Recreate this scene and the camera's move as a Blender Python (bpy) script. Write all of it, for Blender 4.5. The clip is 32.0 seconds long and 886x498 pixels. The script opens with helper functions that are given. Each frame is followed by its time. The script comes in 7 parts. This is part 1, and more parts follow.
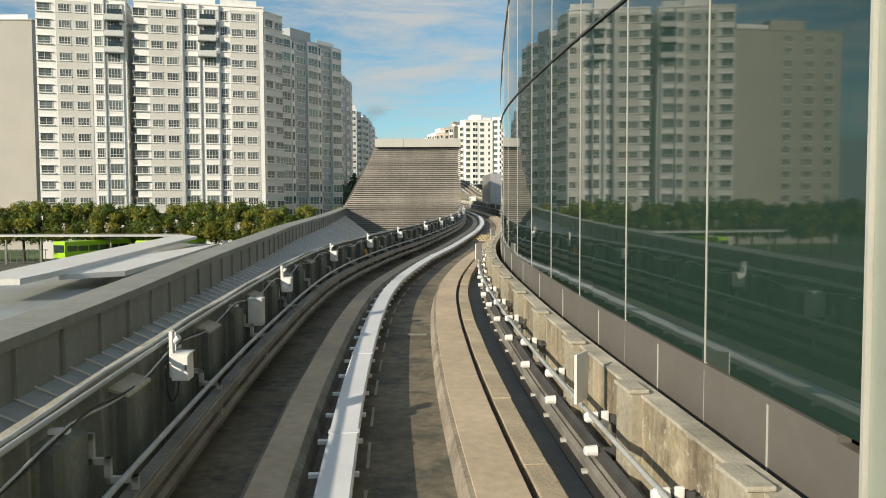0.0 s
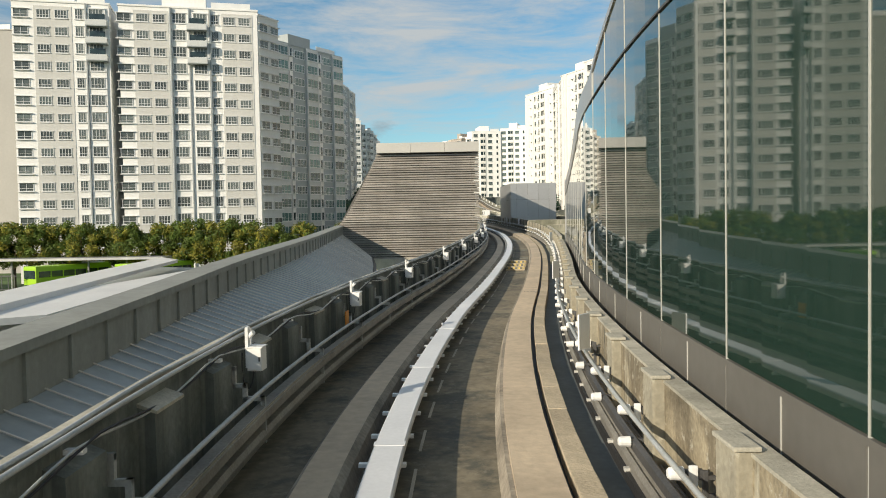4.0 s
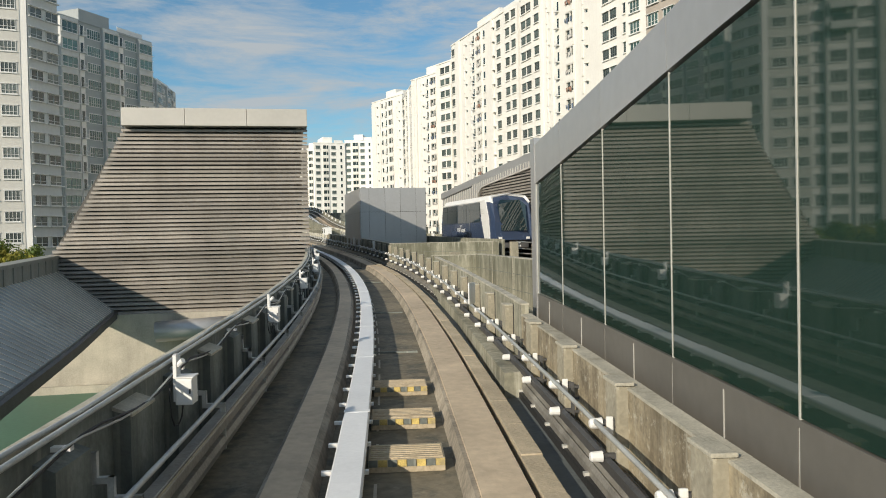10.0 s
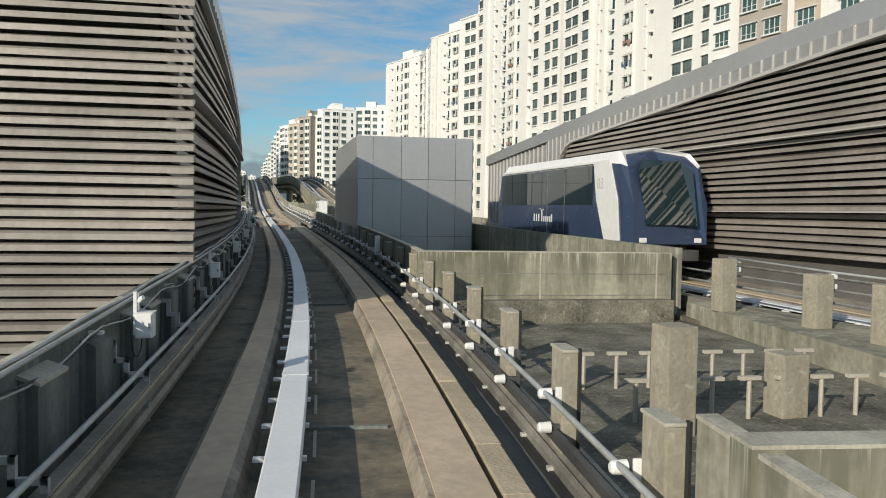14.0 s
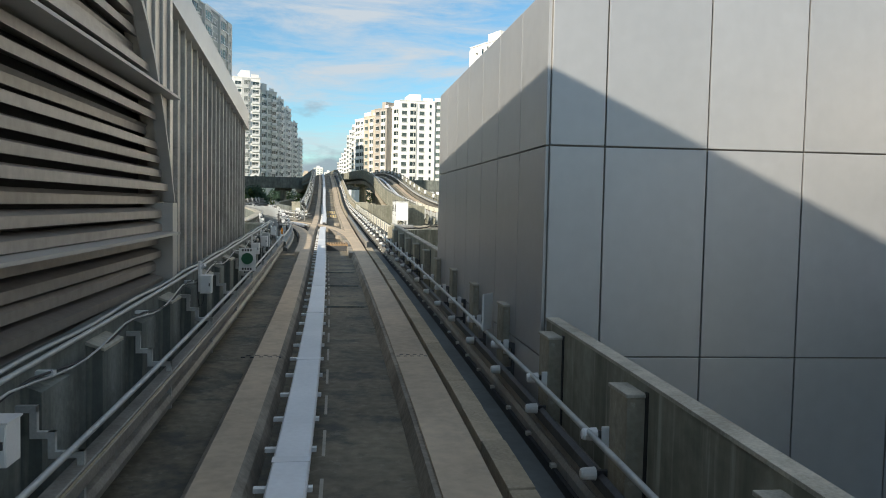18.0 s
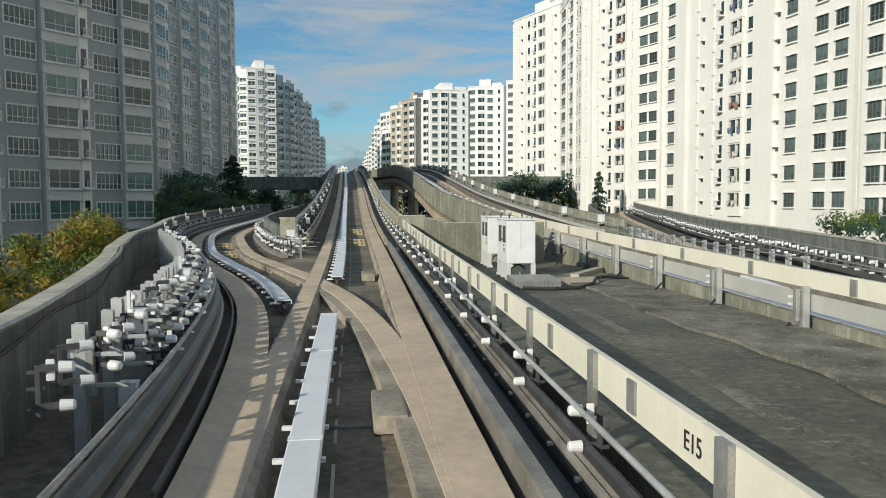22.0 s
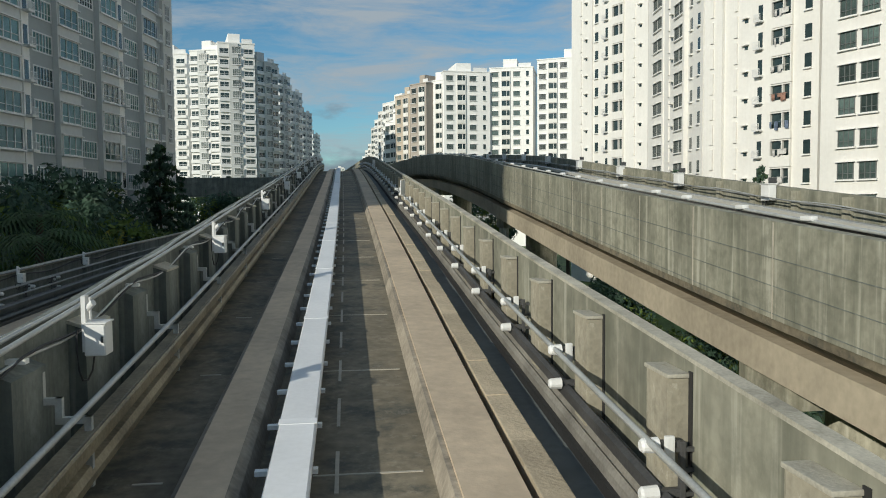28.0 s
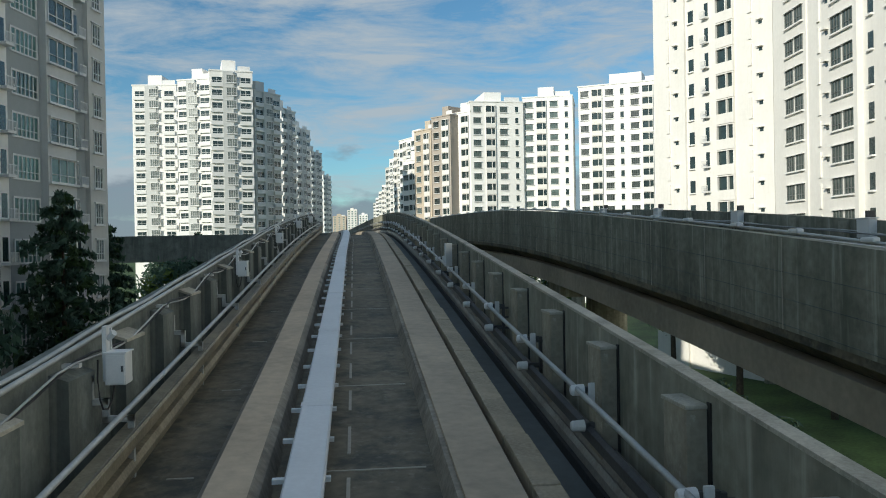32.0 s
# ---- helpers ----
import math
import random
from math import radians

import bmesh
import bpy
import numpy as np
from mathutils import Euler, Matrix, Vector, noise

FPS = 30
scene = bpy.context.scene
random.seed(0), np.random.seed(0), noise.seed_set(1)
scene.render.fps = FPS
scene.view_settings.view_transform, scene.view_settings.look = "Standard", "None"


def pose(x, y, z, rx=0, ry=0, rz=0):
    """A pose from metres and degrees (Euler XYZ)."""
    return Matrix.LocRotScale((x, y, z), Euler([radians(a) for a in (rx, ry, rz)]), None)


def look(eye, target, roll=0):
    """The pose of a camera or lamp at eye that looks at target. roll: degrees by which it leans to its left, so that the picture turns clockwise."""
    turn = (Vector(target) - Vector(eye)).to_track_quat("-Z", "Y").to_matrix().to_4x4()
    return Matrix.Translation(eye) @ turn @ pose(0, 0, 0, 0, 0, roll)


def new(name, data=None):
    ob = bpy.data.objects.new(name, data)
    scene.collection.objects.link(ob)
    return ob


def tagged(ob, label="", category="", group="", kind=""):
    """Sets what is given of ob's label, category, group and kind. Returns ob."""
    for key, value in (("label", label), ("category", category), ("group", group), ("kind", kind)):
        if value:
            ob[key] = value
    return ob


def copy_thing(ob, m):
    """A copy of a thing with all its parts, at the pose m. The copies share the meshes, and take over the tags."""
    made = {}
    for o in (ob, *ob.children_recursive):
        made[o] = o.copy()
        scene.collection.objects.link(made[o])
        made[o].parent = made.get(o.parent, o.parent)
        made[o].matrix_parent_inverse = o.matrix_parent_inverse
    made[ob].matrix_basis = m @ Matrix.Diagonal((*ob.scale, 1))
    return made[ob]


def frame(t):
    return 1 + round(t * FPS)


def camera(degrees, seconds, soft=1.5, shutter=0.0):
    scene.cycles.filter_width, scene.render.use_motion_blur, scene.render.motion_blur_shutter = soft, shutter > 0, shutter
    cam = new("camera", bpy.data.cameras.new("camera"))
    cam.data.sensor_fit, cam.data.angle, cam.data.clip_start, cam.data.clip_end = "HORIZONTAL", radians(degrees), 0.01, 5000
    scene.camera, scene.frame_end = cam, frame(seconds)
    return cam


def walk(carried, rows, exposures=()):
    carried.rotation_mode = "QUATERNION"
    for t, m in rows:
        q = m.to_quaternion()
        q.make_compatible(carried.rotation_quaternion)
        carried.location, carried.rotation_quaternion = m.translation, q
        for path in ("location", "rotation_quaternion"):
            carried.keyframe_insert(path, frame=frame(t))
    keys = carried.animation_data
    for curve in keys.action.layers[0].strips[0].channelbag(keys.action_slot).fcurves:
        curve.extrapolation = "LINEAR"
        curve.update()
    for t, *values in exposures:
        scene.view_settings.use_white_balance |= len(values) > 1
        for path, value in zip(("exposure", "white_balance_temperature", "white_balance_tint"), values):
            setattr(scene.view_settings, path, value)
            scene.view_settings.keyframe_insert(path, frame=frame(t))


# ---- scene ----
cam = camera(58.89, 32.0, soft=1.0)
# seconds, eye x y z, yaw, pitch, roll
ROWS = [
    (0.0, 0.197, -2.591, 2.322, -0.22, -3.08, 0.23),
    (0.5, 0.110, -1.230, 2.363, 0.68, -2.92, 0.12),
    (1.0, 0.045, 0.190, 2.390, 1.43, -2.92, 0.35),
    (1.5, -0.025, 1.610, 2.413, 1.97, -2.06, 0.33),
    (2.0, -0.088, 2.990, 2.440, 1.43, -2.08, -0.76),
    (2.5, -0.155, 4.360, 2.455, 1.30, -2.09, -0.33),
    (3.0, -0.232, 5.720, 2.466, 0.92, -2.01, -0.47),
    (3.5, -0.325, 7.060, 2.482, 0.61, -2.04, 0.75),
    (4.0, -0.405, 8.390, 2.498, 0.26, -2.06, 1.05),
    (4.5, -0.475, 9.740, 2.514, -0.07, -2.08, 1.35),
    (5.0, -0.540, 11.120, 2.530, -0.40, -2.10, 1.65),
    (5.5, -0.600, 12.510, 2.546, -0.74, -2.11, 1.92),
    (6.0, -0.640, 13.770, 2.566, -1.53, -2.09, 1.19),
    (6.5, -0.620, 15.330, 2.598, -1.57, -1.87, 0.92),
    (7.0, -0.555, 17.110, 2.628, -1.59, 0.99, 2.17),
    (7.5, -0.430, 19.120, 2.645, -2.05, 0.86, 2.26),
    (8.0, -0.225, 21.360, 2.655, -3.93, 0.09, 2.26),
    (8.5, 0.085, 23.800, 2.672, -7.33, -0.66, 2.13),
    (9.0, 0.450, 26.400, 2.705, -10.31, -0.81, 1.92),
    (9.5, 0.825, 29.080, 2.738, -11.01, -0.94, 1.37),
    (10.0, 1.206, 31.780, 2.778, -11.02, -1.02, 1.16),
    (10.5, 1.547, 34.380, 2.825, -10.99, -2.18, 0.26),
    (11.0, 1.894, 37.150, 2.875, -11.03, -2.51, -0.04),
    (11.5, 2.217, 39.886, 2.906, -10.97, -2.50, -0.16),
    (12.0, 2.555, 42.682, 2.959, -10.97, -2.50, -0.40),
    (12.5, 2.874, 45.432, 3.013, -10.94, -2.50, -0.42),
    (13.0, 3.160, 48.135, 3.062, -10.91, -2.57, -0.83),
    (13.5, 3.421, 50.796, 3.121, -10.88, -2.60, -0.82),
    (14.0, 3.635, 53.378, 3.198, -10.25, -2.75, -0.90),
    (14.5, 3.798, 55.915, 3.286, -9.62, -2.90, -0.94),
    (15.0, 3.912, 58.444, 3.376, -8.99, -3.05, -0.98),
    (15.5, 3.987, 60.996, 3.460, -8.36, -3.22, -1.19),
    (16.0, 4.037, 63.595, 3.527, -7.74, -3.27, -1.39),
    (16.5, 4.066, 66.177, 3.579, -6.30, -3.16, -1.55),
    (17.0, 4.060, 68.808, 3.624, -5.74, -3.05, -1.49),
    (17.5, 4.020, 71.507, 3.671, -5.52, -3.11, -1.53),
    (18.0, 3.977, 74.102, 3.725, -4.80, -3.12, -1.17),
    (18.5, 3.897, 76.828, 3.795, -4.01, -2.81, -1.00),
    (19.0, 3.786, 79.756, 3.862, -2.89, -2.35, -0.93),
    (19.5, 3.620, 82.992, 3.925, -2.89, -2.34, -0.70),
    (20.0, 3.431, 86.572, 3.996, -2.89, -2.37, -0.68),
    (20.5, 3.206, 90.433, 4.089, -2.93, -2.32, -0.44),
    (21.0, 2.953, 94.359, 4.175, -3.09, -2.56, -0.18),
    (21.5, 2.676, 98.391, 4.264, -3.18, -3.08, 0.07),
    (22.0, 2.426, 102.310, 4.356, -2.96, -3.31, 0.18),
    (22.5, 2.157, 106.441, 4.453, -2.83, -3.44, 0.23),
    (23.0, 1.880, 110.783, 4.549, -2.96, -3.76, 0.25),
    (23.5, 1.615, 115.161, 4.633, -2.98, -3.85, 0.16),
    (24.0, 1.362, 119.456, 4.711, -2.77, -3.85, 0.27),
    (24.5, 1.109, 123.600, 4.791, -2.85, -3.85, 0.22),
    (25.0, 0.862, 127.596, 4.880, -2.95, -3.85, 0.18),
    (25.5, 0.614, 131.464, 4.991, -3.02, -3.90, 0.13),
    (26.0, 0.336, 135.350, 5.138, -3.04, -3.97, 0.36),
    (26.5, 0.058, 139.248, 5.304, -3.07, -3.98, 0.42),
    (27.0, -0.213, 143.145, 5.488, -3.09, -3.96, 0.46),
    (27.5, -0.475, 147.032, 5.689, -3.11, -3.86, 0.44),
    (28.0, -0.721, 150.899, 5.906, -3.14, -3.26, 0.46),
    (28.5, -0.967, 154.663, 6.168, -3.15, -2.77, 0.47),
    (29.0, -1.227, 158.443, 6.466, -3.14, -2.23, 0.49),
    (29.5, -1.466, 162.191, 6.790, -2.77, -1.63, 0.55),
    (30.0, -1.724, 166.089, 7.135, -2.51, -1.20, 0.73),
    (30.5, -1.976, 170.086, 7.483, -2.11, -0.77, 0.86),
    (31.0, -2.274, 174.097, 7.814, -2.13, -0.49, 0.94),
    (31.5, -2.554, 177.985, 8.142, -2.20, -0.37, 0.91),
    (32.0, -2.830, 181.868, 8.470, -2.23, -0.36, 1.02),
]
walk(cam, [(t, pose(x, y, z, 90 + pitch, roll, yaw)) for t, x, y, z, yaw, pitch, roll in ROWS],
     exposures=[(0, .17, 7150, 9), (8, .1, 6850, 9), (13, -.14, 6600, 9), (16, -.1, 6300, 8), (17, .3, 6250, 8), (18, .42, 6600, 9), (19, .6, 7150, 10), (20, .42, 7050, 10), (21, .03, 6350, 7), (25, -.28, 6280, 6), (30, -.32, 6250, 5), (31, -.16, 6250, 5), (32, -.08, 6250, 5)])

# ---- daylight: low sun behind and to the left, thin cloud ----
SUN = Vector((-0.94, -1.0, 0.53)).normalized()
world = bpy.data.worlds.new("sky")
scene.world = world
world.use_nodes = True
wn, wl = world.node_tree.nodes, world.node_tree.links
sky = wn.new("ShaderNodeTexSky")
sky.sky_type, sky.sun_disc = "NISHITA", False
sky.sun_elevation = math.asin(SUN.z)
sky.sun_rotation = math.atan2(SUN.x, SUN.y)
sky.air_density, sky.dust_density, sky.ozone_density = 1.0, 0.25, 4.0
bg = wn["Background"]
bg.inputs["Strength"].default_value = 0.115
wt = wn.new("ShaderNodeTexCoord")
wm = wn.new("ShaderNodeMapping")
wm.inputs["Scale"].default_value = (2.0, 2.0, 10.0)
wm.inputs["Rotation"].default_value = (0.1, 0.12, 0.5)
wl.new(wt.outputs["Generated"], wm.inputs["Vector"])
cn = wn.new("ShaderNodeTexNoise")
cn.inputs["Scale"].default_value, cn.inputs["Detail"].default_value, cn.inputs["Roughness"].default_value = 2.6, 10.0, 0.66
cn.inputs["Distortion"].default_value = 0.5
wl.new(wm.outputs[0], cn.inputs["Vector"])
cr = wn.new("ShaderNodeValToRGB")
cr.color_ramp.elements[0].position, cr.color_ramp.elements[1].position = 0.40, 0.64
cr.color_ramp.elements[0].color, cr.color_ramp.elements[1].color = (0, 0, 0, 1), (0.9, 0.9, 0.9, 1)
wl.new(cn.outputs["Fac"], cr.inputs["Fac"])
cm = wn.new("ShaderNodeMix")
cm.data_type = "RGBA"
cm.inputs["B"].default_value = (4.1, 4.45, 4.8, 1)
wl.new(cr.outputs["Color"], cm.inputs["Factor"])
tint = wn.new("ShaderNodeMix")
tint.data_type, tint.blend_type = "RGBA", "MULTIPLY"
tint.inputs["Factor"].default_value = 1.0
tint.inputs["B"].default_value = (0.80, 1.0, 0.97, 1)
wl.new(sky.outputs["Color"], tint.inputs["A"])
wl.new(tint.outputs["Result"], cm.inputs["A"])
# low grey cloud bank round the horizon
sx = wn.new("ShaderNodeSeparateXYZ")
wl.new(wt.outputs["Generated"], sx.inputs[0])
bn = wn.new("ShaderNodeTexNoise")
bn.inputs["Scale"].default_value, bn.inputs["Detail"].default_value, bn.inputs["Roughness"].default_value = 5.5, 7.0, 0.55
bm_ = wn.new("ShaderNodeMapping")
bm_.inputs["Scale"].default_value = (1, 1, 2.6)
bm_.inputs["Location"].default_value = (0.35, 0.1, 0.2)
wl.new(wt.outputs["Generated"], bm_.inputs["Vector"])
wl.new(bm_.outputs[0], bn.inputs["Vector"])
up = wn.new("ShaderNodeMapRange")
up.inputs["From Min"].default_value, up.inputs["From Max"].default_value = 0.03, 0.16
up.inputs["To Min"].default_value, up.inputs["To Max"].default_value = 0.27, -0.20
wl.new(sx.outputs["Z"], up.inputs["Value"])
ad = wn.new("ShaderNodeMath")
wl.new(bn.outputs["Fac"], ad.inputs[0])
wl.new(up.outputs[0], ad.inputs[1])
br = wn.new("ShaderNodeMapRange")
br.inputs["From Min"].default_value, br.inputs["From Max"].default_value, br.inputs["To Max"].default_value = 0.52, 0.62, 0.85
wl.new(ad.outputs[0], br.inputs["Value"])
lowm = wn.new("ShaderNodeMix")
lowm.data_type = "RGBA"
lowm.inputs["B"].default_value = (2.0, 2.45, 2.95, 1)
wl.new(br.outputs[0], lowm.inputs["Factor"])
wl.new(cm.outputs["Result"], lowm.inputs["A"])
wl.new(lowm.outputs["Result"], bg.inputs["Color"])
sun = new("sun", bpy.data.lights.new("sun", "SUN"))
sun.data.energy, sun.data.angle, sun.data.color = 4.4, radians(0.55), (1.0, 0.915, 0.785)
sun.matrix_world = look(SUN * 200, (0, 0, 0))

# ---- materials ----
def mat(name, col, rough=0.75, metal=0.0, var=0.14, scale=1.2, bump=0.2, streak=0.0, dirt=(0.05, 0.05, 0.045), stretch=(1, 1, 1), jitter=0.0, spec=0.4, blotch=0.0, flake=0.0, drip=0.0):
    """Colour broken up by a coarse and a fine noise, with run-down stains where streak > 0."""
    m = bpy.data.materials.new(name)
    m.use_nodes = True
    n, l = m.node_tree.nodes, m.node_tree.links
    b = n["Principled BSDF"]
    b.inputs["Metallic"].default_value = metal
    b.inputs["Specular IOR Level"].default_value = spec
    tc = n.new("ShaderNodeTexCoord")
    mp = n.new("ShaderNodeMapping")
    mp.inputs["Scale"].default_value = stretch
    l.new(tc.outputs["Object"], mp.inputs["Vector"])
    big, fine = n.new("ShaderNodeTexNoise"), n.new("ShaderNodeTexNoise")
    big.inputs["Scale"].default_value, big.inputs["Detail"].default_value = scale, 4
    fine.inputs["Scale"].default_value, fine.inputs["Detail"].default_value = scale * 17, 5
    for t in (big, fine):
        l.new(mp.outputs[0], t.inputs["Vector"])
    add = n.new("ShaderNodeMath")
    add.operation = "MULTIPLY_ADD"
    l.new(fine.outputs["Fac"], add.inputs[0])
    add.inputs[1].default_value = 0.6
    l.new(big.outputs["Fac"], add.inputs[2])
    rng = n.new("ShaderNodeMapRange")
    rng.inputs["From Min"].default_value, rng.inputs["From Max"].default_value = 0.45, 1.15
    rng.inputs["To Min"].default_value, rng.inputs["To Max"].default_value = 1 - 2 * var, 1 + 1.4 * var
    l.new(add.outputs[0], rng.inputs["Value"])
    val = rng.outputs[0]
    if jitter:
        oi = n.new("ShaderNodeObjectInfo")
        jr = n.new("ShaderNodeMapRange")
        jr.inputs["To Min"].default_value, jr.inputs["To Max"].default_value = 1 - jitter, 1 + jitter
        l.new(oi.outputs["Random"], jr.inputs["Value"])
        jm = n.new("ShaderNodeMath")
        jm.operation = "MULTIPLY"
        l.new(val, jm.inputs[0])
        l.new(jr.outputs[0], jm.inputs[1])
        val = jm.outputs[0]
    sc = n.new("ShaderNodeVectorMath")
    sc.operation = "SCALE"
    sc.inputs[0].default_value = col
    l.new(val, sc.inputs["Scale"])
    out = sc.outputs[0]
    if streak:
        sm = n.new("ShaderNodeMapping")
        sm.inputs["Scale"].default_value = (1.9, 1.9, 0.20)
        l.new(tc.outputs["Object"], sm.inputs["Vector"])
        sn = n.new("ShaderNodeTexNoise")
        sn.inputs["Scale"].default_value, sn.inputs["Detail"].default_value, sn.inputs["Roughness"].default_value = 1.3, 6, 0.65
        l.new(sm.outputs[0], sn.inputs["Vector"])
        ramp = n.new("ShaderNodeMapRange")
        ramp.inputs["From Min"].default_value, ramp.inputs["From Max"].default_value = 0.42, 0.72
        ramp.inputs["To Max"].default_value = streak
        l.new(sn.outputs["Fac"], ramp.inputs["Value"])
        mx = n.new("ShaderNodeMix")
        mx.data_type = "RGBA"
        mx.inputs["B"].default_value = (*dirt, 1)
        l.new(ramp.outputs[0], mx.inputs["Factor"])
        l.new(out, mx.inputs["A"])
        out = mx.outputs["Result"]
    if drip:
        dm = n.new("ShaderNodeMapping")
        dm.inputs["Scale"].default_value = (7.0, 7.0, 0.35)
        l.new(tc.outputs["Object"], dm.inputs["Vector"])
        dn = n.new("ShaderNodeTexNoise")
        dn.inputs["Scale"].default_value, dn.inputs["Detail"].default_value, dn.inputs["Roughness"].default_value = 1.0, 5, 0.6
        l.new(dm.outputs[0], dn.inputs["Vector"])
        dr = n.new("ShaderNodeMapRange")
        dr.inputs["From Min"].default_value, dr.inputs["From Max"].default_value, dr.inputs["To Max"].default_value = 0.56, 0.70, drip
        l.new(dn.outputs["Fac"], dr.inputs["Value"])
        dx = n.new("ShaderNodeMix")
        dx.data_type = "RGBA"
        dx.inputs["B"].default_value = (0.60, 0.58, 0.48, 1)
        l.new(dr.outputs[0], dx.inputs["Factor"])
        l.new(out, dx.inputs["A"])
        out = dx.outputs["Result"]
    for amount, sca, lo, hi, tint in ((blotch, 1.7, 0.50, 0.62, dirt), (flake, 6.5, 0.57, 0.63, (0.62, 0.58, 0.48))):
        if not amount:
            continue
        bn = n.new("ShaderNodeTexNoise")
        bn.inputs["Scale"].default_value, bn.inputs["Detail"].default_value, bn.inputs["Roughness"].default_value = sca, 9, 0.7
        l.new(tc.outputs["Object"], bn.inputs["Vector"])
        br = n.new("ShaderNodeMapRange")
        br.inputs["From Min"].default_value, br.inputs["From Max"].default_value, br.inputs["To Max"].default_value = lo, hi, amount
        l.new(bn.outputs["Fac"], br.inputs["Value"])
        bx = n.new("ShaderNodeMix")
        bx.data_type = "RGBA"
        bx.inputs["B"].default_value = (*tint, 1)
        l.new(br.outputs[0], bx.inputs["Factor"])
        l.new(out, bx.inputs["A"])
        out = bx.outputs["Result"]
    l.new(out, b.inputs["Base Color"])
    rr = n.new("ShaderNodeMapRange")
    rr.inputs["To Min"].default_value, rr.inputs["To Max"].default_value = max(0.02, rough - 0.12), min(1, rough + 0.12)
    l.new(big.outputs["Fac"], rr.inputs["Value"])
    l.new(rr.outputs[0], b.inputs["Roughness"])
    if bump:
        bp = n.new("ShaderNodeBump")
        bp.inputs["Strength"].default_value, bp.inputs["Distance"].default_value = bump, 0.02
        l.new(fine.outputs["Fac"], bp.inputs["Height"])
        l.new(bp.outputs[0], b.inputs["Normal"])
    return m


CONC = mat("weathered concrete", (0.40, 0.38, 0.295), 0.85, scale=0.6, streak=0.85, dirt=(0.125, 0.125, 0.09), bump=0.25, var=0.26, blotch=0.45, flake=0.1, drip=0.6)
CONC_N = mat("flaking old concrete", (0.40, 0.34, 0.235), 0.9, scale=1.4, var=0.3, streak=0.9, dirt=(0.085, 0.068, 0.045), bump=0.5, blotch=0.6, flake=0.5, drip=0.5)
CONC_R = mat("olive grey concrete with dark run-down stains", (0.33, 0.32, 0.25), 0.85, scale=0.45, var=0.28, streak=0.85, dirt=(0.13, 0.135, 0.10), bump=0.2, blotch=0.4, drip=0.55)
GIRDER = mat("tan girder concrete", (0.46, 0.40, 0.30), 0.85, scale=0.4, var=0.18, streak=0.25, dirt=(0.26, 0.22, 0.17), bump=0.2)
PILAST = mat("flaking pilaster concrete", (0.40, 0.365, 0.28), 0.9, scale=1.2, var=0.22, streak=0.45, dirt=(0.14, 0.125, 0.09), bump=0.35, blotch=0.45, flake=0.35, drip=0.3)
# darker, colder concrete: stains plus the shade of sunless walls in the colour
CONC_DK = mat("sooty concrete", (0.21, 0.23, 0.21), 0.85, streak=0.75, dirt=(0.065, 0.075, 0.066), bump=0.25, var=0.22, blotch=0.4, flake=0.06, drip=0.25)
CONC_PALE = mat("pale concrete", (0.50, 0.46, 0.38), 0.85, streak=0.3, dirt=(0.2, 0.18, 0.14), bump=0.25)
BED = mat("stained track bed", (0.215, 0.185, 0.13), 0.8, scale=0.5, var=0.35, bump=0.35, blotch=0.7, dirt=(0.055, 0.062, 0.055), flake=0.1)
STRIP = mat("worn running strip", (0.60, 0.485, 0.35), 0.8, scale=0.5, var=0.16, bump=0.3, blotch=0.22, dirt=(0.27, 0.215, 0.16))
KERB = mat("tan concrete kerb", (0.54, 0.45, 0.32), 0.85, scale=1.6, var=0.25, bump=0.4, jitter=0.12, blotch=0.4, dirt=(0.19, 0.16, 0.11), flake=0.2)
PLINTH = mat("grey concrete plinth", (0.36, 0.315, 0.25), 0.85, scale=0.9, var=0.3, bump=0.4, blotch=0.5, dirt=(0.11, 0.10, 0.08))
WHITE = mat("white painted cover", (0.78, 0.79, 0.80), 0.45, var=0.06, bump=0.05, jitter=0.05)
BOXW = mat("white enamel", (0.80, 0.80, 0.78), 0.4, var=0.05, scale=4, bump=0.04, jitter=0.04)
CREAM = mat("cream painted beam", (0.80, 0.76, 0.62), 0.5, var=0.05, bump=0.05, streak=0.08, dirt=(0.4, 0.33, 0.2))
STEEL = mat("galvanised steel", (0.37, 0.37, 0.35), 0.5, 0.45, var=0.25, scale=3, bump=0.1)
GALV = mat("bright weathered galvanising", (0.52, 0.53, 0.51), 0.5, 0.3, var=0.15, scale=3, bump=0.08)
STEEL_DK = mat("dull dark steel", (0.12, 0.12, 0.12), 0.55, 0.5, var=0.25, scale=2, bump=0.1)
RAIL = mat("brown grey conductor rail", (0.34, 0.32, 0.28), 0.5, 0.35, var=0.25, scale=2, bump=0.1, blotch=0.3, dirt=(0.1, 0.09, 0.075))
RAIL_BR = mat("tan brown conductor rail", (0.32, 0.275, 0.19), 0.5, 0.3, var=0.3, scale=2, bump=0.1, blotch=0.4, dirt=(0.08, 0.07, 0.05))
TEALR = mat("grey green pane", (0.085, 0.12, 0.11), 0.2, var=0.45, scale=0.8, jitter=0.7, spec=0.7, bump=0)
UPSTAND = mat("grey olive upstand sheet", (0.33, 0.33, 0.29), 0.6, 0.1, var=0.12, scale=0.6, bump=0.1, streak=0.3, dirt=(0.15, 0.15, 0.12))
ALU = mat("pale aluminium", (0.62, 0.61, 0.56), 0.45, 0.3, var=0.05, scale=2)
CABLE = mat("black rubber cable", (0.03, 0.03, 0.032), 0.6, var=0.1)
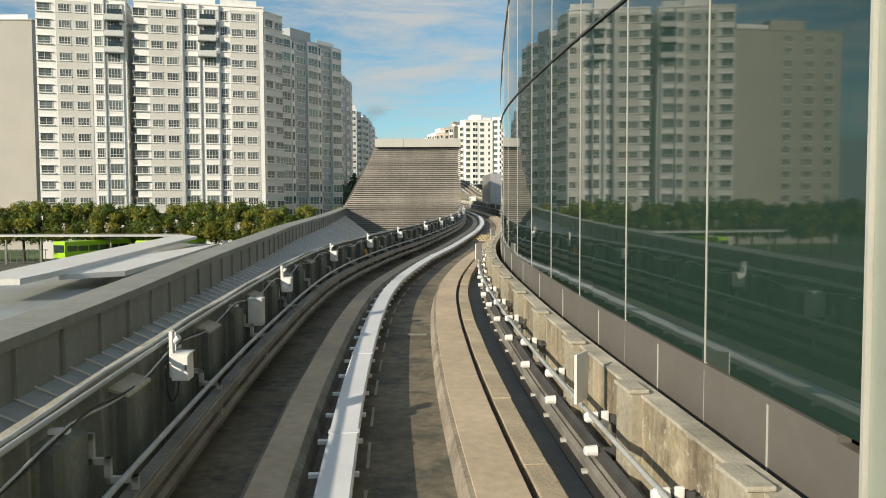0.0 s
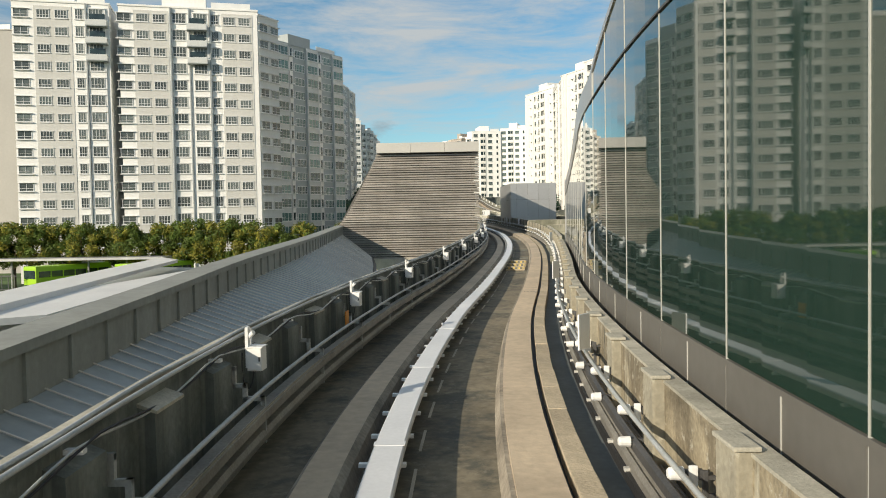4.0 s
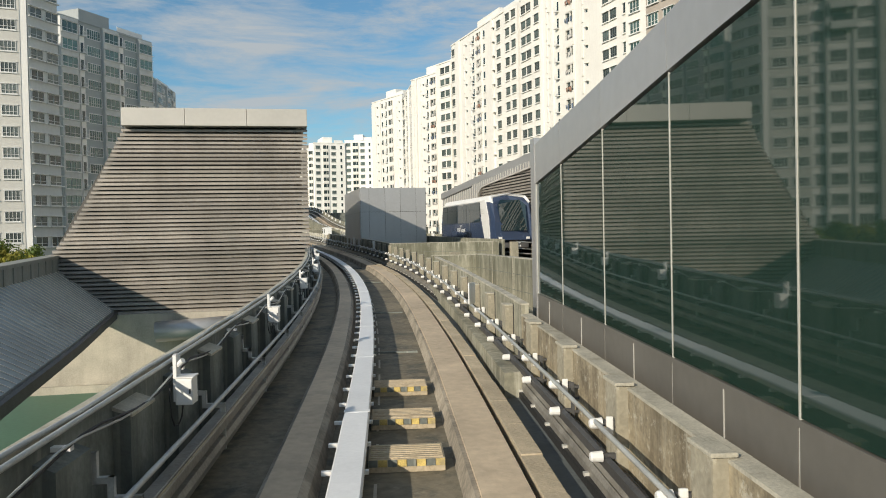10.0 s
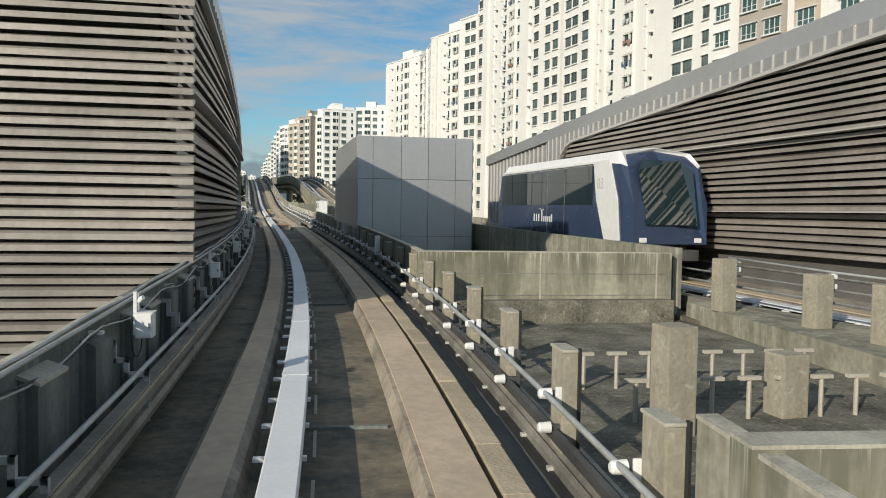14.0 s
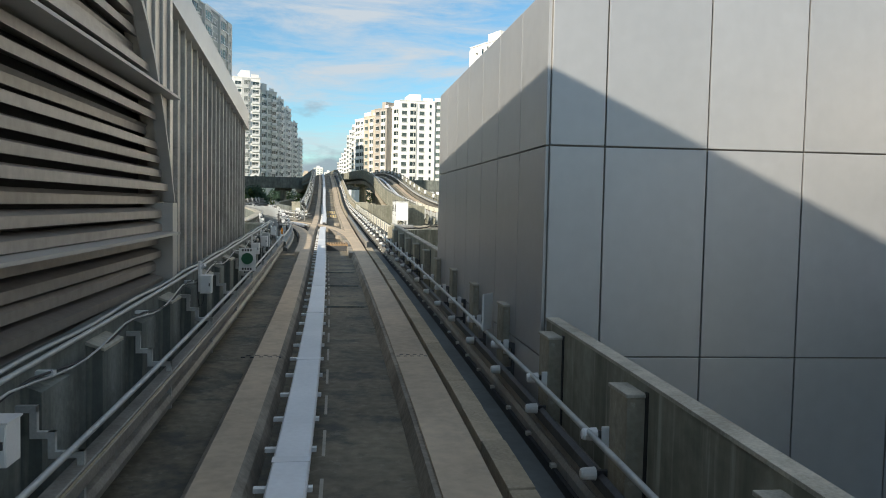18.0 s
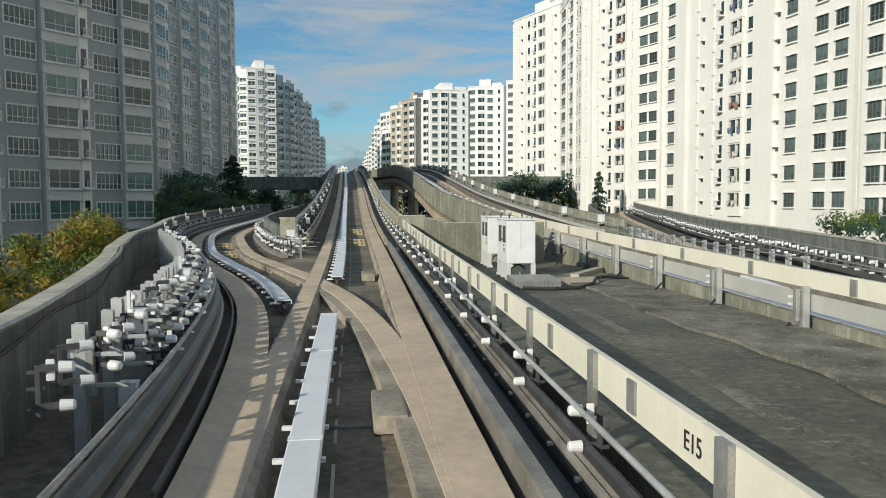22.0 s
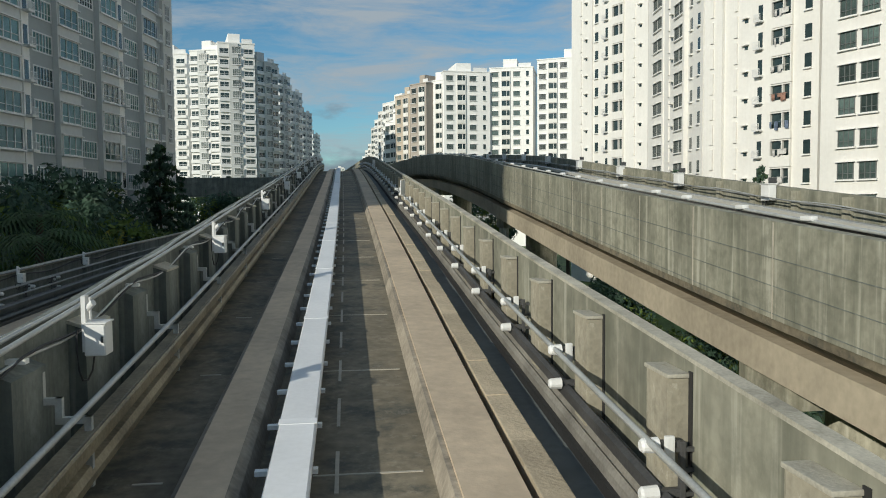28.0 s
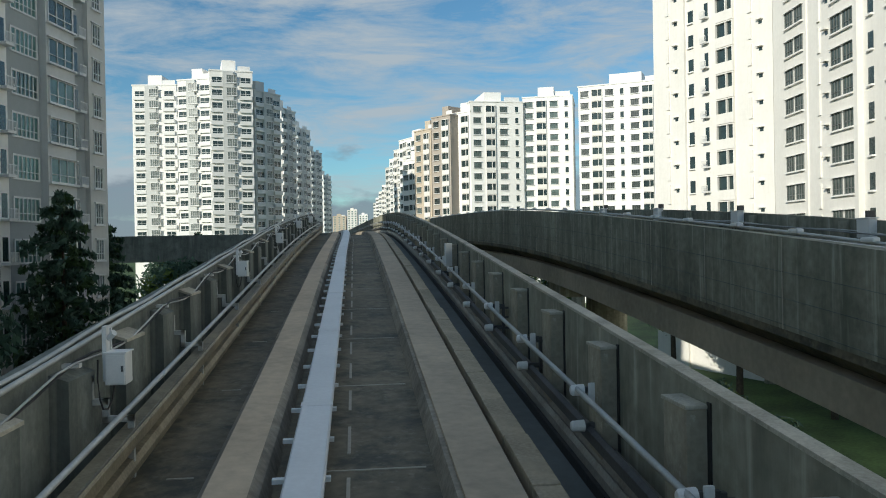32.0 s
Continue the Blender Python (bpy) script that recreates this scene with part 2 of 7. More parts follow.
CAP = mat("lichened cap", (0.50, 0.47, 0.385), 0.9, scale=3, var=0.22, bump=0.25, blotch=0.4, dirt=(0.16, 0.15, 0.11), flake=0.15)
LOUVRE = mat("brown grey louvre", (0.38, 0.345, 0.305), 0.45, 0.3, var=0.16, scale=0.6, bump=0.1, jitter=0.16, streak=0.3, dirt=(0.2, 0.18, 0.15))
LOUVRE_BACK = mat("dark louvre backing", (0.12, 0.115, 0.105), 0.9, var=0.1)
CLAD = mat("tan grey cladding", (0.80, 0.735, 0.64), 0.42, 0.25, var=0.1, scale=0.5, bump=0.03, streak=0.3, dirt=(0.42, 0.37, 0.31))
CLAD_G = mat("dull grey cladding", (0.36, 0.355, 0.35), 0.45, 0.25, var=0.08, scale=0.5, bump=0.03, streak=0.2, dirt=(0.25, 0.24, 0.23))
PANEL = mat("grey aluminium panel", (0.50, 0.498, 0.495), 0.34, 0.5, var=0.05, scale=0.4, bump=0.02, jitter=0.03, streak=0.08, dirt=(0.3, 0.3, 0.3))
FASCIA = mat("pale grey fascia", (0.52, 0.50, 0.46), 0.5, 0.1, var=0.05, scale=0.4, bump=0.03)
ROOF = mat("grey seamed roof", (0.36, 0.39, 0.38), 0.45, 0.2, var=0.15, scale=0.35, bump=0.05)
CHANNEL = mat("dark grey channel floor", (0.15, 0.165, 0.16), 0.7, scale=0.8, var=0.2, bump=0.15, blotch=0.3, dirt=(0.07, 0.075, 0.07))
ROOFDECK = mat("wet mossy roof deck", (0.135, 0.135, 0.095), 0.65, scale=0.5, var=0.5, bump=0.4, blotch=0.6, dirt=(0.05, 0.062, 0.04), flake=0.15)
GREENFLOOR = mat("green painted floor", (0.10, 0.20, 0.13), 0.6, var=0.12, scale=0.4, bump=0.1)
SHEETWHITE = mat("white sheet roof", (0.75, 0.74, 0.70), 0.5, var=0.06, scale=0.3)
LIME = mat("lime bus paint", (0.35, 0.60, 0.04), 0.35, var=0.04)
GLASSDK = mat("dark window", (0.03, 0.05, 0.05), 0.1, var=0.3, spec=0.8)
YEL = mat("worn yellow paint", (0.62, 0.47, 0.16), 0.7, var=0.3, scale=6, blotch=0.7, dirt=(0.26, 0.23, 0.17))
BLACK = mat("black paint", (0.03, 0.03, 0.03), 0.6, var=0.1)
ORANGE = mat("orange paint", (0.75, 0.30, 0.05), 0.5, var=0.1)
RUST = mat("rusty plate", (0.40, 0.27, 0.15), 0.8, var=0.3, scale=4, bump=0.4)
NAVY = mat("navy train paint", (0.035, 0.055, 0.105), 0.25, var=0.05, spec=0.6)
TYRE = mat("black rubber", (0.02, 0.02, 0.02), 0.8)
GRASS = mat("grass", (0.07, 0.12, 0.035), 0.95, scale=0.2, var=0.4, bump=0.6)
ASPHALT = mat("asphalt", (0.06, 0.06, 0.06), 0.85, scale=0.3, var=0.25, bump=0.4)
BARK = mat("bark", (0.10, 0.075, 0.05), 0.95, scale=4, var=0.3, bump=0.6)


def leaf(name, col):
    """Thin leaf that lets some light through."""
    lm = mat(name, col, 0.6, scale=0.9, var=0.45, bump=0.0)
    n, l = lm.node_tree.nodes, lm.node_tree.links
    b = n["Principled BSDF"]
    tr, mx = n.new("ShaderNodeBsdfTranslucent"), n.new("ShaderNodeMixShader")
    src = b.inputs["Base Color"].links[0].from_socket
    l.new(src, tr.inputs["Color"])
    mx.inputs[0].default_value = 0.4
    l.new(b.outputs[0], mx.inputs[1])
    l.new(tr.outputs[0], mx.inputs[2])
    l.new(mx.outputs[0], n["Material Output"].inputs["Surface"])
    return lm


LEAF = leaf("green leaves", (0.15, 0.215, 0.045))
LEAF_AU = leaf("yellowing leaves", (0.36, 0.34, 0.06))
LEAF_OR = leaf("orange tipped leaves", (0.42, 0.29, 0.05))
LEAF_PALM = leaf("palm fronds", (0.08, 0.14, 0.055))
LEAF_DK = leaf("dark conifer needles", (0.085, 0.15, 0.10))
WALL_W = mat("white render", (0.88, 0.87, 0.835), 0.85, var=0.05, scale=0.15, bump=0.08, streak=0.1, dirt=(0.5, 0.46, 0.38))
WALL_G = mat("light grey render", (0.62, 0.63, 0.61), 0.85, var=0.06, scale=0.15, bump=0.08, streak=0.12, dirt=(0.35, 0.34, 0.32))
WALL_LG = mat("very light grey render", (0.63, 0.62, 0.58), 0.85, var=0.06, scale=0.15, bump=0.08, streak=0.12, dirt=(0.45, 0.43, 0.4))
BASEPANEL = mat("brown grey base panel", (0.20, 0.19, 0.17), 0.5, 0.3, var=0.08, scale=0.5, bump=0.03)
RAIL_DK = mat("dark stepped rail", (0.15, 0.15, 0.138), 0.5, 0.4, var=0.25, scale=2, bump=0.1)
# grey that holds the shade of towers turned from the sun
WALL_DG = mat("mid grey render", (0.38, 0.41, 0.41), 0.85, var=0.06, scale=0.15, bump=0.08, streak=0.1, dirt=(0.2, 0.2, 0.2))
# beige darkened all over to hold the shadow on the gable
WALL_GB = mat("grey beige render", (0.44, 0.42, 0.385), 0.85, var=0.06, scale=0.15, bump=0.08, streak=0.12, dirt=(0.4, 0.38, 0.34))
WALL_B = mat("beige render", (0.55, 0.47, 0.37), 0.85, var=0.06, scale=0.15, bump=0.08)
WALL_T = mat("taupe render", (0.42, 0.37, 0.32), 0.85, var=0.06, scale=0.15, bump=0.08)
CURTAIN = mat("pane with pale curtain", (0.13, 0.15, 0.14), 0.25, var=0.4, scale=0.7, jitter=0.5, spec=0.7, bump=0)
TEAL = mat("teal tinted pane", (0.09, 0.165, 0.15), 0.15, var=0.35, scale=0.5, jitter=0.6, spec=0.8, bump=0)
FRAMEW = mat("white window frame", (0.75, 0.75, 0.73), 0.5, var=0.04)
WALL_C = mat("cream render", (0.82, 0.80, 0.75), 0.85, var=0.05, scale=0.15, bump=0.08, streak=0.12, dirt=(0.52, 0.47, 0.38))
CLOTH_W = mat("white and grey washing", (0.6, 0.58, 0.55), 0.9, var=0.45, scale=2.0)
CLOTH_R = mat("rust coloured washing", (0.33, 0.19, 0.14), 0.9, var=0.5, scale=2.0)
CLOTH_B = mat("blue washing", (0.16, 0.21, 0.30), 0.9, var=0.5, scale=2.0)
# pale green of glass under a bright reflection, as plain colour
ENDPANEL = mat("pale green coated panel", (0.34, 0.38, 0.32), 0.45, 0.1, var=0.05, scale=0.5, bump=0.03)
FRAMED = mat("dark window frame", (0.15, 0.165, 0.16), 0.5, var=0.1)


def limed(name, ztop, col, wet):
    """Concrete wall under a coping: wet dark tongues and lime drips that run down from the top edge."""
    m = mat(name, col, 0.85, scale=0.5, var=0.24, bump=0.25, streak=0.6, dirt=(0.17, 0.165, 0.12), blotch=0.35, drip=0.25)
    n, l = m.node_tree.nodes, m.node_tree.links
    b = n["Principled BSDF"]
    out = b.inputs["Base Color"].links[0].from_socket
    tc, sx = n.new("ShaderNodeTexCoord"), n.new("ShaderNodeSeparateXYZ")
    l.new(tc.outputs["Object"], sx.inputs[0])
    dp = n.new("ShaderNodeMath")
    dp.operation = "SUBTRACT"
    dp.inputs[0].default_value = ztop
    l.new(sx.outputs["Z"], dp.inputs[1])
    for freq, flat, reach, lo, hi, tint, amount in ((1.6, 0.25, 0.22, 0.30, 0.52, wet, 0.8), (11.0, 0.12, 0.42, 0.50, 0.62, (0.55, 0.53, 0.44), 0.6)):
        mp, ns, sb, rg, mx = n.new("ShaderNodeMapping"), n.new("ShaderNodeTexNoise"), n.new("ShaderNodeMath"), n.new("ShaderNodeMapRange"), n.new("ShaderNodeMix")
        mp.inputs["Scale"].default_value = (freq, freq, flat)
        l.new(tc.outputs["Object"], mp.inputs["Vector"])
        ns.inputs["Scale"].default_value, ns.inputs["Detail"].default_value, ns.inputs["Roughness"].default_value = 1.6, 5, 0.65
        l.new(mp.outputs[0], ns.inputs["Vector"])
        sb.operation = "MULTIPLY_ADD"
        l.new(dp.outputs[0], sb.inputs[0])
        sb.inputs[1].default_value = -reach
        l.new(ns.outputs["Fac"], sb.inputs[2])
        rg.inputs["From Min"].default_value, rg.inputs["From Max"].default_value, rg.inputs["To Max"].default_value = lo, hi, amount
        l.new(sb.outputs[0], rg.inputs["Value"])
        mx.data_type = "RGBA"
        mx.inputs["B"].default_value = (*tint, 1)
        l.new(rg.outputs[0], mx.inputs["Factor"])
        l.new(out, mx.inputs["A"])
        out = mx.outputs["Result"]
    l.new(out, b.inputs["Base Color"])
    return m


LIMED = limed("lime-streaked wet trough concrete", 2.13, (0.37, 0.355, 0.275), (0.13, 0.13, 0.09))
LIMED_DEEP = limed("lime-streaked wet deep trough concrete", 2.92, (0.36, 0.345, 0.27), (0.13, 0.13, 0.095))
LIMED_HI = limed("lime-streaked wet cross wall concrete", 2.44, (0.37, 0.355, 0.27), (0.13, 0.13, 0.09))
MOSS = mat("rough mossy grit", (0.20, 0.19, 0.15), 0.95, scale=1.4, var=0.45, bump=0.9, blotch=0.5, dirt=(0.07, 0.075, 0.05), flake=0.25)


def glass(name, col, rough=0.03):
    """Tinted coated glazing: a dark body under a mirror-like coat."""
    m = bpy.data.materials.new(name)
    m.use_nodes = True
    n, l = m.node_tree.nodes, m.node_tree.links
    b = n["Principled BSDF"]
    b.inputs["Base Color"].default_value = (*col, 1)
    b.inputs["Roughness"].default_value = rough
    b.inputs["IOR"].default_value = 1.65
    b.inputs["Specular IOR Level"].default_value = 0.62
    b.inputs["Coat Weight"].default_value = 0.3
    b.inputs["Coat Roughness"].default_value = 0.01
    tc, nz, bp = n.new("ShaderNodeTexCoord"), n.new("ShaderNodeTexNoise"), n.new("ShaderNodeBump")
    nz.inputs["Scale"].default_value = 0.35
    bp.inputs["Strength"].default_value, bp.inputs["Distance"].default_value = 0.05, 0.05
    l.new(tc.outputs["Object"], nz.inputs["Vector"])
    l.new(nz.outputs["Fac"], bp.inputs["Height"])
    l.new(bp.outputs[0], b.inputs["Coat Normal"])
    return m


GREENGLASS = glass("green tinted curtain glass", (0.020, 0.044, 0.034))
TRAINGLASS = glass("train window glass", (0.015, 0.03, 0.035))

# ---- building helpers ----
def box(bm, x0, x1, y0, y1, z0, z1, bev=0.0):
    r = bmesh.ops.create_cube(bm, size=1.0, matrix=Matrix.LocRotScale(((x0 + x1) / 2, (y0 + y1) / 2, (z0 + z1) / 2), None, (abs(x1 - x0), abs(y1 - y0), abs(z1 - z0))))
    if bev:
        es = {e for v in r["verts"] for e in v.link_edges}
        bmesh.ops.bevel(bm, geom=list(es), offset=bev, segments=2, affect="EDGES", profile=0.7)
    return bm


def obox(x0, x1, y0, y1, z0, z1, bev=0.0):
    return box(bmesh.new(), x0, x1, y0, y1, z0, z1, bev)


def tube(bm, a, b, r, seg=8, r2=None):
    a, b = Vector(a), Vector(b)
    d = b - a
    m = Matrix.Translation((a + b) / 2) @ d.to_track_quat("Z", "Y").to_matrix().to_4x4()
    bmesh.ops.create_cone(bm, cap_ends=True, segments=seg, radius1=r, radius2=r if r2 is None else r2, depth=d.length, matrix=m)
    return bm


def chain(pts, r, n=6):
    """One bent tube through these points."""
    bm = bmesh.new()
    pts = [Vector(p) for p in pts]
    rings = []
    for i, p in enumerate(pts):
        d = (pts[min(i + 1, len(pts) - 1)] - pts[max(i - 1, 0)]).normalized()
        q = d.to_track_quat("Z", "Y")
        rings.append([bm.verts.new(p + q @ Vector((r * math.cos(2 * math.pi * k / n), r * math.sin(2 * math.pi * k / n), 0))) for k in range(n)])
    for a, b in zip(rings, rings[1:]):
        for j in range(n):
            bm.faces.new((a[j], a[(j + 1) % n], b[(j + 1) % n], b[j]))
    bm.faces.new(rings[0][::-1])
    bm.faces.new(rings[-1])
    return bm


def mesh_of(name, bm, *mats, smooth=False):
    me = bpy.data.meshes.new(name)
    bm.to_mesh(me)
    bm.free()
    for m in mats:
        me.materials.append(m)
    if smooth:
        for p in me.polygons:
            p.use_smooth = True
    return me


def part(name, bm, material, parent, label="", smooth=False):
    me = bm if isinstance(bm, bpy.types.Mesh) else mesh_of(name, bm, *(material if isinstance(material, (list, tuple)) else [material]), smooth=smooth)
    ob = new(name, me)
    ob.parent = parent
    return tagged(ob, label)


def thing(name, label, category, group="", kind="", at=None):
    ob = new(name)
    ob.empty_display_size = 0.2
    if at is not None:
        ob.matrix_basis = at
    return tagged(ob, label, category, group, kind)


def solo(name, bm, material, label, category, group="", kind="", smooth=False):
    ob = new(name, mesh_of(name, bm, *(material if isinstance(material, (list, tuple)) else [material]), smooth=smooth))
    return tagged(ob, label, category, group, kind)


class Line:
    """A smooth line in space, measured along its plan; s = 0 at the control point number zero."""

    def __init__(self, pts, zero=0, step=0.5):
        p = [Vector(q) for q in pts]
        p = [p[0] * 2 - p[1]] + p + [p[-1] * 2 - p[-2]]
        out, s0 = [], 0
        for i in range(1, len(p) - 2):
            if i - 1 == zero:
                s0 = len(out)
            n = max(2, int((p[i + 1] - p[i]).length / step))
            for k in range(n):
                t = k / n
                a, b, c, d = p[i - 1], p[i], p[i + 1], p[i + 2]
                out.append(0.5 * ((2 * b) + (c - a) * t + (2 * a - 5 * b + 4 * c - d) * t * t + (3 * b - a - 3 * c + d) * t ** 3))
        out.append(p[-2])
        self.p = np.array([tuple(v) for v in out])
        seg = np.linalg.norm(np.diff(self.p[:, :2], axis=0), axis=1)
        self.s = np.concatenate([[0], np.cumsum(seg)])
        self.s -= self.s[s0]

    def at(self, s):
        c = np.array([np.interp(s, self.s, self.p[:, k]) for k in range(3)])
        a = [np.interp(s - 0.6, self.s, self.p[:, k]) for k in range(3)]
        b = [np.interp(s + 0.6, self.s, self.p[:, k]) for k in range(3)]
        t = Vector((b[0] - a[0], b[1] - a[1], b[2] - a[2])).normalized()
        r = Vector((t.y, -t.x, 0)).normalized()
        return Vector(c), t, r

    def pt(self, s, u, z):
        c, t, r = self.at(s)
        return c + r * u + Vector((0, 0, z))

    def near(self, y):
        return float(np.interp(y, self.p[:, 1], self.s))

    def stand(self, s, u=0.0, z=0.0):
        """A pose on the line: local x to the right, y ahead, z up."""
        c, t, r = self.at(s)
        m = Matrix.Identity(4)
        f = Vector((-r.y, r.x, 0))
        m.col[0][:3], m.col[1][:3], m.col[2][:3], m.col[3][:3] = r, f, (0, 0, 1), c + r * u + Vector((0, 0, z))
        return m


def sweep(line, s0, s1, profile, step=1.0, bm=None, closed=True):
    """A solid with this outline (to the right, up) carried along the line."""
    bm = bm or bmesh.new()
    n = max(1, int(math.ceil((s1 - s0) / step)))
    rings = []
    for i in range(n + 1):
        s = s0 + (s1 - s0) * i / n
        c, t, r = line.at(s)
        pr = profile(s) if callable(profile) else profile
        rings.append([bm.verts.new(c + r * u + Vector((0, 0, z))) for u, z in pr])
    k = len(rings[0])
    for a, b in zip(rings, rings[1:]):
        for j in range(k if closed else k - 1):
            bm.faces.new((a[j], a[(j + 1) % k], b[(j + 1) % k], b[j]))
    if closed:
        bm.faces.new(rings[0][::-1])
        bm.faces.new(rings[-1])
    bmesh.ops.recalc_face_normals(bm, faces=bm.faces[:])
    return bm


def rect(u0, u1, z0, z1):
    return [(u0, z0), (u1, z0), (u1, z1), (u0, z1)]


def ring(u, z, r, n=8):
    return [(u + r * math.cos(2 * math.pi * i / n), z + r * math.sin(2 * math.pi * i / n)) for i in range(n)]


# running surface of the track that the camera rides
MAIN = Line([(1.3, -16, -0.3), (0.55, -8, -0.15), (0, 0, 0), (-0.48, 7.91, 0.17), (-0.56, 15.84, 0.35), (0.07, 23.73, 0.43), (1.14, 31.59, 0.53), (2.16, 39.45, 0.69),
             (3.06, 47.33, 0.85), (3.72, 55.23, 1.07), (4.01, 63.15, 1.31), (4.02, 71.08, 1.47), (3.8, 79.0, 1.64), (3.4, 86.92, 1.81), (2.92, 94.84, 1.99),
             (2.4, 102.75, 2.17), (1.89, 110.66, 2.34), (1.41, 118.58, 2.5), (0.93, 126.49, 2.66), (0.4, 134.4, 2.91), (-0.15, 142.31, 3.25), (-0.68, 150.22, 3.68),
             (-1.2, 158.14, 4.25), (-1.72, 166.05, 4.93), (-2.26, 173.96, 5.6), (-2.83, 181.87, 6.27), (-3.4, 190, 6.97), (-4.5, 205, 8.2), (-5.7, 221, 9.1),
             (-7.4, 236, 9.35), (-10.5, 255, 9.0), (-15, 280, 8.2)], zero=2)
# the branch that swings off to the left
BRANCH = Line([(2.55, 100.4, 2.112), (2.2, 105.5, 2.226), (1.65, 111.0, 2.34), (0.75, 116.5, 2.45), (-0.5, 121.0, 2.52), (-2.4, 126.4, 2.53), (-4.1, 131.5, 2.54), (-5.75, 138.0, 2.64),
               (-6.8, 143, 2.74), (-7.4, 148.5, 2.86), (-7.75, 154.5, 2.97), (-8.1, 161, 3.06), (-8.55, 168, 3.15), (-9.5, 180, 3.3), (-11.5, 200, 3.4), (-15, 222, 3.4)])
# the other track on the far side of the gap, later rising beside ours
OTHER = Line([(20.5, 20, 1.0), (18.2, 35, 1.05), (16.0, 50, 1.12), (14.0, 63, 1.3), (12.9, 75, 1.45), (12.1, 86, 1.65), (11.6, 95, 1.85), (11.25, 105, 2.0), (10.7, 116, 2.15), (9.6, 132, 2.6),
              (8.4, 146, 3.4), (7.0, 161, 4.55), (6.0, 180, 6.2), (5.0, 195, 7.6), (3.6, 212, 8.7), (1.5, 228, 9.1), (-2, 245, 9.1), (-7, 262, 8.8)])

# the siding that swings off the other track to the right
SIDING = Line([(11.35, 101.5, 1.94), (11.15, 107, 2.02), (11.2, 112, 2.08), (11.45, 116.5, 2.14), (12.35, 124, 2.3), (13.35, 130, 2.38), (14.15, 135, 2.42), (15.4, 141.5, 2.5), (17.6, 153, 2.75), (20.5, 168, 3.1), (24.0, 182, 3.3), (27.0, 192, 3.4)])

# ---- guideways ----
GROUND_Z = -6.5
S_END = MAIN.s[-1]
SPLIT0, SPLIT1 = MAIN.near(99.5), MAIN.near(133.0)   # where the left wall opens for the branch
RIGHT_OPEN0, RIGHT_OPEN1 = MAIN.near(101.0), MAIN.near(134.6)


def deck_profile(u0, u1, top, deep):
    return [(u0, top), (u1, top), (u1, top - 0.35), (u1 - 0.7, top - deep), (u0 + 0.7, top - deep), (u0, top - 0.35)]


guideway = solo("guideway", sweep(MAIN, -15, S_END, deck_profile(-2.3, 2.15, -0.2, 1.7), 1.5), BED, "elevated concrete guideway with a stained dark bed", "guideway", kind="structure")

# plinths with their tan running strips
part("plinth", sweep(MAIN, -15, S_END, [(-1.22, -0.2), (-0.68, -0.2), (-0.73, -0.06), (-0.79, -0.004), (-1.11, -0.004), (-1.16, -0.05)], 0.8), PLINTH, guideway, "stained concrete plinth")
part("running_strip", sweep(MAIN, -15, S_END, rect(-1.105, -0.795, -0.05, 0.0), 0.8), STRIP, guideway, "worn tan running strip")
part("running_strip", sweep(MAIN, -15, S_END, rect(0.705, 1.13, -0.04, 0.0), 0.8), STRIP, guideway, "worn tan running strip")
part("plinth", sweep(MAIN, -15, S_END, [(0.60, -0.2), (1.127, -0.2), (1.127, -0.03), (0.66, -0.03)], 0.8), PLINTH, guideway, "grey concrete plinth")
part("channel_floor", sweep(MAIN, -15, S_END, rect(1.42, 1.72, -0.2, -0.188), 1.0), CHANNEL, guideway, "dark grey channel floor")

# left parapet, its concrete darkened for the side away from the sun
LEFT_RUNS = [(-15, MAIN.near(62)), (MAIN.near(62), SPLIT0), (SPLIT1, S_END)]
wall_left = thing("parapet_left", "stained concrete parapet with shade in its colour, sloped pilasters", "parapet", kind="structure")
for a, b in LEFT_RUNS:
    o = -2.2
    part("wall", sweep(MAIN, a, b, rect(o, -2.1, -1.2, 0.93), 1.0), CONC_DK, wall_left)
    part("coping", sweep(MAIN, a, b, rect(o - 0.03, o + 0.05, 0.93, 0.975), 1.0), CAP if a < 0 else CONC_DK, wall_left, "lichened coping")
wall_right = thing("parapet_right", "weathered concrete parapet with square pilasters", "parapet", kind="structure")
RIGHT_STEP = MAIN.near(43.2)
LOW0, LOW1 = MAIN.near(57.4), MAIN.near(68.3)
for a, b, h, w in ((-15, RIGHT_STEP, 0.80, 0.14), (RIGHT_STEP, LOW0, 0.95, 0.11), (LOW0, LOW1, -0.02, 0.11), (LOW1, RIGHT_OPEN0, 0.95, 0.11), (RIGHT_OPEN1, S_END, 0.97, 0.09)):
    part("wall", sweep(MAIN, a, b, rect(1.95, 1.95 + w, -1.2, h), 1.0), CONC_N if a < 0 else CONC_R if a > 60 else CONC, wall_right)
    part("coping", sweep(MAIN, a, b, rect(1.942, 1.958 + w, h, h + 0.025), 1.0), CAP, wall_right, "lichened coping")

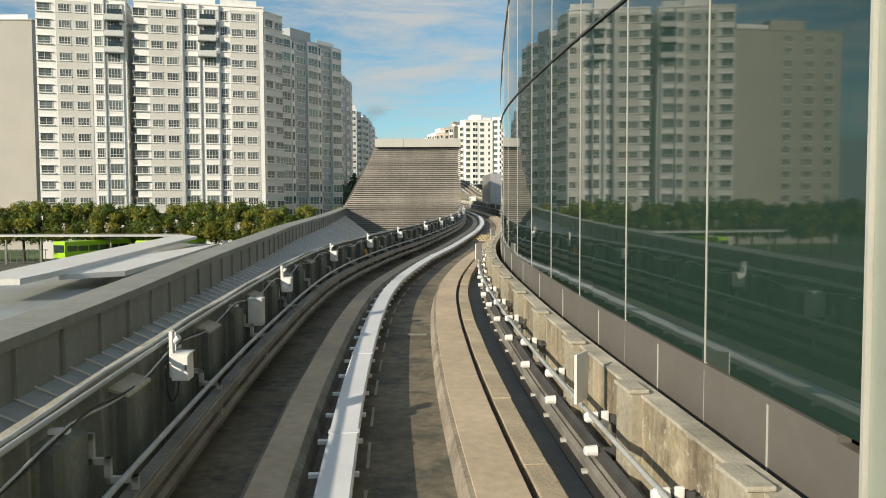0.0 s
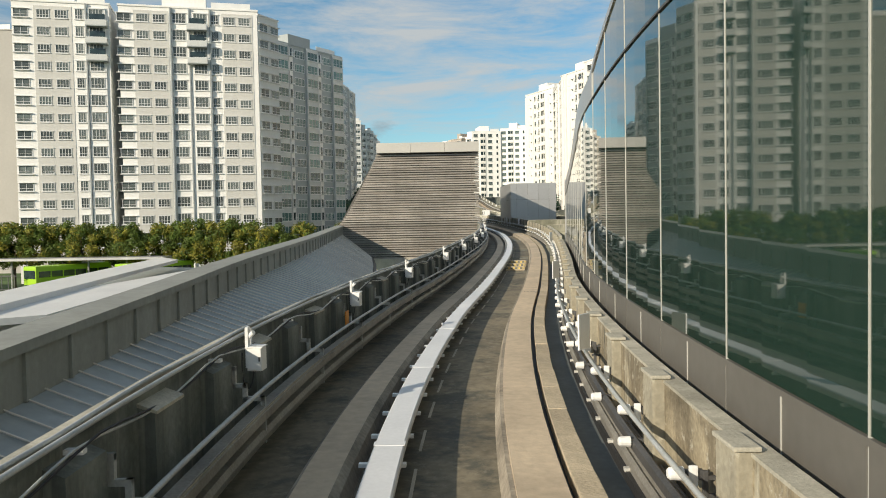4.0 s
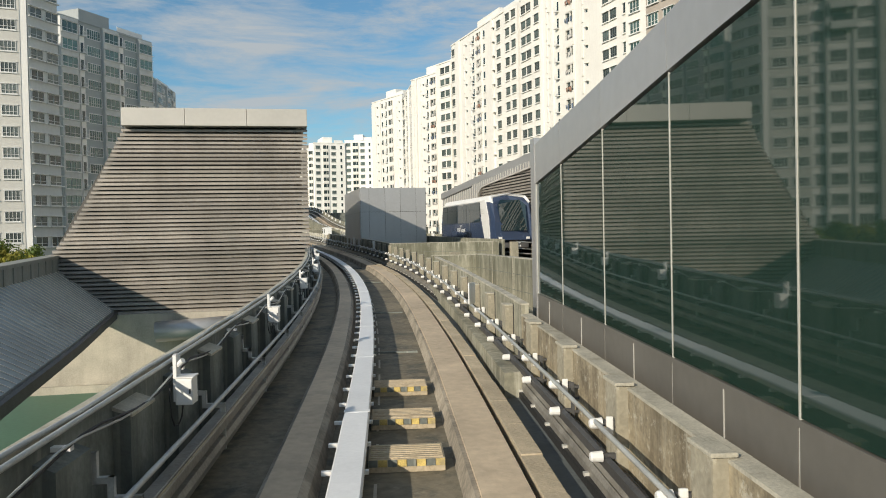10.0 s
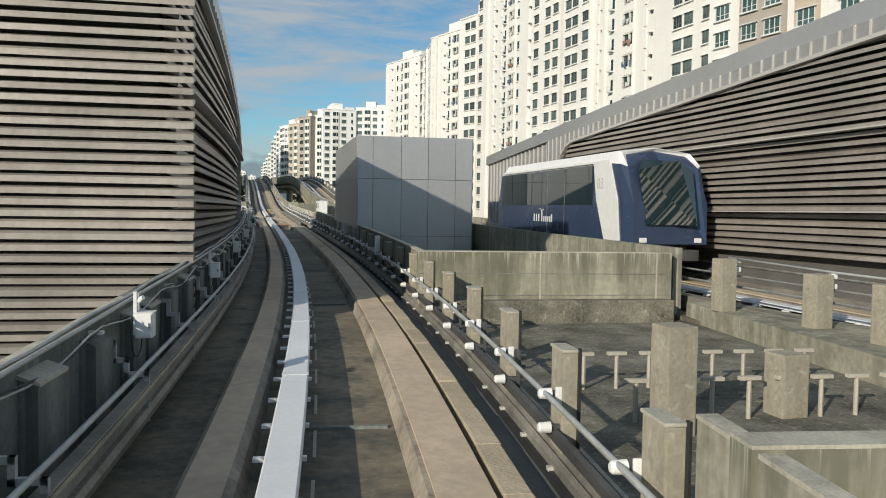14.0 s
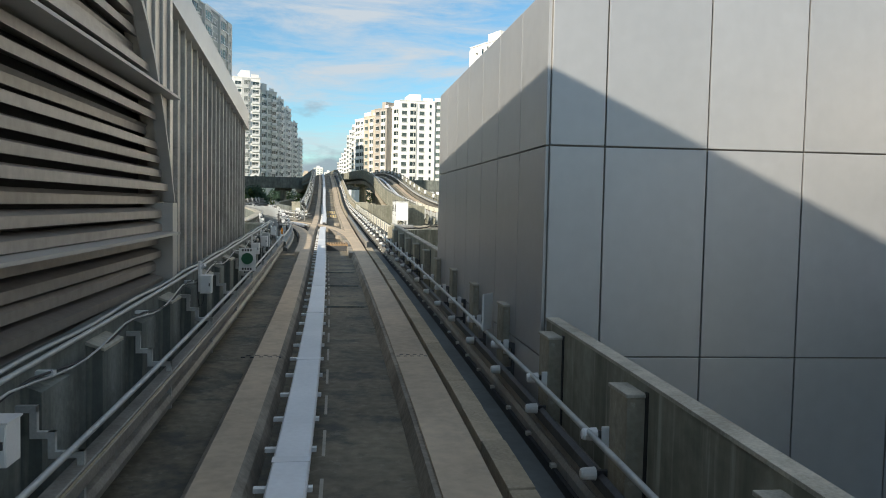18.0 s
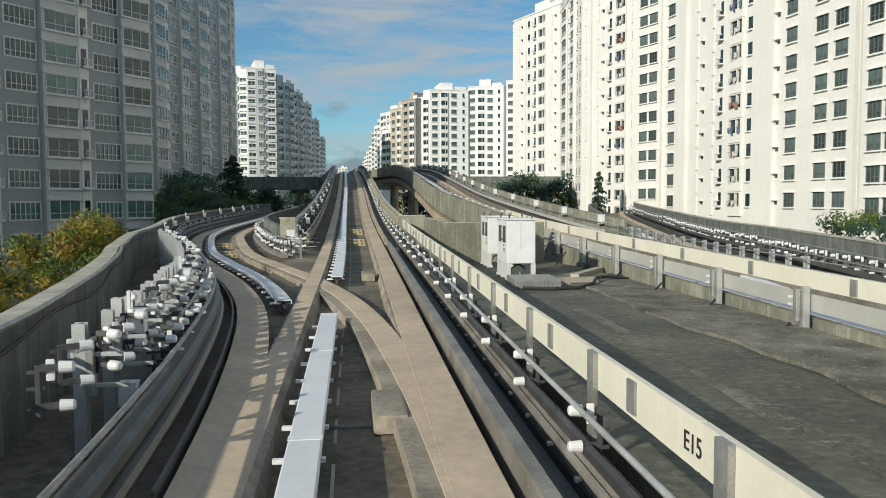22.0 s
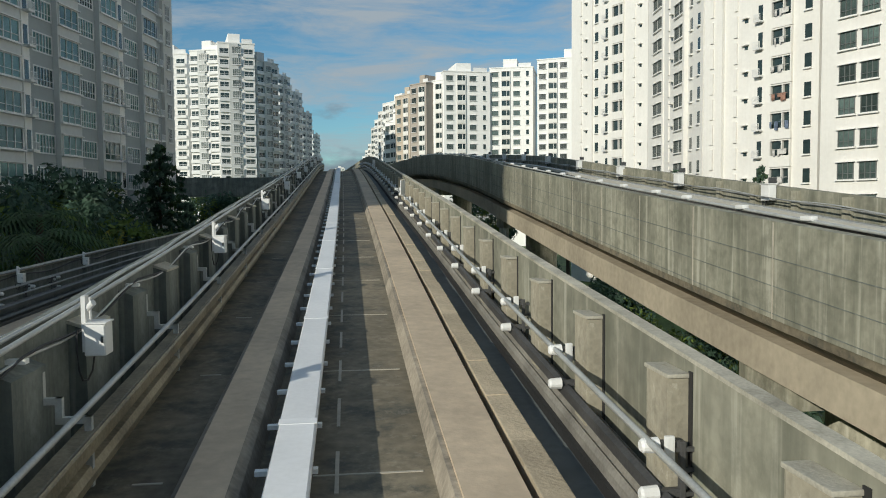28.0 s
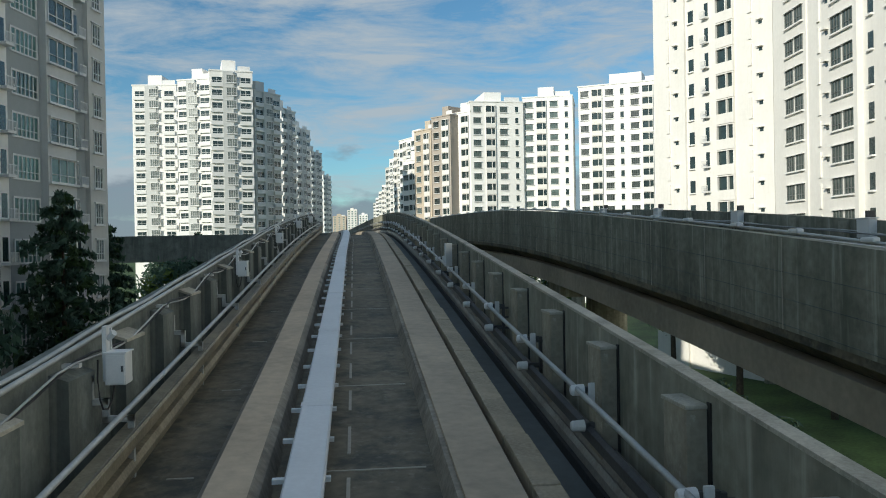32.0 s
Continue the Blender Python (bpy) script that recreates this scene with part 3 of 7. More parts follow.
# other guideway and branch
def second_guideway(line, a, b, lh, rh, label, lwall=None, rwall=None, low=-0.42, deck=None):
    g = solo("guideway", sweep(line, a, b, deck or deck_profile(-2.28, 2.28, -0.2, 0.8), 1.5), BED, label, "guideway", kind="structure")
    part("running_strip", sweep(line, a, b, rect(-1.27, -0.77, -0.19, 0.0), 1.0), STRIP, g, "worn tan running strip")
    part("running_strip", sweep(line, a, b, rect(0.72, 1.12, -0.19, 0.0), 1.0), STRIP, g, "worn tan running strip")
    part("kerb", sweep(line, a, b, rect(0.53, 0.72, -0.19, -0.02), 1.0), PLINTH, g)
    for name, (w0, w1), u0, u1, hh in (("wall", lwall or (a, b), -2.3, -2.1, lh), ("wall", rwall or (a, b), 2.1, 2.3, rh)):
        # walls off OTHER take the dark concrete, shade included in its colour
        part(name, sweep(line, w0, w1, rect(u0, u1, low, hh), 1.0), CONC_DK if line is not OTHER else CONC_R, g, "weathered concrete parapet")
    return g


other_way = second_guideway(OTHER, OTHER.near(24), OTHER.s[-1], 0.99, 0.99, "second elevated guideway with stained concrete walls", lwall=(OTHER.near(133), OTHER.s[-1]), rwall=(OTHER.near(134.2), OTHER.s[-1]))
part("wall", sweep(OTHER, OTHER.near(24), OTHER.near(106), rect(2.1, 2.3, -0.42, 0.99), 1.0), CONC_R, other_way, "weathered concrete parapet")
siding_way = second_guideway(SIDING, 0.0, SIDING.s[-1], 1.0, 1.1, "guideway swinging off from the second track", lwall=(SIDING.near(134.8), SIDING.s[-1]), rwall=(SIDING.near(106), SIDING.s[-1]), deck=deck_profile(-2.2, 2.28, -0.222, 0.8))
part("coping", sweep(SIDING, SIDING.near(106), SIDING.s[-1], rect(2.07, 2.33, 1.1, 1.13), 1.0), CAP, siding_way, "pale lichened coping")


def outer_u(s):
    """How far left of the branch its outer wall stands."""
    return float(np.interp(BRANCH.at(s)[0].y, (100, 110, 116, 120, 124, 128, 131, 134, 142), (-2.95, -2.97, -3.35, -3.5, -3.3, -3.0, -2.6, -2.4, -2.3)))


branch_way = second_guideway(BRANCH, 0.2, BRANCH.s[-1], 0.0, 0.95, "branch guideway curving away between concrete parapets", lwall=(BRANCH.s[-1] - 1, BRANCH.s[-1]), rwall=(BRANCH.near(133.4), BRANCH.s[-1]),
                             low=-1.0, deck=lambda s: [(outer_u(s), -0.215), (2.2, -0.215), (2.2, -0.6), (1.4, -1.6), (-1.6, -1.6), (outer_u(s), -0.6)])
# outer wall shows its sunless face, shade carried by CONC_DK
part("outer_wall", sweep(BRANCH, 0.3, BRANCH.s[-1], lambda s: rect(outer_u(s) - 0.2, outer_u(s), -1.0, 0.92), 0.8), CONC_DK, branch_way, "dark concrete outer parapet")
part("outer_coping", sweep(BRANCH, 0.3, BRANCH.s[-1], lambda s: rect(outer_u(s) - 0.23, outer_u(s) + 0.03, 0.92, 0.97), 0.8), CAP, branch_way, "pale worn coping")
# short return wall where the parapet opens out, and the blunt nose between the tracks
a = MAIN.pt(SPLIT0, -2.2, 0)
part("return_wall", mesh_of("return_wall", obox(a.x - 1.02, a.x + 0.1, a.y, a.y + 0.22, 1.0, a.z + 0.93), CONC), None, branch_way)
part("return_coping", mesh_of("return_coping", obox(a.x - 1.04, a.x + 0.12, a.y - 0.02, a.y + 0.24, a.z + 0.93, a.z + 0.98), CAP), None, branch_way)
a = MAIN.pt(SPLIT1, -2.2, 0)
part("nose_wall", mesh_of("nose_wall", obox(a.x - 0.62, a.x + 0.1, a.y + 0.2, a.y + 0.42, 1.5, a.z + 0.93), CONC), None, branch_way)
part("nose_coping", mesh_of("nose_coping", obox(a.x - 0.64, a.x + 0.12, a.y + 0.18, a.y + 0.44, a.z + 0.93, a.z + 0.98), CAP), None, branch_way)

# guideway that crosses behind the crest
cross = solo("crossing_guideway", obox(-95, 46, 259, 264, 7.2, 9.75), CONC_DK, "dark concrete guideway crossing behind the crest", "guideway", kind="structure")

# ---- ground ----
ground = solo("ground", obox(-900, 900, -300, 1500, GROUND_Z - 1, GROUND_Z), GRASS, "dark green grassy ground below the viaduct", "ground", kind="structure")
road = solo("road", obox(-24, -9, -100, 900, GROUND_Z, GROUND_Z + 0.05), ASPHALT, "grey asphalt road beside the viaduct", "road", kind="structure")

# ---- louvred station hall on the left ----
def shed(name, line, side, s0, s1, s2, out, ztop, zlow, label, clad, seam_m):
    """Hall with a louvred front and side wall; side -1 stands left of the line, +1 right. s0 front, s1 end of louvres, s2 end of cladding."""
    hall = thing(name, label, "building")
    u = out * side
    def top(s):
        return ztop + (zlow - ztop) * (s - s0) / (s2 - s0)
    base = 1.0
    # core behind the louvres
    def core(s):
        c, t, r = line.at(s)
        return [(u + 0.18 * side, -7 - c.z + 1), (u + 7 * side, -7 - c.z + 1), (u + 7 * side, top(s) - c.z - 0.6), (u + 0.18 * side, top(s) - c.z - 0.25)]
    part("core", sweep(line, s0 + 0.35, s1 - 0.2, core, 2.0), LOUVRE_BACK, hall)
    # side louvres
    n = int((ztop - 2.3) / 0.17)
    for i in range(n):
        z = 2.32 + i * 0.17
        e = s1
        while e > s0 + 1 and z + 0.2 > top(e) - 0.45:
            e -= 0.6
        if e < s0 + 1.5:
            continue
        w = 0.03 * math.sin(i * 0.9) + 0.02 * math.sin(i * 2.3) - (0.10 if i % 5 == 3 else 0.0)
        def prof(s, z=z, w=w):
            c = line.at(s)[0].z
            return [(u - (0.13 + w) * side, z - c), (u + 0.10 * side, z - c + 0.075), (u + 0.10 * side, z - c + 0.125), (u - 0.02 * side, z - c + 0.12), (u - (0.13 + w) * side, z - c + 0.085)]
        part("louvre", sweep(line, s0 + 0.02, e, prof, 3.0), LOUVRE, hall)
    # roof edge band
    part("roof_edge", sweep(line, s0 - 0.3, s2, lambda s: [(u - 0.2 * side, top(s) - line.at(s)[0].z - 0.45), (u + 0.5 * side, top(s) - line.at(s)[0].z - 0.45), (u + 0.5 * side, top(s) - line.at(s)[0].z), (u - 0.2 * side, top(s) - line.at(s)[0].z)], 2.0), PANEL, hall, "grey metal roof edge")
    part("roof", sweep(line, s0 - 0.3, s2, lambda s: [(u + 0.4 * side, top(s) - line.at(s)[0].z - 0.3), (u + 7.0 * side, top(s) - line.at(s)[0].z - 0.3), (u + 7.0 * side, top(s) - line.at(s)[0].z - 0.06), (u + 0.4 * side, top(s) - line.at(s)[0].z - 0.06)], 2.0), ROOF, hall)
    # cladding band under the roof edge, curving down to the end wall
    def low(s):
        d = s1 - s
        return top(s) - 0.75 - 2.3 * max(0.0, 1 - d / 2.6) ** 2
    part("cladding_band", sweep(line, s0 + 0.1, s1 - 0.004, lambda s: rect(u - 0.2 * side, u + 0.05 * side, low(s) - line.at(s)[0].z, top(s) - 0.44 - line.at(s)[0].z), 0.4), clad, hall, "silver grey cladding band over the louvres")
    part("band_edge", sweep(line, s0 + 0.1, s1 - 0.004, lambda s: rect(u - 0.24 * side, u - 0.1 * side, low(s) - 0.09 - line.at(s)[0].z, low(s) - line.at(s)[0].z - 0.004), 0.4), FASCIA, hall, "pale trim round the louvres")
    s = s0 + 0.4
    while s < s1 - 0.1:
        c = line.at(s)[0]
        part("seam", sweep(line, s, s + 0.04, rect(u - 0.235 * side, u - 0.19 * side, low(s) - c.z, top(s) - 0.44 - c.z), 1.0), seam_m, hall)
        s += 0.42
    part("jamb", sweep(line, s1 - 0.28, s1 - 0.004, rect(u - 0.26 * side, u + 0.1 * side, 2.3 - line.at(s1)[0].z, low(s1) - line.at(s1)[0].z), 1.0), FASCIA, hall, "pale trim round the louvres")
    for z in (5.0, 3.3):
        part("ledge", sweep(line, s0 + 0.1, s1 - 0.3, lambda s, z=z: rect(u - 0.36 * side, u, z - line.at(s)[0].z, z + 0.03 - line.at(s)[0].z), 2.0), FASCIA, hall, "thin projecting metal ledge")
    # standing-seam end
    part("cladding", sweep(line, s1, s2, lambda s: [(u - 0.06 * side, -3 - line.at(s)[0].z), (u + 7 * side, -3 - line.at(s)[0].z), (u + 7 * side, top(s) - line.at(s)[0].z - 0.35), (u - 0.06 * side, top(s) - line.at(s)[0].z - 0.2)], 1.0), clad, hall, "silver grey standing-seam cladding")
    s = s1 + 0.25
    while s < s2 - 0.1:
        c, t, r = line.at(s)
        part("seam", sweep(line, s, s + 0.05, rect(u - 0.12 * side, u - 0.05 * side, 1.0 + 1.7 - c.z, top(s) - c.z - 0.1), 1.0), seam_m, hall)
        s += 0.52
    return hall, top


S1A, S1B, S1C = MAIN.near(66.0), MAIN.near(84.8), MAIN.near(94.5)
# seams here are darker STEEL, painting the shadow in the cladding grooves
hall_left, top_left = shed("louvred_hall", MAIN, -1, S1A, S1B, S1C, 2.42, 8.2, 6.0, "brown-grey louvred station hall beside the track", CLAD, STEEL)
S2A, S2B, S2C = OTHER.near(64.5), OTHER.near(84.4), OTHER.near(93.0)
hall_right, top_right = shed("louvred_hall", OTHER, 1, S2A, S2B, S2C, 1.55, 7.8, 6.05, "brown-grey louvred station hall across the gap", CLAD_G, ALU)

# louvred fronts
def front(hall, xa, xb_low, xb_top, y, z0, z1, fz, fm):
    n = int((z1 - z0) / 0.17)
    bm = bmesh.new()
    xc = xa - 0.55 if xb_low < xa else xa + 0.2
    out = [(xc, -6), (xb_low, -6), (xb_low, 2.3), (xb_top, z1), (xc, z1)]
    fr = [bm.verts.new((x, y + 0.2, z)) for x, z in out]
    bk = [bm.verts.new((x, y + 3.0, z)) for x, z in out]
    for j in range(5):
        bm.faces.new((fr[j], fr[(j + 1) % 5], bk[(j + 1) % 5], bk[j]))
    bm.faces.new(fr); bm.faces.new(bk)
    bmesh.ops.recalc_face_normals(bm, faces=bm.faces[:])
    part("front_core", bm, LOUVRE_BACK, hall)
    for i in range(n):
        z = z0 + i * 0.17
        k = (z - 2.3) / (z1 - 2.3)
        xb = xb_low + (xb_top - xb_low) * max(0.0, k) ** 0.8
        bm = bmesh.new()
        w = 0.03 * math.sin(i * 0.9) + 0.02 * math.sin(i * 2.3) - (0.10 if i % 5 == 3 else 0.0)
        vs = [bm.verts.new(v) for x in (xa, xb) for v in ((x, y - 0.13 - w, z), (x, y + 0.1, z + 0.075), (x, y + 0.1, z + 0.13), (x, y - 0.02, z + 0.125), (x, y - 0.13 - w, z + 0.09))]
        for j in range(5):
            bm.faces.new((vs[j], vs[(j + 1) % 5], vs[5 + (j + 1) % 5], vs[5 + j]))
        bm.faces.new(vs[0:5]); bm.faces.new(vs[5:10])
        bmesh.ops.recalc_face_normals(bm, faces=bm.faces[:])
        part("louvre", bm, LOUVRE, hall)
    xs = [xa + (xb_top - xa) * i / 3 for i in range(4)]
    for a, b in zip(xs, xs[1:]):
        part("fascia_panel", obox(min(a, b) + 0.006, max(a, b) - 0.006, y - 0.55, y + 0.6, fz, fz + 0.72, 0.02), fm, hall, "plain grey fascia panel")


front(hall_left, 2.02, -8.3, -5.4, 66.0, -0.2, 7.45, 7.48, FASCIA)
front(hall_right, OTHER.pt(S2A, 1.5, 0).x, 27.5, 27.5, 64.6, 2.2, 7.0, 7.1, CLAD_G)

# ---- grey panelled box between the tracks ----
def panel_box():
    ob = thing("equipment_block", "grey aluminium panelled equipment block between the tracks", "building")
    c = [(5.62, 81.6), (9.8, 81.6), (9.35, 89.4), (5.2, 89.4)]
    bm = bmesh.new()
    lo = [bm.verts.new((x, y, -6)) for x, y in c]
    hi = [bm.verts.new((x, y, 5.83)) for x, y in c]
    for j in range(4):
        bm.faces.new((lo[j], lo[(j + 1) % 4], hi[(j + 1) % 4], hi[j]))
    bm.faces.new(hi)
    bmesh.ops.recalc_face_normals(bm, faces=bm.faces[:])
    part("core", bm, BASEPANEL, ob)
    def face(a, b, cuts, zs):
        a, b = Vector((*a, 0)), Vector((*b, 0))
        d = (b - a)
        ln = d.length
        d.normalize()
        nrm = Vector((d.y, -d.x, 0))
        for u0, u1 in zip(cuts, cuts[1:]):
            for z0, z1 in zip(zs, zs[1:]):
                bm = obox(u0 * ln + 0.008, u1 * ln - 0.008, -0.03, 0.004, z0 + 0.008, z1 - 0.008, 0.006)
                m = Matrix.Identity(4)
                m.col[0][:3], m.col[1][:3], m.col[3][:3] = d, -nrm, a
                bmesh.ops.transform(bm, matrix=m, verts=bm.verts[:])
                part("panel", bm, PANEL, ob)
    zs = [-6, -2.2, 0.1, 2.28, 4.33, 5.86]
    face(c[0], c[1], [0, 0.13, 0.375, 0.61, 0.85, 1.0], zs)
    face(c[3], c[0], [0, 0.14, 0.28, 0.42, 0.57, 0.71, 0.86, 1.0], zs)
    face(c[1], c[2], [0, 0.25, 0.5, 0.75, 1.0], zs)
    return ob


block = panel_box()

# ---- curved glass front beside the start ----
def glass_front():
    ob = thing("glass_building", "curved green glass station front with aluminium mullions", "building")
    U = 2.25
    END = 43.6
    cuts = [float(np.interp(k, [0, 5, 13, 20, 23], [0.86, 10.2, 26.3, 40.0, 45.9])) for k in range(23)]
    cuts = [c for c in cuts if c < END - 0.3] + [END]
    tops = [(-14, 9.5), (0, 9.0), (8, 8.0), (14, 6.4), (18, 5.2), (23, 4.6), (30, 4.72), (34.6, 4.2), (39.3, 3.7), (43.6, 3.35)]
    def top(s):
        return float(np.interp(s, [a for a, b in tops], [b for a, b in tops]))
    def gl(s):
        return float(np.interp(s, [-14, 28.2, 30.2, 33.7, 37.6, 43.6], [4.14, 4.14, 4.03, 3.81, 3.43, 2.75]))
    def sil(s):
        return float(np.interp(s, [0, 12, 43], [1.13, 1.08, 1.06]))
    part("base_wall", sweep(MAIN, -14, END, rect(U + 0.06, U + 0.5, -2.5, 0.5), 1.0), PANEL, ob)
    s = -14.0
    # opaque pale panels in place of glass, the reflection painted in
    while s < 0.8:
        e = min(0.85, s + 2.2)
        part("end_panel", sweep(MAIN, s + 0.006, e - 0.006, rect(U, U + 0.06, 0.2, 8.4), 1.0), ENDPANEL, ob, "pale green panel painted as brightly reflecting glass")
        s = e
    part("mullion", sweep(MAIN, 0.85, 0.872, rect(U - 0.03, U + 0.1, 0.2, 8.4), 1.0), ALU, ob)
    for s, e in zip(cuts, cuts[1:]):
        part("pane", sweep(MAIN, s + 0.008, e - 0.008, lambda q: [(U, sil(q) + 0.05), (U + 0.05, sil(q) + 0.05), (U + 0.05, gl(q) - 0.02), (U, gl(q) - 0.02)], 0.7), GREENGLASS, ob)
        part("mullion", sweep(MAIN, e - 0.007, e + 0.007, lambda q: [(U - 0.006, 0.2), (U + 0.1, 0.2), (U + 0.1, gl(q)), (U - 0.006, gl(q))], 1.0), ALU, ob)
        part("base_panel", sweep(MAIN, s + 0.012, e - 0.012, lambda q: rect(U - 0.01, U + 0.06, 0.2, sil(q)), 0.7), BASEPANEL, ob)
        part("base_joint", sweep(MAIN, (s + e) / 2 - 0.006, (s + e) / 2 + 0.006, lambda q: rect(U - 0.016, U, 0.2, sil(q)), 1.0), ALU, ob)
        if s < 22:
            part("pane", sweep(MAIN, s + 0.008, e - 0.008, lambda q: [(U, gl(q) + 0.02), (U + 0.05, gl(q) + 0.02), (U + 0.05, top(q) - 0.1), (U, top(q) - 0.1)], 0.7), GREENGLASS, ob)
            part("mullion", sweep(MAIN, e - 0.007, e + 0.007, lambda q: [(U - 0.006, gl(q)), (U + 0.1, gl(q)), (U + 0.1, top(q) - 0.1), (U - 0.006, top(q) - 0.1)], 1.0), ALU, ob)
            part("fascia", sweep(MAIN, s, e, lambda q: [(U - 0.02, top(q) - 0.1), (U + 0.6, top(q) - 0.1), (U + 0.6, top(q)), (U - 0.02, top(q))], 1.0), PANEL, ob)
        else:
            part("fascia", sweep(MAIN, s + 0.006, e - 0.006, lambda q: [(U - 0.02, gl(q) + 0.01), (U + 0.6, gl(q) + 0.01), (U + 0.6, max(gl(q) + 0.1, top(q))), (U - 0.02, max(gl(q) + 0.1, top(q)))], 1.0), PANEL, ob, "grey fascia panel")
    part("sill", sweep(MAIN, 1.08, END, lambda q: rect(U - 0.015, U + 0.06, sil(q), sil(q) + 0.04), 1.0), BASEPANEL, ob)
    part("transom", sweep(MAIN, 1.08, 23, lambda q: rect(U - 0.02, U + 0.06, gl(q) - 0.012, gl(q) + 0.012), 1.0), STEEL_DK, ob)
    part("end_post", sweep(MAIN, END, END + 0.3, rect(U - 0.03, U + 3.5, -2, 3.45), 1.0), PANEL, ob, "grey metal end wall")
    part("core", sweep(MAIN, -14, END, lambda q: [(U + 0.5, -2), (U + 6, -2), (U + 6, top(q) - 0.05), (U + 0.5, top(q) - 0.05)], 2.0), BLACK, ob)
    return ob


glass_building = glass_front()

# ---- roof of the interchange, left of the start ----
BAND = Line([(-3.0, -14, 0.74), (-3.9, 2, 1.0), (-4.25, 8, 1.12), (-4.8, 14.5, 1.26), (-5.25, 22.3, 1.45), (-5.85, 30, 1.6), (-6.7, 46.8, 1.9), (-8.2, 68, 2.3)])
band = solo("roof_upstand", sweep(BAND, 0, BAND.s[-1], [(-0.5, -1.6), (0, -1.6), (0, -0.12), (0.06, -0.12), (0.06, 0), (-0.56, 0), (-0.56, -0.12), (-0.5, -0.12)], 2.0), UPSTAND, "long grey metal roof upstand", "wall", kind="structure")
s = 0.8
while s < BAND.s[-1] - 0.4:
    part("rib", sweep(BAND, s, s + 0.05, rect(0.0, 0.04, -0.66, -0.13), 1.0), UPSTAND, band)
    s += 1.15


def roof_low(y):
    """Lower edge of the seamed roof: x and height."""
    x = float(np.interp(y, [-14, 5, 15, 25, 32, 38, 46, 55, 69], [-2.2, -2.95, -3.1, -2.9, -2.9, -3.25, -4.0, -4.8, -6.3]))
    return x, -0.05


bm = bmesh.new()
rows = []
for i in range(60):
    y = -14 + 82.5 * i / 59
    s = BAND.near(y)
    hi = BAND.pt(s, 0.0, -0.66)
    lx, lz = roof_low(y)
    rows.append([bm.verts.new(hi), bm.verts.new((lx, y, lz)), bm.verts.new((lx, y, lz - 0.3)), bm.verts.new(hi - Vector((0, 0, 0.3)))])
for p, q in zip(rows, rows[1:]):
    for j in range(4):
        bm.faces.new((p[j], p[(j + 1) % 4], q[(j + 1) % 4], q[j]))
bm.faces.new(rows[0]); bm.faces.new(rows[-1])
bmesh.ops.recalc_face_normals(bm, faces=bm.faces[:])
low_roof = solo("interchange_roof", bm, ROOF, "dark grey standing-seam roof beside the parapet", "roof", kind="structure")
y = -10.0
while y < 68:
    s = BAND.near(y)
    hi = BAND.pt(s, 0.0, -0.66)
    lx, lz = roof_low(y)
    bm = bmesh.new()
    tube(bm, hi + Vector((0, 0, 0.03)), (lx, y - 0.05, lz + 0.015), 0.012, 5)
    part("seam", bm, CLAD, low_roof)
    y += 0.46
gutter = solo("roof_gutter", sweep(Line([(roof_low(y)[0] + 0.05, y, -0.1) for y in (30, 38, 46, 55, 62, 69)]), 0, 39, [(-0.1, -0.25), (0.12, -0.25), (0.12, 0.0), (-0.02, 0.0)], 1.5), STEEL_DK, "dark folded gutter along the roof edge", "gutter", kind="structure")

# green floor and pale plinth in front of the hall
solo("green_floor", obox(-14, 2.0, 40, 65.9, -3.4, -3.2), GREENFLOOR, "green painted flat roof below the hall", "roof", kind="structure")
solo("hall_plinth", obox(-9.0, 1.9, 65.55, 66.1, -3.2, -0.2), CONC_PALE, "pale concrete plinth under the louvred hall", "wall", kind="structure")
solo("parapet_light", obox(-14, 2.0, 64.9, 65.1, -3.2, -2.9), CONC_PALE, "pale low kerb on the green roof", "kerb", kind="structure")
duct = thing("roof_duct", "pale rounded sheet-metal duct at the foot of the hall", "duct")
bm = bmesh.new()
tube(bm, (-4.2, 65.0, -0.9), (-1.0, 65.0, -0.75), 0.42, 14)
part("body", bm, PANEL, duct, smooth=True)

# white canopies, bus and trees of the interchange
def slab(name, pts, z, th, m, label, cat):
    bm = bmesh.new()
    lo = [bm.verts.new((x, y, z - th)) for x, y in pts]
    hi = [bm.verts.new((x, y, z)) for x, y in pts]
    k = len(pts)
    for j in range(k):
        bm.faces.new((lo[j], lo[(j + 1) % k], hi[(j + 1) % k], hi[j]))
    bm.faces.new(hi); bm.faces.new(lo[::-1])
    bmesh.ops.recalc_face_normals(bm, faces=bm.faces[:])
    return solo(name, bm, m, label, cat, kind="structure")


slab("canopy_roof", [(-19.7, 34.5), (-20.1, 38.4), (-28.2, 89.1), (-32.4, 96.2), (-26.5, 58.3), (-23.5, 41), (-22.0, 34.0)], -1.0, 0.3, SHEETWHITE, "white sheet-metal canopy roof of the interchange", "roof")
slab("canopy_roof", [(-20.7, 40.4), (-18.0, 42.6), (-19.4, 55.9), (-22.3, 77.2), (-23.3, 51.8), (-22.2, 43.3)], -1.3, 0.3, SHEETWHITE, "white sheet-metal canopy roof of the interchange", "roof")
slab("low_roof", [(-26.5, 28), (-16.5, 28), (-18.5, 40), (-22.4, 52.7), (-27.0, 94.8), (-36, 99), (-31, 60)], -2.2, 0.5, ROOF, "blue-grey flat metal roof between the canopies", "roof")
slab("canopy_roof", [(-64, 109), (-36.5, 107.5), (-36.5, 111), (-64, 113)], -1.4, 0.3, PANEL, "long flat grey bus-stop canopy", "roof")
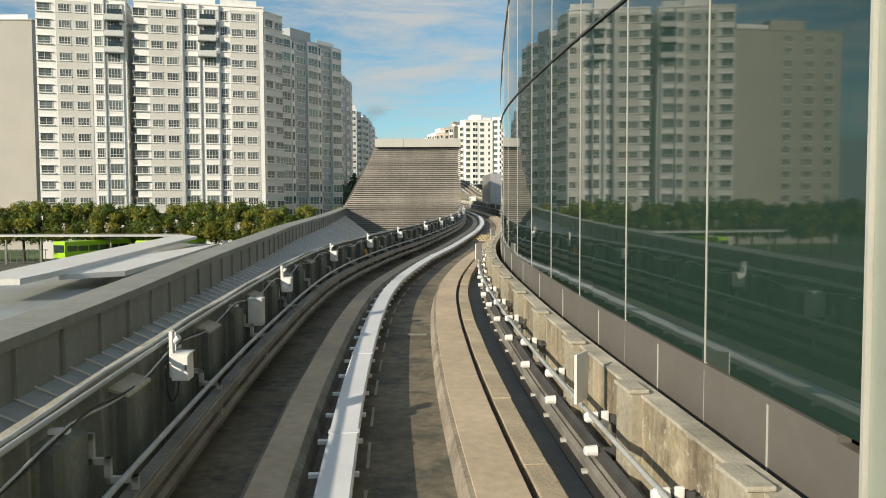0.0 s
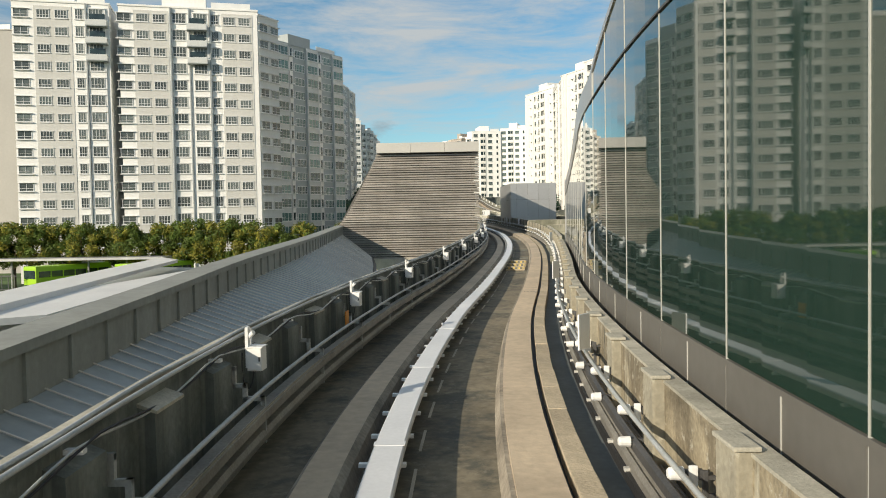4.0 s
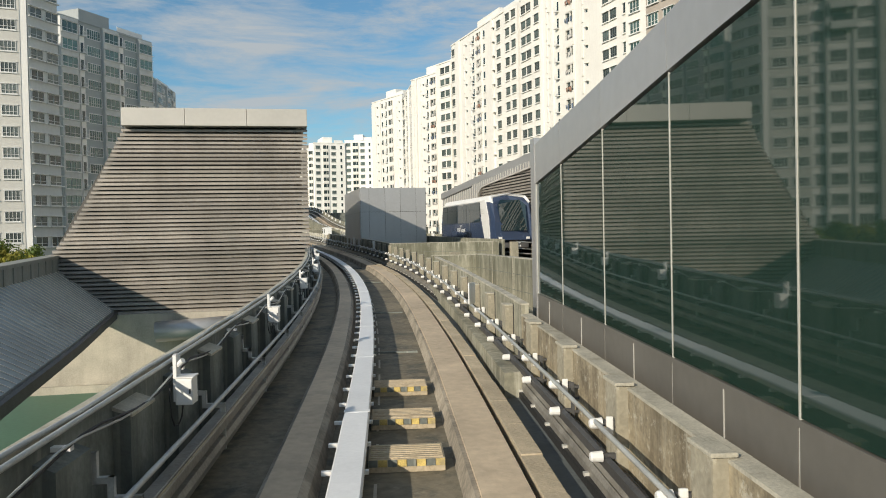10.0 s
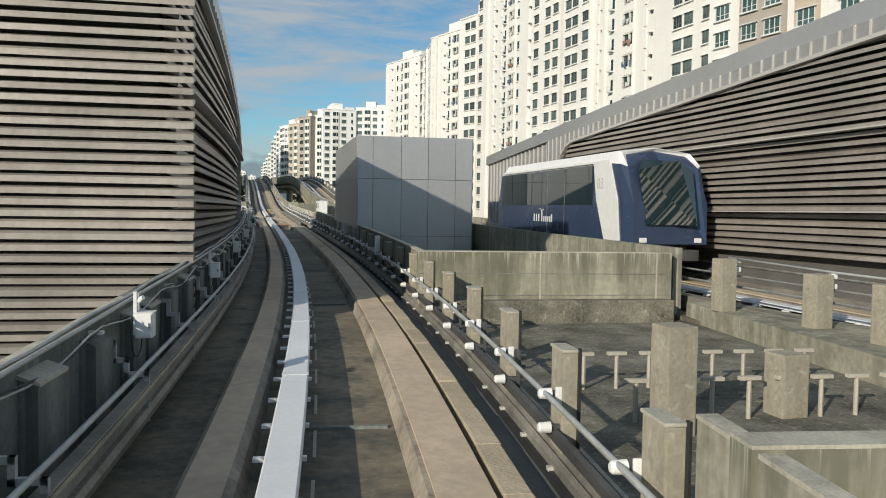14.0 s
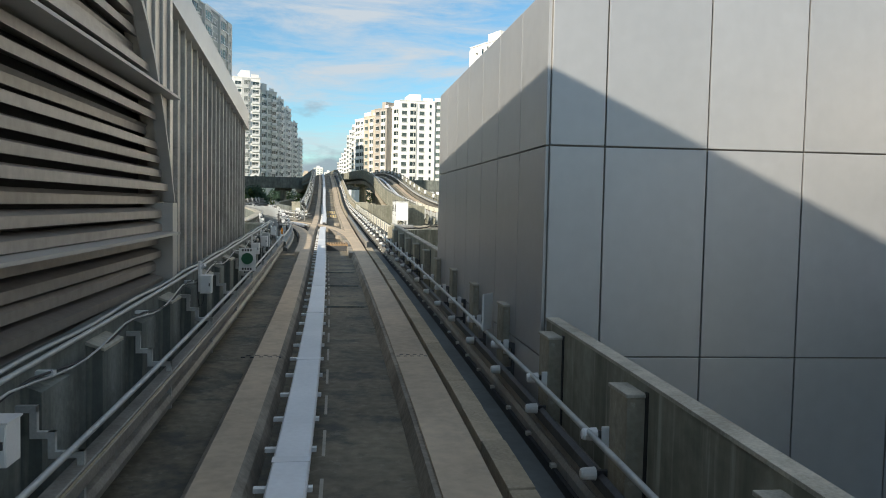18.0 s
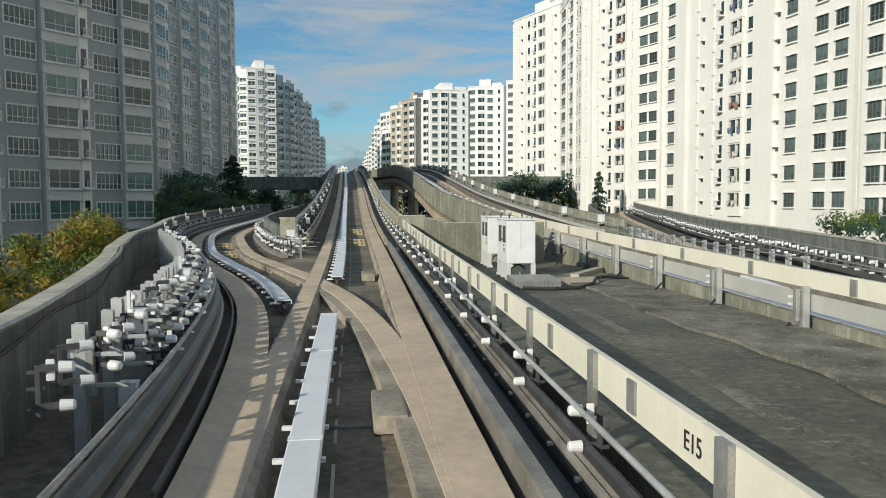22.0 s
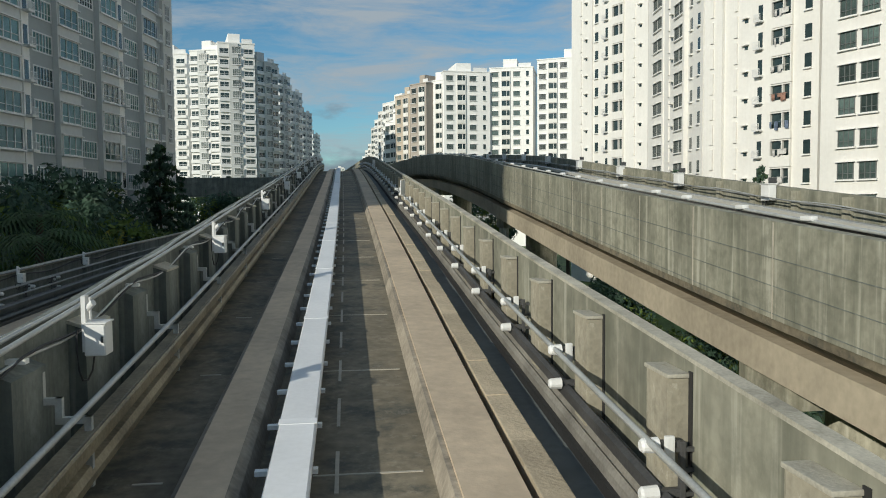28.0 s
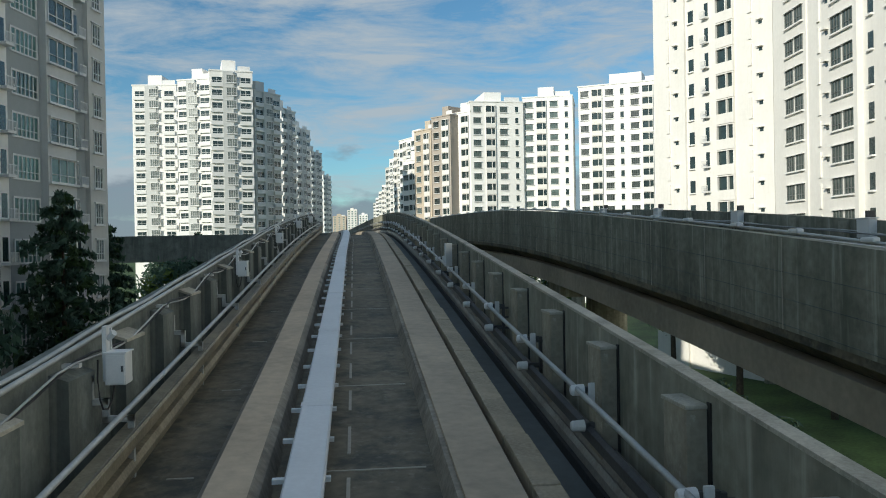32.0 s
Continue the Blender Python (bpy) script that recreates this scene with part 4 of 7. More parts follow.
fence = thing("fence", "dark railing with slim posts along the interchange lawn", "fence")
part("rail", obox(-100, -53, 103.9, 103.95, -3.35, -3.25), STEEL_DK, fence)
part("rail", obox(-100, -53, 103.9, 103.95, -5.0, -4.9), STEEL_DK, fence)
for i in range(60):
    part("bar", obox(-100 + i * 0.79, -99.93 + i * 0.79, 103.88, 103.96, -6.5, -3.2), STEEL_DK, fence)
slab("interchange_deck", [(-80, 20), (-9, 20), (-9, 96), (-80, 96)], -4.6, 0.3, ROOFDECK, "grey flat interchange roof deck", "roof")
for x in (-62, -57, -52, -47, -42, -38):
    bm = bmesh.new()
    tube(bm, (x, 110, GROUND_Z), (x, 110, -1.65), 0.15, 8)
    solo("canopy_column", bm, STEEL, "slim grey steel canopy column", "column", "canopy columns")


def bus(x, y):
    b = thing("bus", "lime green double-deck bus parked at the interchange", "bus", at=pose(x, y, GROUND_Z, 0, 0, 62))
    part("body", obox(-5.5, 5.5, -1.25, 1.25, 0.35, 4.3, 0.22), LIME, b)
    part("windscreen", obox(-5.53, -5.35, -1.1, 1.1, 1.0, 2.0, 0.05), GLASSDK, b)
    part("upper_windscreen", obox(-5.53, -5.35, -1.1, 1.1, 2.75, 3.8, 0.05), GLASSDK, b)
    for i in range(6):
        part("side_window", obox(-5.1 + i * 1.7, -3.55 + i * 1.7, -1.27, -1.2, 1.15, 2.05, 0.03), GLASSDK, b)
        part("upper_window", obox(-5.1 + i * 1.7, -3.55 + i * 1.7, -1.27, -1.2, 2.9, 3.65, 0.03), GLASSDK, b)
    part("roof_pod", obox(2.5, 4.5, -0.9, 0.9, 4.3, 4.45, 0.05), BOXW, b)
    for wx in (-3.3, 3.2):
        for wy in (-1.2, 1.2):
            bm = bmesh.new()
            tube(bm, (wx, wy - 0.12, 0.48), (wx, wy + 0.12, 0.48), 0.48, 16)
            w = part("wheel", bm, TYRE, b)
            bm = bmesh.new()
            tube(bm, (wx, wy - 0.14, 0.48), (wx, wy + 0.14, 0.48), 0.26, 14)
            part("rim", bm, STEEL, w)
    return b


bus(-49.3, 109.5)
bus(-38.8, 111.5)

# ---- housing blocks ----
FLOOR = 2.8


def win_mesh(w, h, pane, frame_m, sill=True, bars=2, ledge=0.0, lip=0.16, out=0.26, t=0.07, sill_m=None):
    """A framed window facing -y, its foot at the origin, with bars, a sill and, if asked, a deep white ledge."""
    m = 0.03
    xs, kind = [-w / 2 - t - lip, -w / 2 - t, -w / 2], ["o", "f"]
    for i in range(1, bars + 1):
        x = -w / 2 + w * i / (bars + 1)
        xs += [x - m, x + m]
        kind += ["p", "f"]
    xs += [w / 2, w / 2 + t, w / 2 + t + lip]
    kind += ["p", "f", "o"]
    zs, rows = [-t, 0, h * 0.3, h * 0.3 + 0.05, h, h + t], ["f", "p", "f", "p", "f"]
    if ledge:
        zs, rows = [-0.95] + zs, ["s"] + rows
    elif sill:
        zs, rows = [-0.2] + zs + [h + t + 0.08], ["s"] + rows + ["s"]
    bm = bmesh.new()
    vs = [[bm.verts.new((x, -0.012, z)) for x in xs] for z in zs]
    frames, sills = [], []
    for r in range(len(rows)):
        for c in range(len(kind)):
            if kind[c] == "o" and rows[r] != "s":
                continue
            f = bm.faces.new((vs[r][c], vs[r][c + 1], vs[r + 1][c + 1], vs[r + 1][c]))
            if rows[r] == "s":
                sills.append(f)
            elif rows[r] == "f" or kind[c] == "f":
                frames.append(f)
    for fs, dy, idx in ((frames, -0.07, 1), (sills, -(ledge or out), 2)):
        if not fs:
            continue
        for f in fs:
            f.material_index = idx
        ex = bmesh.ops.extrude_face_region(bm, geom=fs)["geom"]
        bmesh.ops.translate(bm, vec=(0, dy, 0), verts=[v for v in ex if isinstance(v, bmesh.types.BMVert)])
        for f in ex:
            if isinstance(f, bmesh.types.BMFace):
                for e in f.edges:
                    for g in e.link_faces:
                        g.material_index = idx if abs(g.normal.y) < 0.5 or g in ex else g.material_index
        bmesh.ops.delete(bm, geom=[f for f in fs if f.is_valid], context="FACES_ONLY")
    bm.normal_update()
    return mesh_of("window", bm, pane, frame_m, sill_m or frame_m)


def lattice(bm, xs, zs, keep, y0, y1):
    """A plate from y0 out to y1 of the cells for which keep(column, row) is true, in one piece."""
    k = len(bm.faces)
    bm.faces.ensure_lookup_table()
    v = {}
    fs = []
    for c in range(len(xs) - 1):
        for r in range(len(zs) - 1):
            if keep(c, r):
                q = []
                for i, j in ((c, r), (c + 1, r), (c + 1, r + 1), (c, r + 1)):
                    if (i, j) not in v:
                        v[i, j] = bm.verts.new((xs[i], y0, zs[j]))
                    q.append(v[i, j])
                fs.append(bm.faces.new(q))
    ex = bmesh.ops.extrude_face_region(bm, geom=fs, use_keep_orig=True)["geom"]
    bmesh.ops.translate(bm, vec=(0, y1 - y0, 0), verts=[e for e in ex if isinstance(e, bmesh.types.BMVert)])
    bm.faces.ensure_lookup_table()
    bmesh.ops.recalc_face_normals(bm, faces=bm.faces[k:])


def balcony_mesh(w):
    """Loggia: dark opening behind a frame of hood, slim posts and a proud parapet."""
    bm = bmesh.new()
    box(bm, -w / 2, w / 2, -0.03, 0.05, 0.0, 1.5)
    k = len(bm.faces)
    xs = [-w / 2 - 0.12, -w / 2, w * 0.12 - 0.06, w * 0.12 + 0.06, w / 2, w / 2 + 0.12]
    lattice(bm, xs, [-1.12, 0.0, 1.5, 1.62], lambda c, r: r != 1 or c % 2 == 0, 0.05, -0.32)
    bm.faces.ensure_lookup_table()
    for f in bm.faces[k:]:
        f.material_index = 1
    return mesh_of("balcony", bm, GLASSDK, WALL_C)


def washing_mesh(w, cloth, k0):
    """Clothes hung side by side on poles before a balcony."""
    rb = random.Random(k0)
    bm = bmesh.new()
    tube(bm, (-w / 2, -0.5, 0.62), (w / 2, -0.5, 0.62), 0.02, 5)
    x = -w / 2 + 0.1
    while x < w / 2 - 0.3:
        d = 0.14 + rb.random() * 0.3
        if rb.random() < 0.62:
            box(bm, x, x + d, -0.53, -0.49, 0.28 - rb.random() * 0.55, 0.66)
        x += d + 0.03
    return mesh_of("washing", bm, cloth)


def ledge_mesh():
    """Air-conditioner ledge: slab, white grille in front and a slim window above."""
    bm = bmesh.new()
    box(bm, -0.45, 0.45, -0.62, 0.05, -0.14, 0.02)
    xs = []
    for i in range(7):
        xs += [-0.45 + i * 0.145, -0.42 + i * 0.145]
    lattice(bm, xs, [0.0, 0.05, 0.62, 0.68], lambda c, r: r != 1 or c % 2 == 0, -0.60, -0.64)
    k = len(bm.faces)
    box(bm, -0.28, 0.28, -0.02, 0.04, 0.1, 1.65)
    bm.faces.ensure_lookup_table()
    for f in bm.faces[k:]:
        f.material_index = 1
    return mesh_of("ledge", bm, FRAMEW, GLASSDK)


def fin_mesh():
    """Tall proud panel between floors beside a small hooded vent window."""
    bm = bmesh.new()
    box(bm, -0.24, 0.24, -0.16, 0.05, -1.1, 1.15)
    box(bm, 0.95, 1.75, -0.42, 0.05, 0.62, 0.70)
    k = len(bm.faces)
    box(bm, 1.15, 1.6, -0.03, 0.04, 0.2, 0.55)
    bm.faces.ensure_lookup_table()
    for f in bm.faces[k:]:
        f.material_index = 1
    return mesh_of("service_box", bm, WALL_C, GLASSDK)


def slot_mesh(w):
    bm = bmesh.new()
    box(bm, -w / 2, w / 2, -0.02, 0.05, 0.0, 1.4)
    k = len(bm.faces)
    box(bm, -w / 2 - 0.06, w / 2 + 0.06, -0.25, 0.03, -0.14, 0.0)
    bm.faces.ensure_lookup_table()
    for f in bm.faces[k:]:
        f.material_index = 1
    return mesh_of("slot_window", bm, GLASSDK, WALL_W)


def tower(label, a, b, depth, z0, z1, wall, cols, group="housing blocks", floor=FLOOR, bays=(), first=2.45, penthouse=True, low=0.0, pieces=True):
    """A block whose front runs from a to b in plan, a being on the left; cols: (distance from a, mesh); bays: (from, to, how far out, material)."""
    a, b = Vector((*a, 0)), Vector((*b, 0))
    d = (b - a)
    ln = d.length
    d.normalize()
    inw = Vector((-d.y, d.x, 0))
    m = Matrix.Identity(4)
    m.col[0][:3], m.col[1][:3], m.col[3][:3] = d, inw, a
    ob = thing("apartment_block", label, "apartment block", group, at=m)
    part("wall", obox(0, ln, 0, depth, z0, z1), wall, ob)
    part("roof", obox(-0.15, ln + 0.15, -0.15, depth + 0.15, z1, z1 + 0.3), wall, ob)
    if penthouse:
        part("tank_room", obox(ln * 0.3, ln * 0.62, 2.0, depth - 3, z1 + 0.3, z1 + 2.9), wall, ob)
        part("roof_rail", obox(ln * 0.66, ln * 0.95, 1.0, 1.08, z1 + 0.3, z1 + 1.5), FRAMEW, ob)
    out = {}
    for u0, u1, o, mt in bays:
        part("bay", obox(u0, u1, -o, 0.02, z0, z1 - (0.0 if o > 0.3 else 0.6)), mt, ob)
    n = int((z1 - z0 - 1) / floor)
    joined = {}
    for i in range(n):
        z = z1 - first - i * floor
        if z < low:
            break
        for u, me in cols:
            o = 0.0
            for u0, u1, oo, mt in bays:
                if u0 <= u <= u1:
                    o = oo
            if isinstance(me, tuple):
                me = me[(i * 7 + int(u * 5)) % len(me)]
            if not pieces:
                joined.setdefault(me, []).append((u, -o, z))
                continue
            w = part(me.name.split(".")[0], me, None, ob)
            w.location = (u, -o, z)
            if me in WASHING:
                tagged(part("washing", WASHING[me], None, w), kind="stuff")
    for me, places in joined.items():
        co = np.empty(len(me.vertices) * 3)
        me.vertices.foreach_get("co", co)
        co = co.reshape(-1, 3)
        polys = [tuple(p.vertices) for p in me.polygons]
        k = len(co)
        many = bpy.data.meshes.new(me.name)
        many.from_pydata(np.concatenate([co + np.array(p) for p in places]).tolist(), [], [tuple(v + i * k for v in f) for i in range(len(places)) for f in polys])
        for m_ in me.materials:
            many.materials.append(m_)
        many.polygons.foreach_set("material_index", [p.material_index for p in me.polygons] * len(places))
        tagged(part(me.name.split(".")[0] + "_field", many, None, ob), kind="stuff")
    return ob


W_CURT = win_mesh(1.75, 1.2, CURTAIN, FRAMEW, bars=3, out=0.12, lip=0.1)
W_BAND = win_mesh(2.0, 1.2, CURTAIN, FRAMEW, bars=1, out=0.3, lip=0.22)
W_NARR = win_mesh(1.05, 1.5, CURTAIN, FRAMEW, bars=2, out=0.16)
W_TALL = win_mesh(2.0, 1.55, CURTAIN, FRAMEW, bars=3, out=0.14)
W_TEAL = win_mesh(1.9, 1.4, TEAL, FRAMEW, bars=2)
W_TEALB = win_mesh(3.0, 1.6, TEAL, FRAMEW, bars=2, out=0.22, lip=0.2)
W_TEALS = win_mesh(2.75, 1.45, TEAL, FRAMEW, bars=5, sill=False, t=0.12)
W_RIGHT = win_mesh(1.75, 1.3, TEALR, FRAMED, bars=3, sill_m=FRAMEW)
W_FAR = win_mesh(2.1, 1.15, GLASSDK, FRAMEW, bars=1, ledge=0.45, lip=0.22)
W_PAIR = win_mesh(1.45, 1.35, TEALR, FRAMED, bars=2, out=0.24, lip=0.14, t=0.07, sill_m=WALL_W)
BALC = tuple(balcony_mesh(2.3) for _ in range(5))
WASHING = {me: washing_mesh(2.3, c, i) for i, (me, c) in enumerate(zip(BALC, (CLOTH_W, CLOTH_R, CLOTH_W, CLOTH_B, CLOTH_W)))}
LEDG = ledge_mesh()
FIN = fin_mesh()
SLOT = slot_mesh(0.8)

# pale tower beside the interchange
PALE = "pale grey high-rise apartment block with white window ledges"
# narrow WALL_DG bays are dark strips painted for the shade in grooves
tower(PALE, (-69.5, 135.0), (-55.4, 138.7), 14, GROUND_Z, 39.0, WALL_W, [(1.3, W_BAND), (4.6, W_CURT), (7.3, W_CURT), (10.0, W_NARR), (12.6, W_TALL)],
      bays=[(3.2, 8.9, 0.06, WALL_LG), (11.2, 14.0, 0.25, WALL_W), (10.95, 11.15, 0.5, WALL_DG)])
tower(PALE, (-54.0, 139.0), (-32.4, 144.7), 14, GROUND_Z, 39.0, WALL_W, [(0.8, W_BAND), (3.7, W_CURT), (6.3, W_CURT), (9.5, W_TALL), (12.9, W_TALL), (15.3, W_NARR), (17.6, W_CURT), (20.1, W_CURT)],
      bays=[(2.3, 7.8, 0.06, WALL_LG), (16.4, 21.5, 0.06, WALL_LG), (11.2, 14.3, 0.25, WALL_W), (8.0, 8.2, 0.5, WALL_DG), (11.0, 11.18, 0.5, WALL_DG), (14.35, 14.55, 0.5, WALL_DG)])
# wing of the white tower, greyer wall standing for its shaded side
tower("pale apartment block wing, its sunless side painted greyer", (-32.3, 144.8), (-29.9, 149.5), 10, GROUND_Z, 38.4, WALL_G, [(1.4, W_BAND), (4.2, W_BAND)], penthouse=False)
# stacked balconies at the top of the pale tower
for ux, uy in ((-57.1, 138.1), (-42.0, 142.1)):
    for i in range(3):
        z = 36.1 - i * FLOOR
        b = thing("balcony", "grey concrete balcony with rails high on the pale block", "balcony", "high balconies", at=pose(ux, uy, z, 0, 0, 14.6))
        part("slab", obox(-1.6, 1.6, -1.5, 0.1, -0.95, -0.8), WALL_DG, b)
        part("front", obox(-1.6, 1.6, -1.5, -1.42, -0.8, 0.1), WALL_G, b)
        part("side", obox(-1.6, -1.52, -1.42, 0.0, -0.8, 0.1), WALL_G, b)
        part("side", obox(1.52, 1.6, -1.42, 0.0, -0.8, 0.1), WALL_G, b)
        part("opening", obox(-1.2, 1.2, -0.32, -0.2, -0.7, 1.25), GLASSDK, b)
tower("beige grey apartment block, blank gable's shadow in its colour", (-112, 166), (-86, 166), 14, GROUND_Z, 42, WALL_GB, [(u, W_TALL) for u in (3, 8, 13)], pieces=False)

# grey tower turned from the sun, the shade included in its wall grey
GREY = "high-rise apartment block with shade put into its grey walls"
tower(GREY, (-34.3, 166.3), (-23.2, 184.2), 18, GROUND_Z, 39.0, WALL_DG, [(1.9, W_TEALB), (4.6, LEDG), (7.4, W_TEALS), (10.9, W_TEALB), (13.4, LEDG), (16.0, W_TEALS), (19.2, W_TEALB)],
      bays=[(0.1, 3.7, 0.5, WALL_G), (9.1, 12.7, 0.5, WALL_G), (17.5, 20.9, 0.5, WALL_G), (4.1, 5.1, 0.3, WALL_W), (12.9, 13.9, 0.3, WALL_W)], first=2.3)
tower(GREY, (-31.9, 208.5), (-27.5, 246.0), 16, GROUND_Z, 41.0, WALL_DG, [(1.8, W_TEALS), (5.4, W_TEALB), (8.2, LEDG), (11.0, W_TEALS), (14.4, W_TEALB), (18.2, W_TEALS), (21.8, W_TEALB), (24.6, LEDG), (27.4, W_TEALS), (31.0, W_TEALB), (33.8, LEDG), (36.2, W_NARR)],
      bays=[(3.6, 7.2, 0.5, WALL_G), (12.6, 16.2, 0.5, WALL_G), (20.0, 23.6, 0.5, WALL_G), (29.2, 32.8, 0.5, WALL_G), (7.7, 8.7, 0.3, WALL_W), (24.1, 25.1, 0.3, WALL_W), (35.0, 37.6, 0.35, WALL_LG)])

# white blocks down the line on the left
FARL = "white apartment block far down the line"
for (a, b, z1, wall) in (((-69, 372), (-58.6, 372), 47.5, WALL_W), ((-54.2, 358), (-46.5, 356), 45.6, WALL_W), ((-46.4, 355), (-37.6, 357.5), 47.2, WALL_W), ((-37.5, 359), (-33.0, 366), 43.5, WALL_G), ((-36.7, 390), (-34.2, 398), 45.0, WALL_W), ((-40.4, 441), (-36.9, 450), 47.5, WALL_W), ((-44.5, 511), (-41.0, 520), 48.0, WALL_LG), ((-50.5, 610), (-47.5, 620), 47.0, WALL_W)):
    ln = math.hypot(b[0] - a[0], b[1] - a[1])
    k = max(2, int(ln / 2.6))
    tower(FARL, a, b, 16, GROUND_Z, z1, wall, [((i + 0.5) * ln / k, (W_FAR, W_TALL, W_FAR)[i % 3]) for i in range(k)], bays=[(ln * 0.3, ln * 0.55, 0.5, WALL_G)], low=9.0, pieces=False)

# cream row along the right
CRM = "cream white high-rise apartment block with balconies"
tower(CRM, (27.3, 277), (34.4, 261), 18, GROUND_Z, 44.3, WALL_C, [(2.5, FIN), (6.0, SLOT), (8.4, LEDG), (11.2, BALC), (14.6, FIN)], low=3, bays=[(0, 5.2, 0.3, WALL_C)], pieces=False)
tower(CRM, (34.4, 260.9), (33.7, 239), 18, GROUND_Z, 42.6, WALL_C, [(4.0, W_PAIR), (6.0, W_PAIR), (9.6, FIN), (12.6, W_PAIR), (14.6, W_PAIR), (18.0, SLOT), (20.6, SLOT)], low=3, bays=[(2.6, 7.4, 0.15, WALL_C), (16.2, 16.8, 0.5, WALL_C)], pieces=False)
tower(CRM, (33.7, 238.6), (39.6, 225), 18, GROUND_Z, 43.8, WALL_C, [(1.2, FIN), (4.6, FIN), (7.8, LEDG), (10.6, BALC), (13.6, SLOT)], low=2, bays=[(2.2, 3.0, 0.4, WALL_C)])
tower(CRM, (37.0, 219.8), (41.6, 209), 18, GROUND_Z, 43.9, WALL_C, [(2.6, W_PAIR), (4.7, W_PAIR), (7.6, FIN), (10.4, SLOT)], low=2, bays=[(6.2, 6.7, 0.4, WALL_C)])
tower(CRM, (38.2, 207.2), (43.8, 172), 18, GROUND_Z, 45.6, WALL_C, [(1.0, W_PAIR), (7.6, FIN), (11.2, FIN), (13.0, LEDG), (16.3, BALC), (18.7, SLOT), (22.4, FIN), (26.0, W_PAIR), (31.2, W_PAIR), (33.9, W_PAIR)], low=1.5, bays=[(29.6, 35.6, 0.5, WALL_C), (3.5, 5.2, 0.4, WALL_C), (22.6, 23.4, 0.35, WALL_C)])
tower(CRM, (43.9, 171), (49.6, 135), 18, GROUND_Z, 45.0, WALL_C, [(1.6, W_PAIR), (3.7, W_PAIR), (6.8, W_PAIR), (9.6, FIN), (13.6, LEDG), (17.8, BALC), (21.6, FIN), (28.4, W_PAIR), (30.5, W_PAIR), (34.0, W_PAIR)], low=1.5, bays=[(0, 8.0, 0.5, WALL_C), (11.2, 11.9, 0.35, WALL_C)])
tower("cream and taupe high-rise apartment block", (47.0, 133), (57, 92), 18, GROUND_Z, 46.0, WALL_C, [(u, W_TEAL) for u in (2.0, 6.0, 9.0, 13.0, 17.5, 20.5, 24.0, 30, 34, 38)], low=1.5, bays=[(4.6, 10.6, 0.25, WALL_T), (11.6, 14.4, 0.25, WALL_B), (26, 28, 0.5, WALL_C)], pieces=False)
# blocks far down the line on the right
for (a, b, z1, wall) in (((-5.2, 400), (-1.6, 396), 31.5, WALL_W), ((-1.8, 396), (2.6, 390), 39.0, WALL_B), ((2.6, 384), (7.2, 379), 40.8, WALL_T), ((7.2, 383), (12.2, 378), 41.5, WALL_W), ((12.2, 378), (25.8, 380), 43.9, WALL_W), ((25.8, 381), (38.0, 378), 45.2, WALL_W), ((38.2, 372), (60.0, 362), 46.0, WALL_W)):
    ln = math.hypot(b[0] - a[0], b[1] - a[1])
    k = max(2, int(ln / 2.8))
    tower("white and taupe apartment block far down the line", a, b, 16, GROUND_Z, z1, wall, [((i + 0.5) * ln / k, (W_RIGHT, BALC, W_RIGHT, SLOT)[i % 4]) for i in range(k)], low=10.0, pieces=False)
# white row running on to the horizon on the right, and small blocks beyond the crest
for i, y in enumerate((425, 462, 505, 556, 615, 690, 780, 880)):
    x = -5.5 - (y - 430) * 0.068
    tower("white apartment block in a long receding row", (x - 1.5, y + 16), (x + 7 + 0.012 * (y - 425), y), 16, GROUND_Z, 42.5 + (i * 5 % 4) * 1.3, (WALL_W, WALL_C, WALL_W, WALL_LG)[i % 4], [(1.6 + 2.7 * k, (W_RIGHT, BALC, W_FAR)[(i + k) % 3]) for k in range(5)], low=12.0, pieces=False)
for i, (x, w, z1) in enumerate(((-128, 14, 47), (-112, 10, 54), (-100, 16, 45), (-82, 12, 52), (-68, 11, 46))):
    tower("pale apartment block on the horizon", (x, 1150), (x + w, 1150), 14, GROUND_Z, z1, (WALL_C, WALL_W, WALL_B)[i % 3], [(w * (j + 0.5) / 3, W_TEAL) for j in range(3)], low=24, pieces=False)

# ---- trackside: pilasters, rails, covers, boxes ----
def rng_steps(a, b, d):
    out, s = [], a
    while s < b:
        out.append(s)
        s += d
    return out


def local_piece(name, me, parent, m, label=""):
    o = new(name, me)
    o.parent = parent
    o.matrix_basis = m
    return tagged(o, label)


# left pilasters with sloped caps
bm = bmesh.new()
vs = [(-0.02, 0, -0.2), (0.13, 0, -0.2), (0.13, 0, 0.80), (-0.02, 0, 0.86)]
for w in (-0.27, 0.27):
    for x, y, z in vs:
        bm.verts.new((x, w, z))
bm.verts.ensure_lookup_table()
q = bm.verts
for f in ((0, 1, 2, 3), (4, 5, 6, 7), (0, 1, 5, 4), (1, 2, 6, 5), (2, 3, 7, 6), (3, 0, 4, 7)):
    bm.faces.new([q[i] for i in f])
bmesh.ops.recalc_face_normals(bm, faces=bm.faces[:])
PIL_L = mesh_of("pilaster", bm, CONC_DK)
bm = bmesh.new()
vs = [(-0.03, 0.862), (0.15, 0.80), (0.15, 0.825), (-0.03, 0.89)]
ring_a = [bm.verts.new((x, -0.285, z)) for x, z in vs]
ring_b = [bm.verts.new((x, 0.285, z)) for x, z in vs]
for j in range(4):
    bm.faces.new((ring_a[j], ring_a[(j + 1) % 4], ring_b[(j + 1) % 4], ring_b[j]))
bm.faces.new(ring_a); bm.faces.new(ring_b)
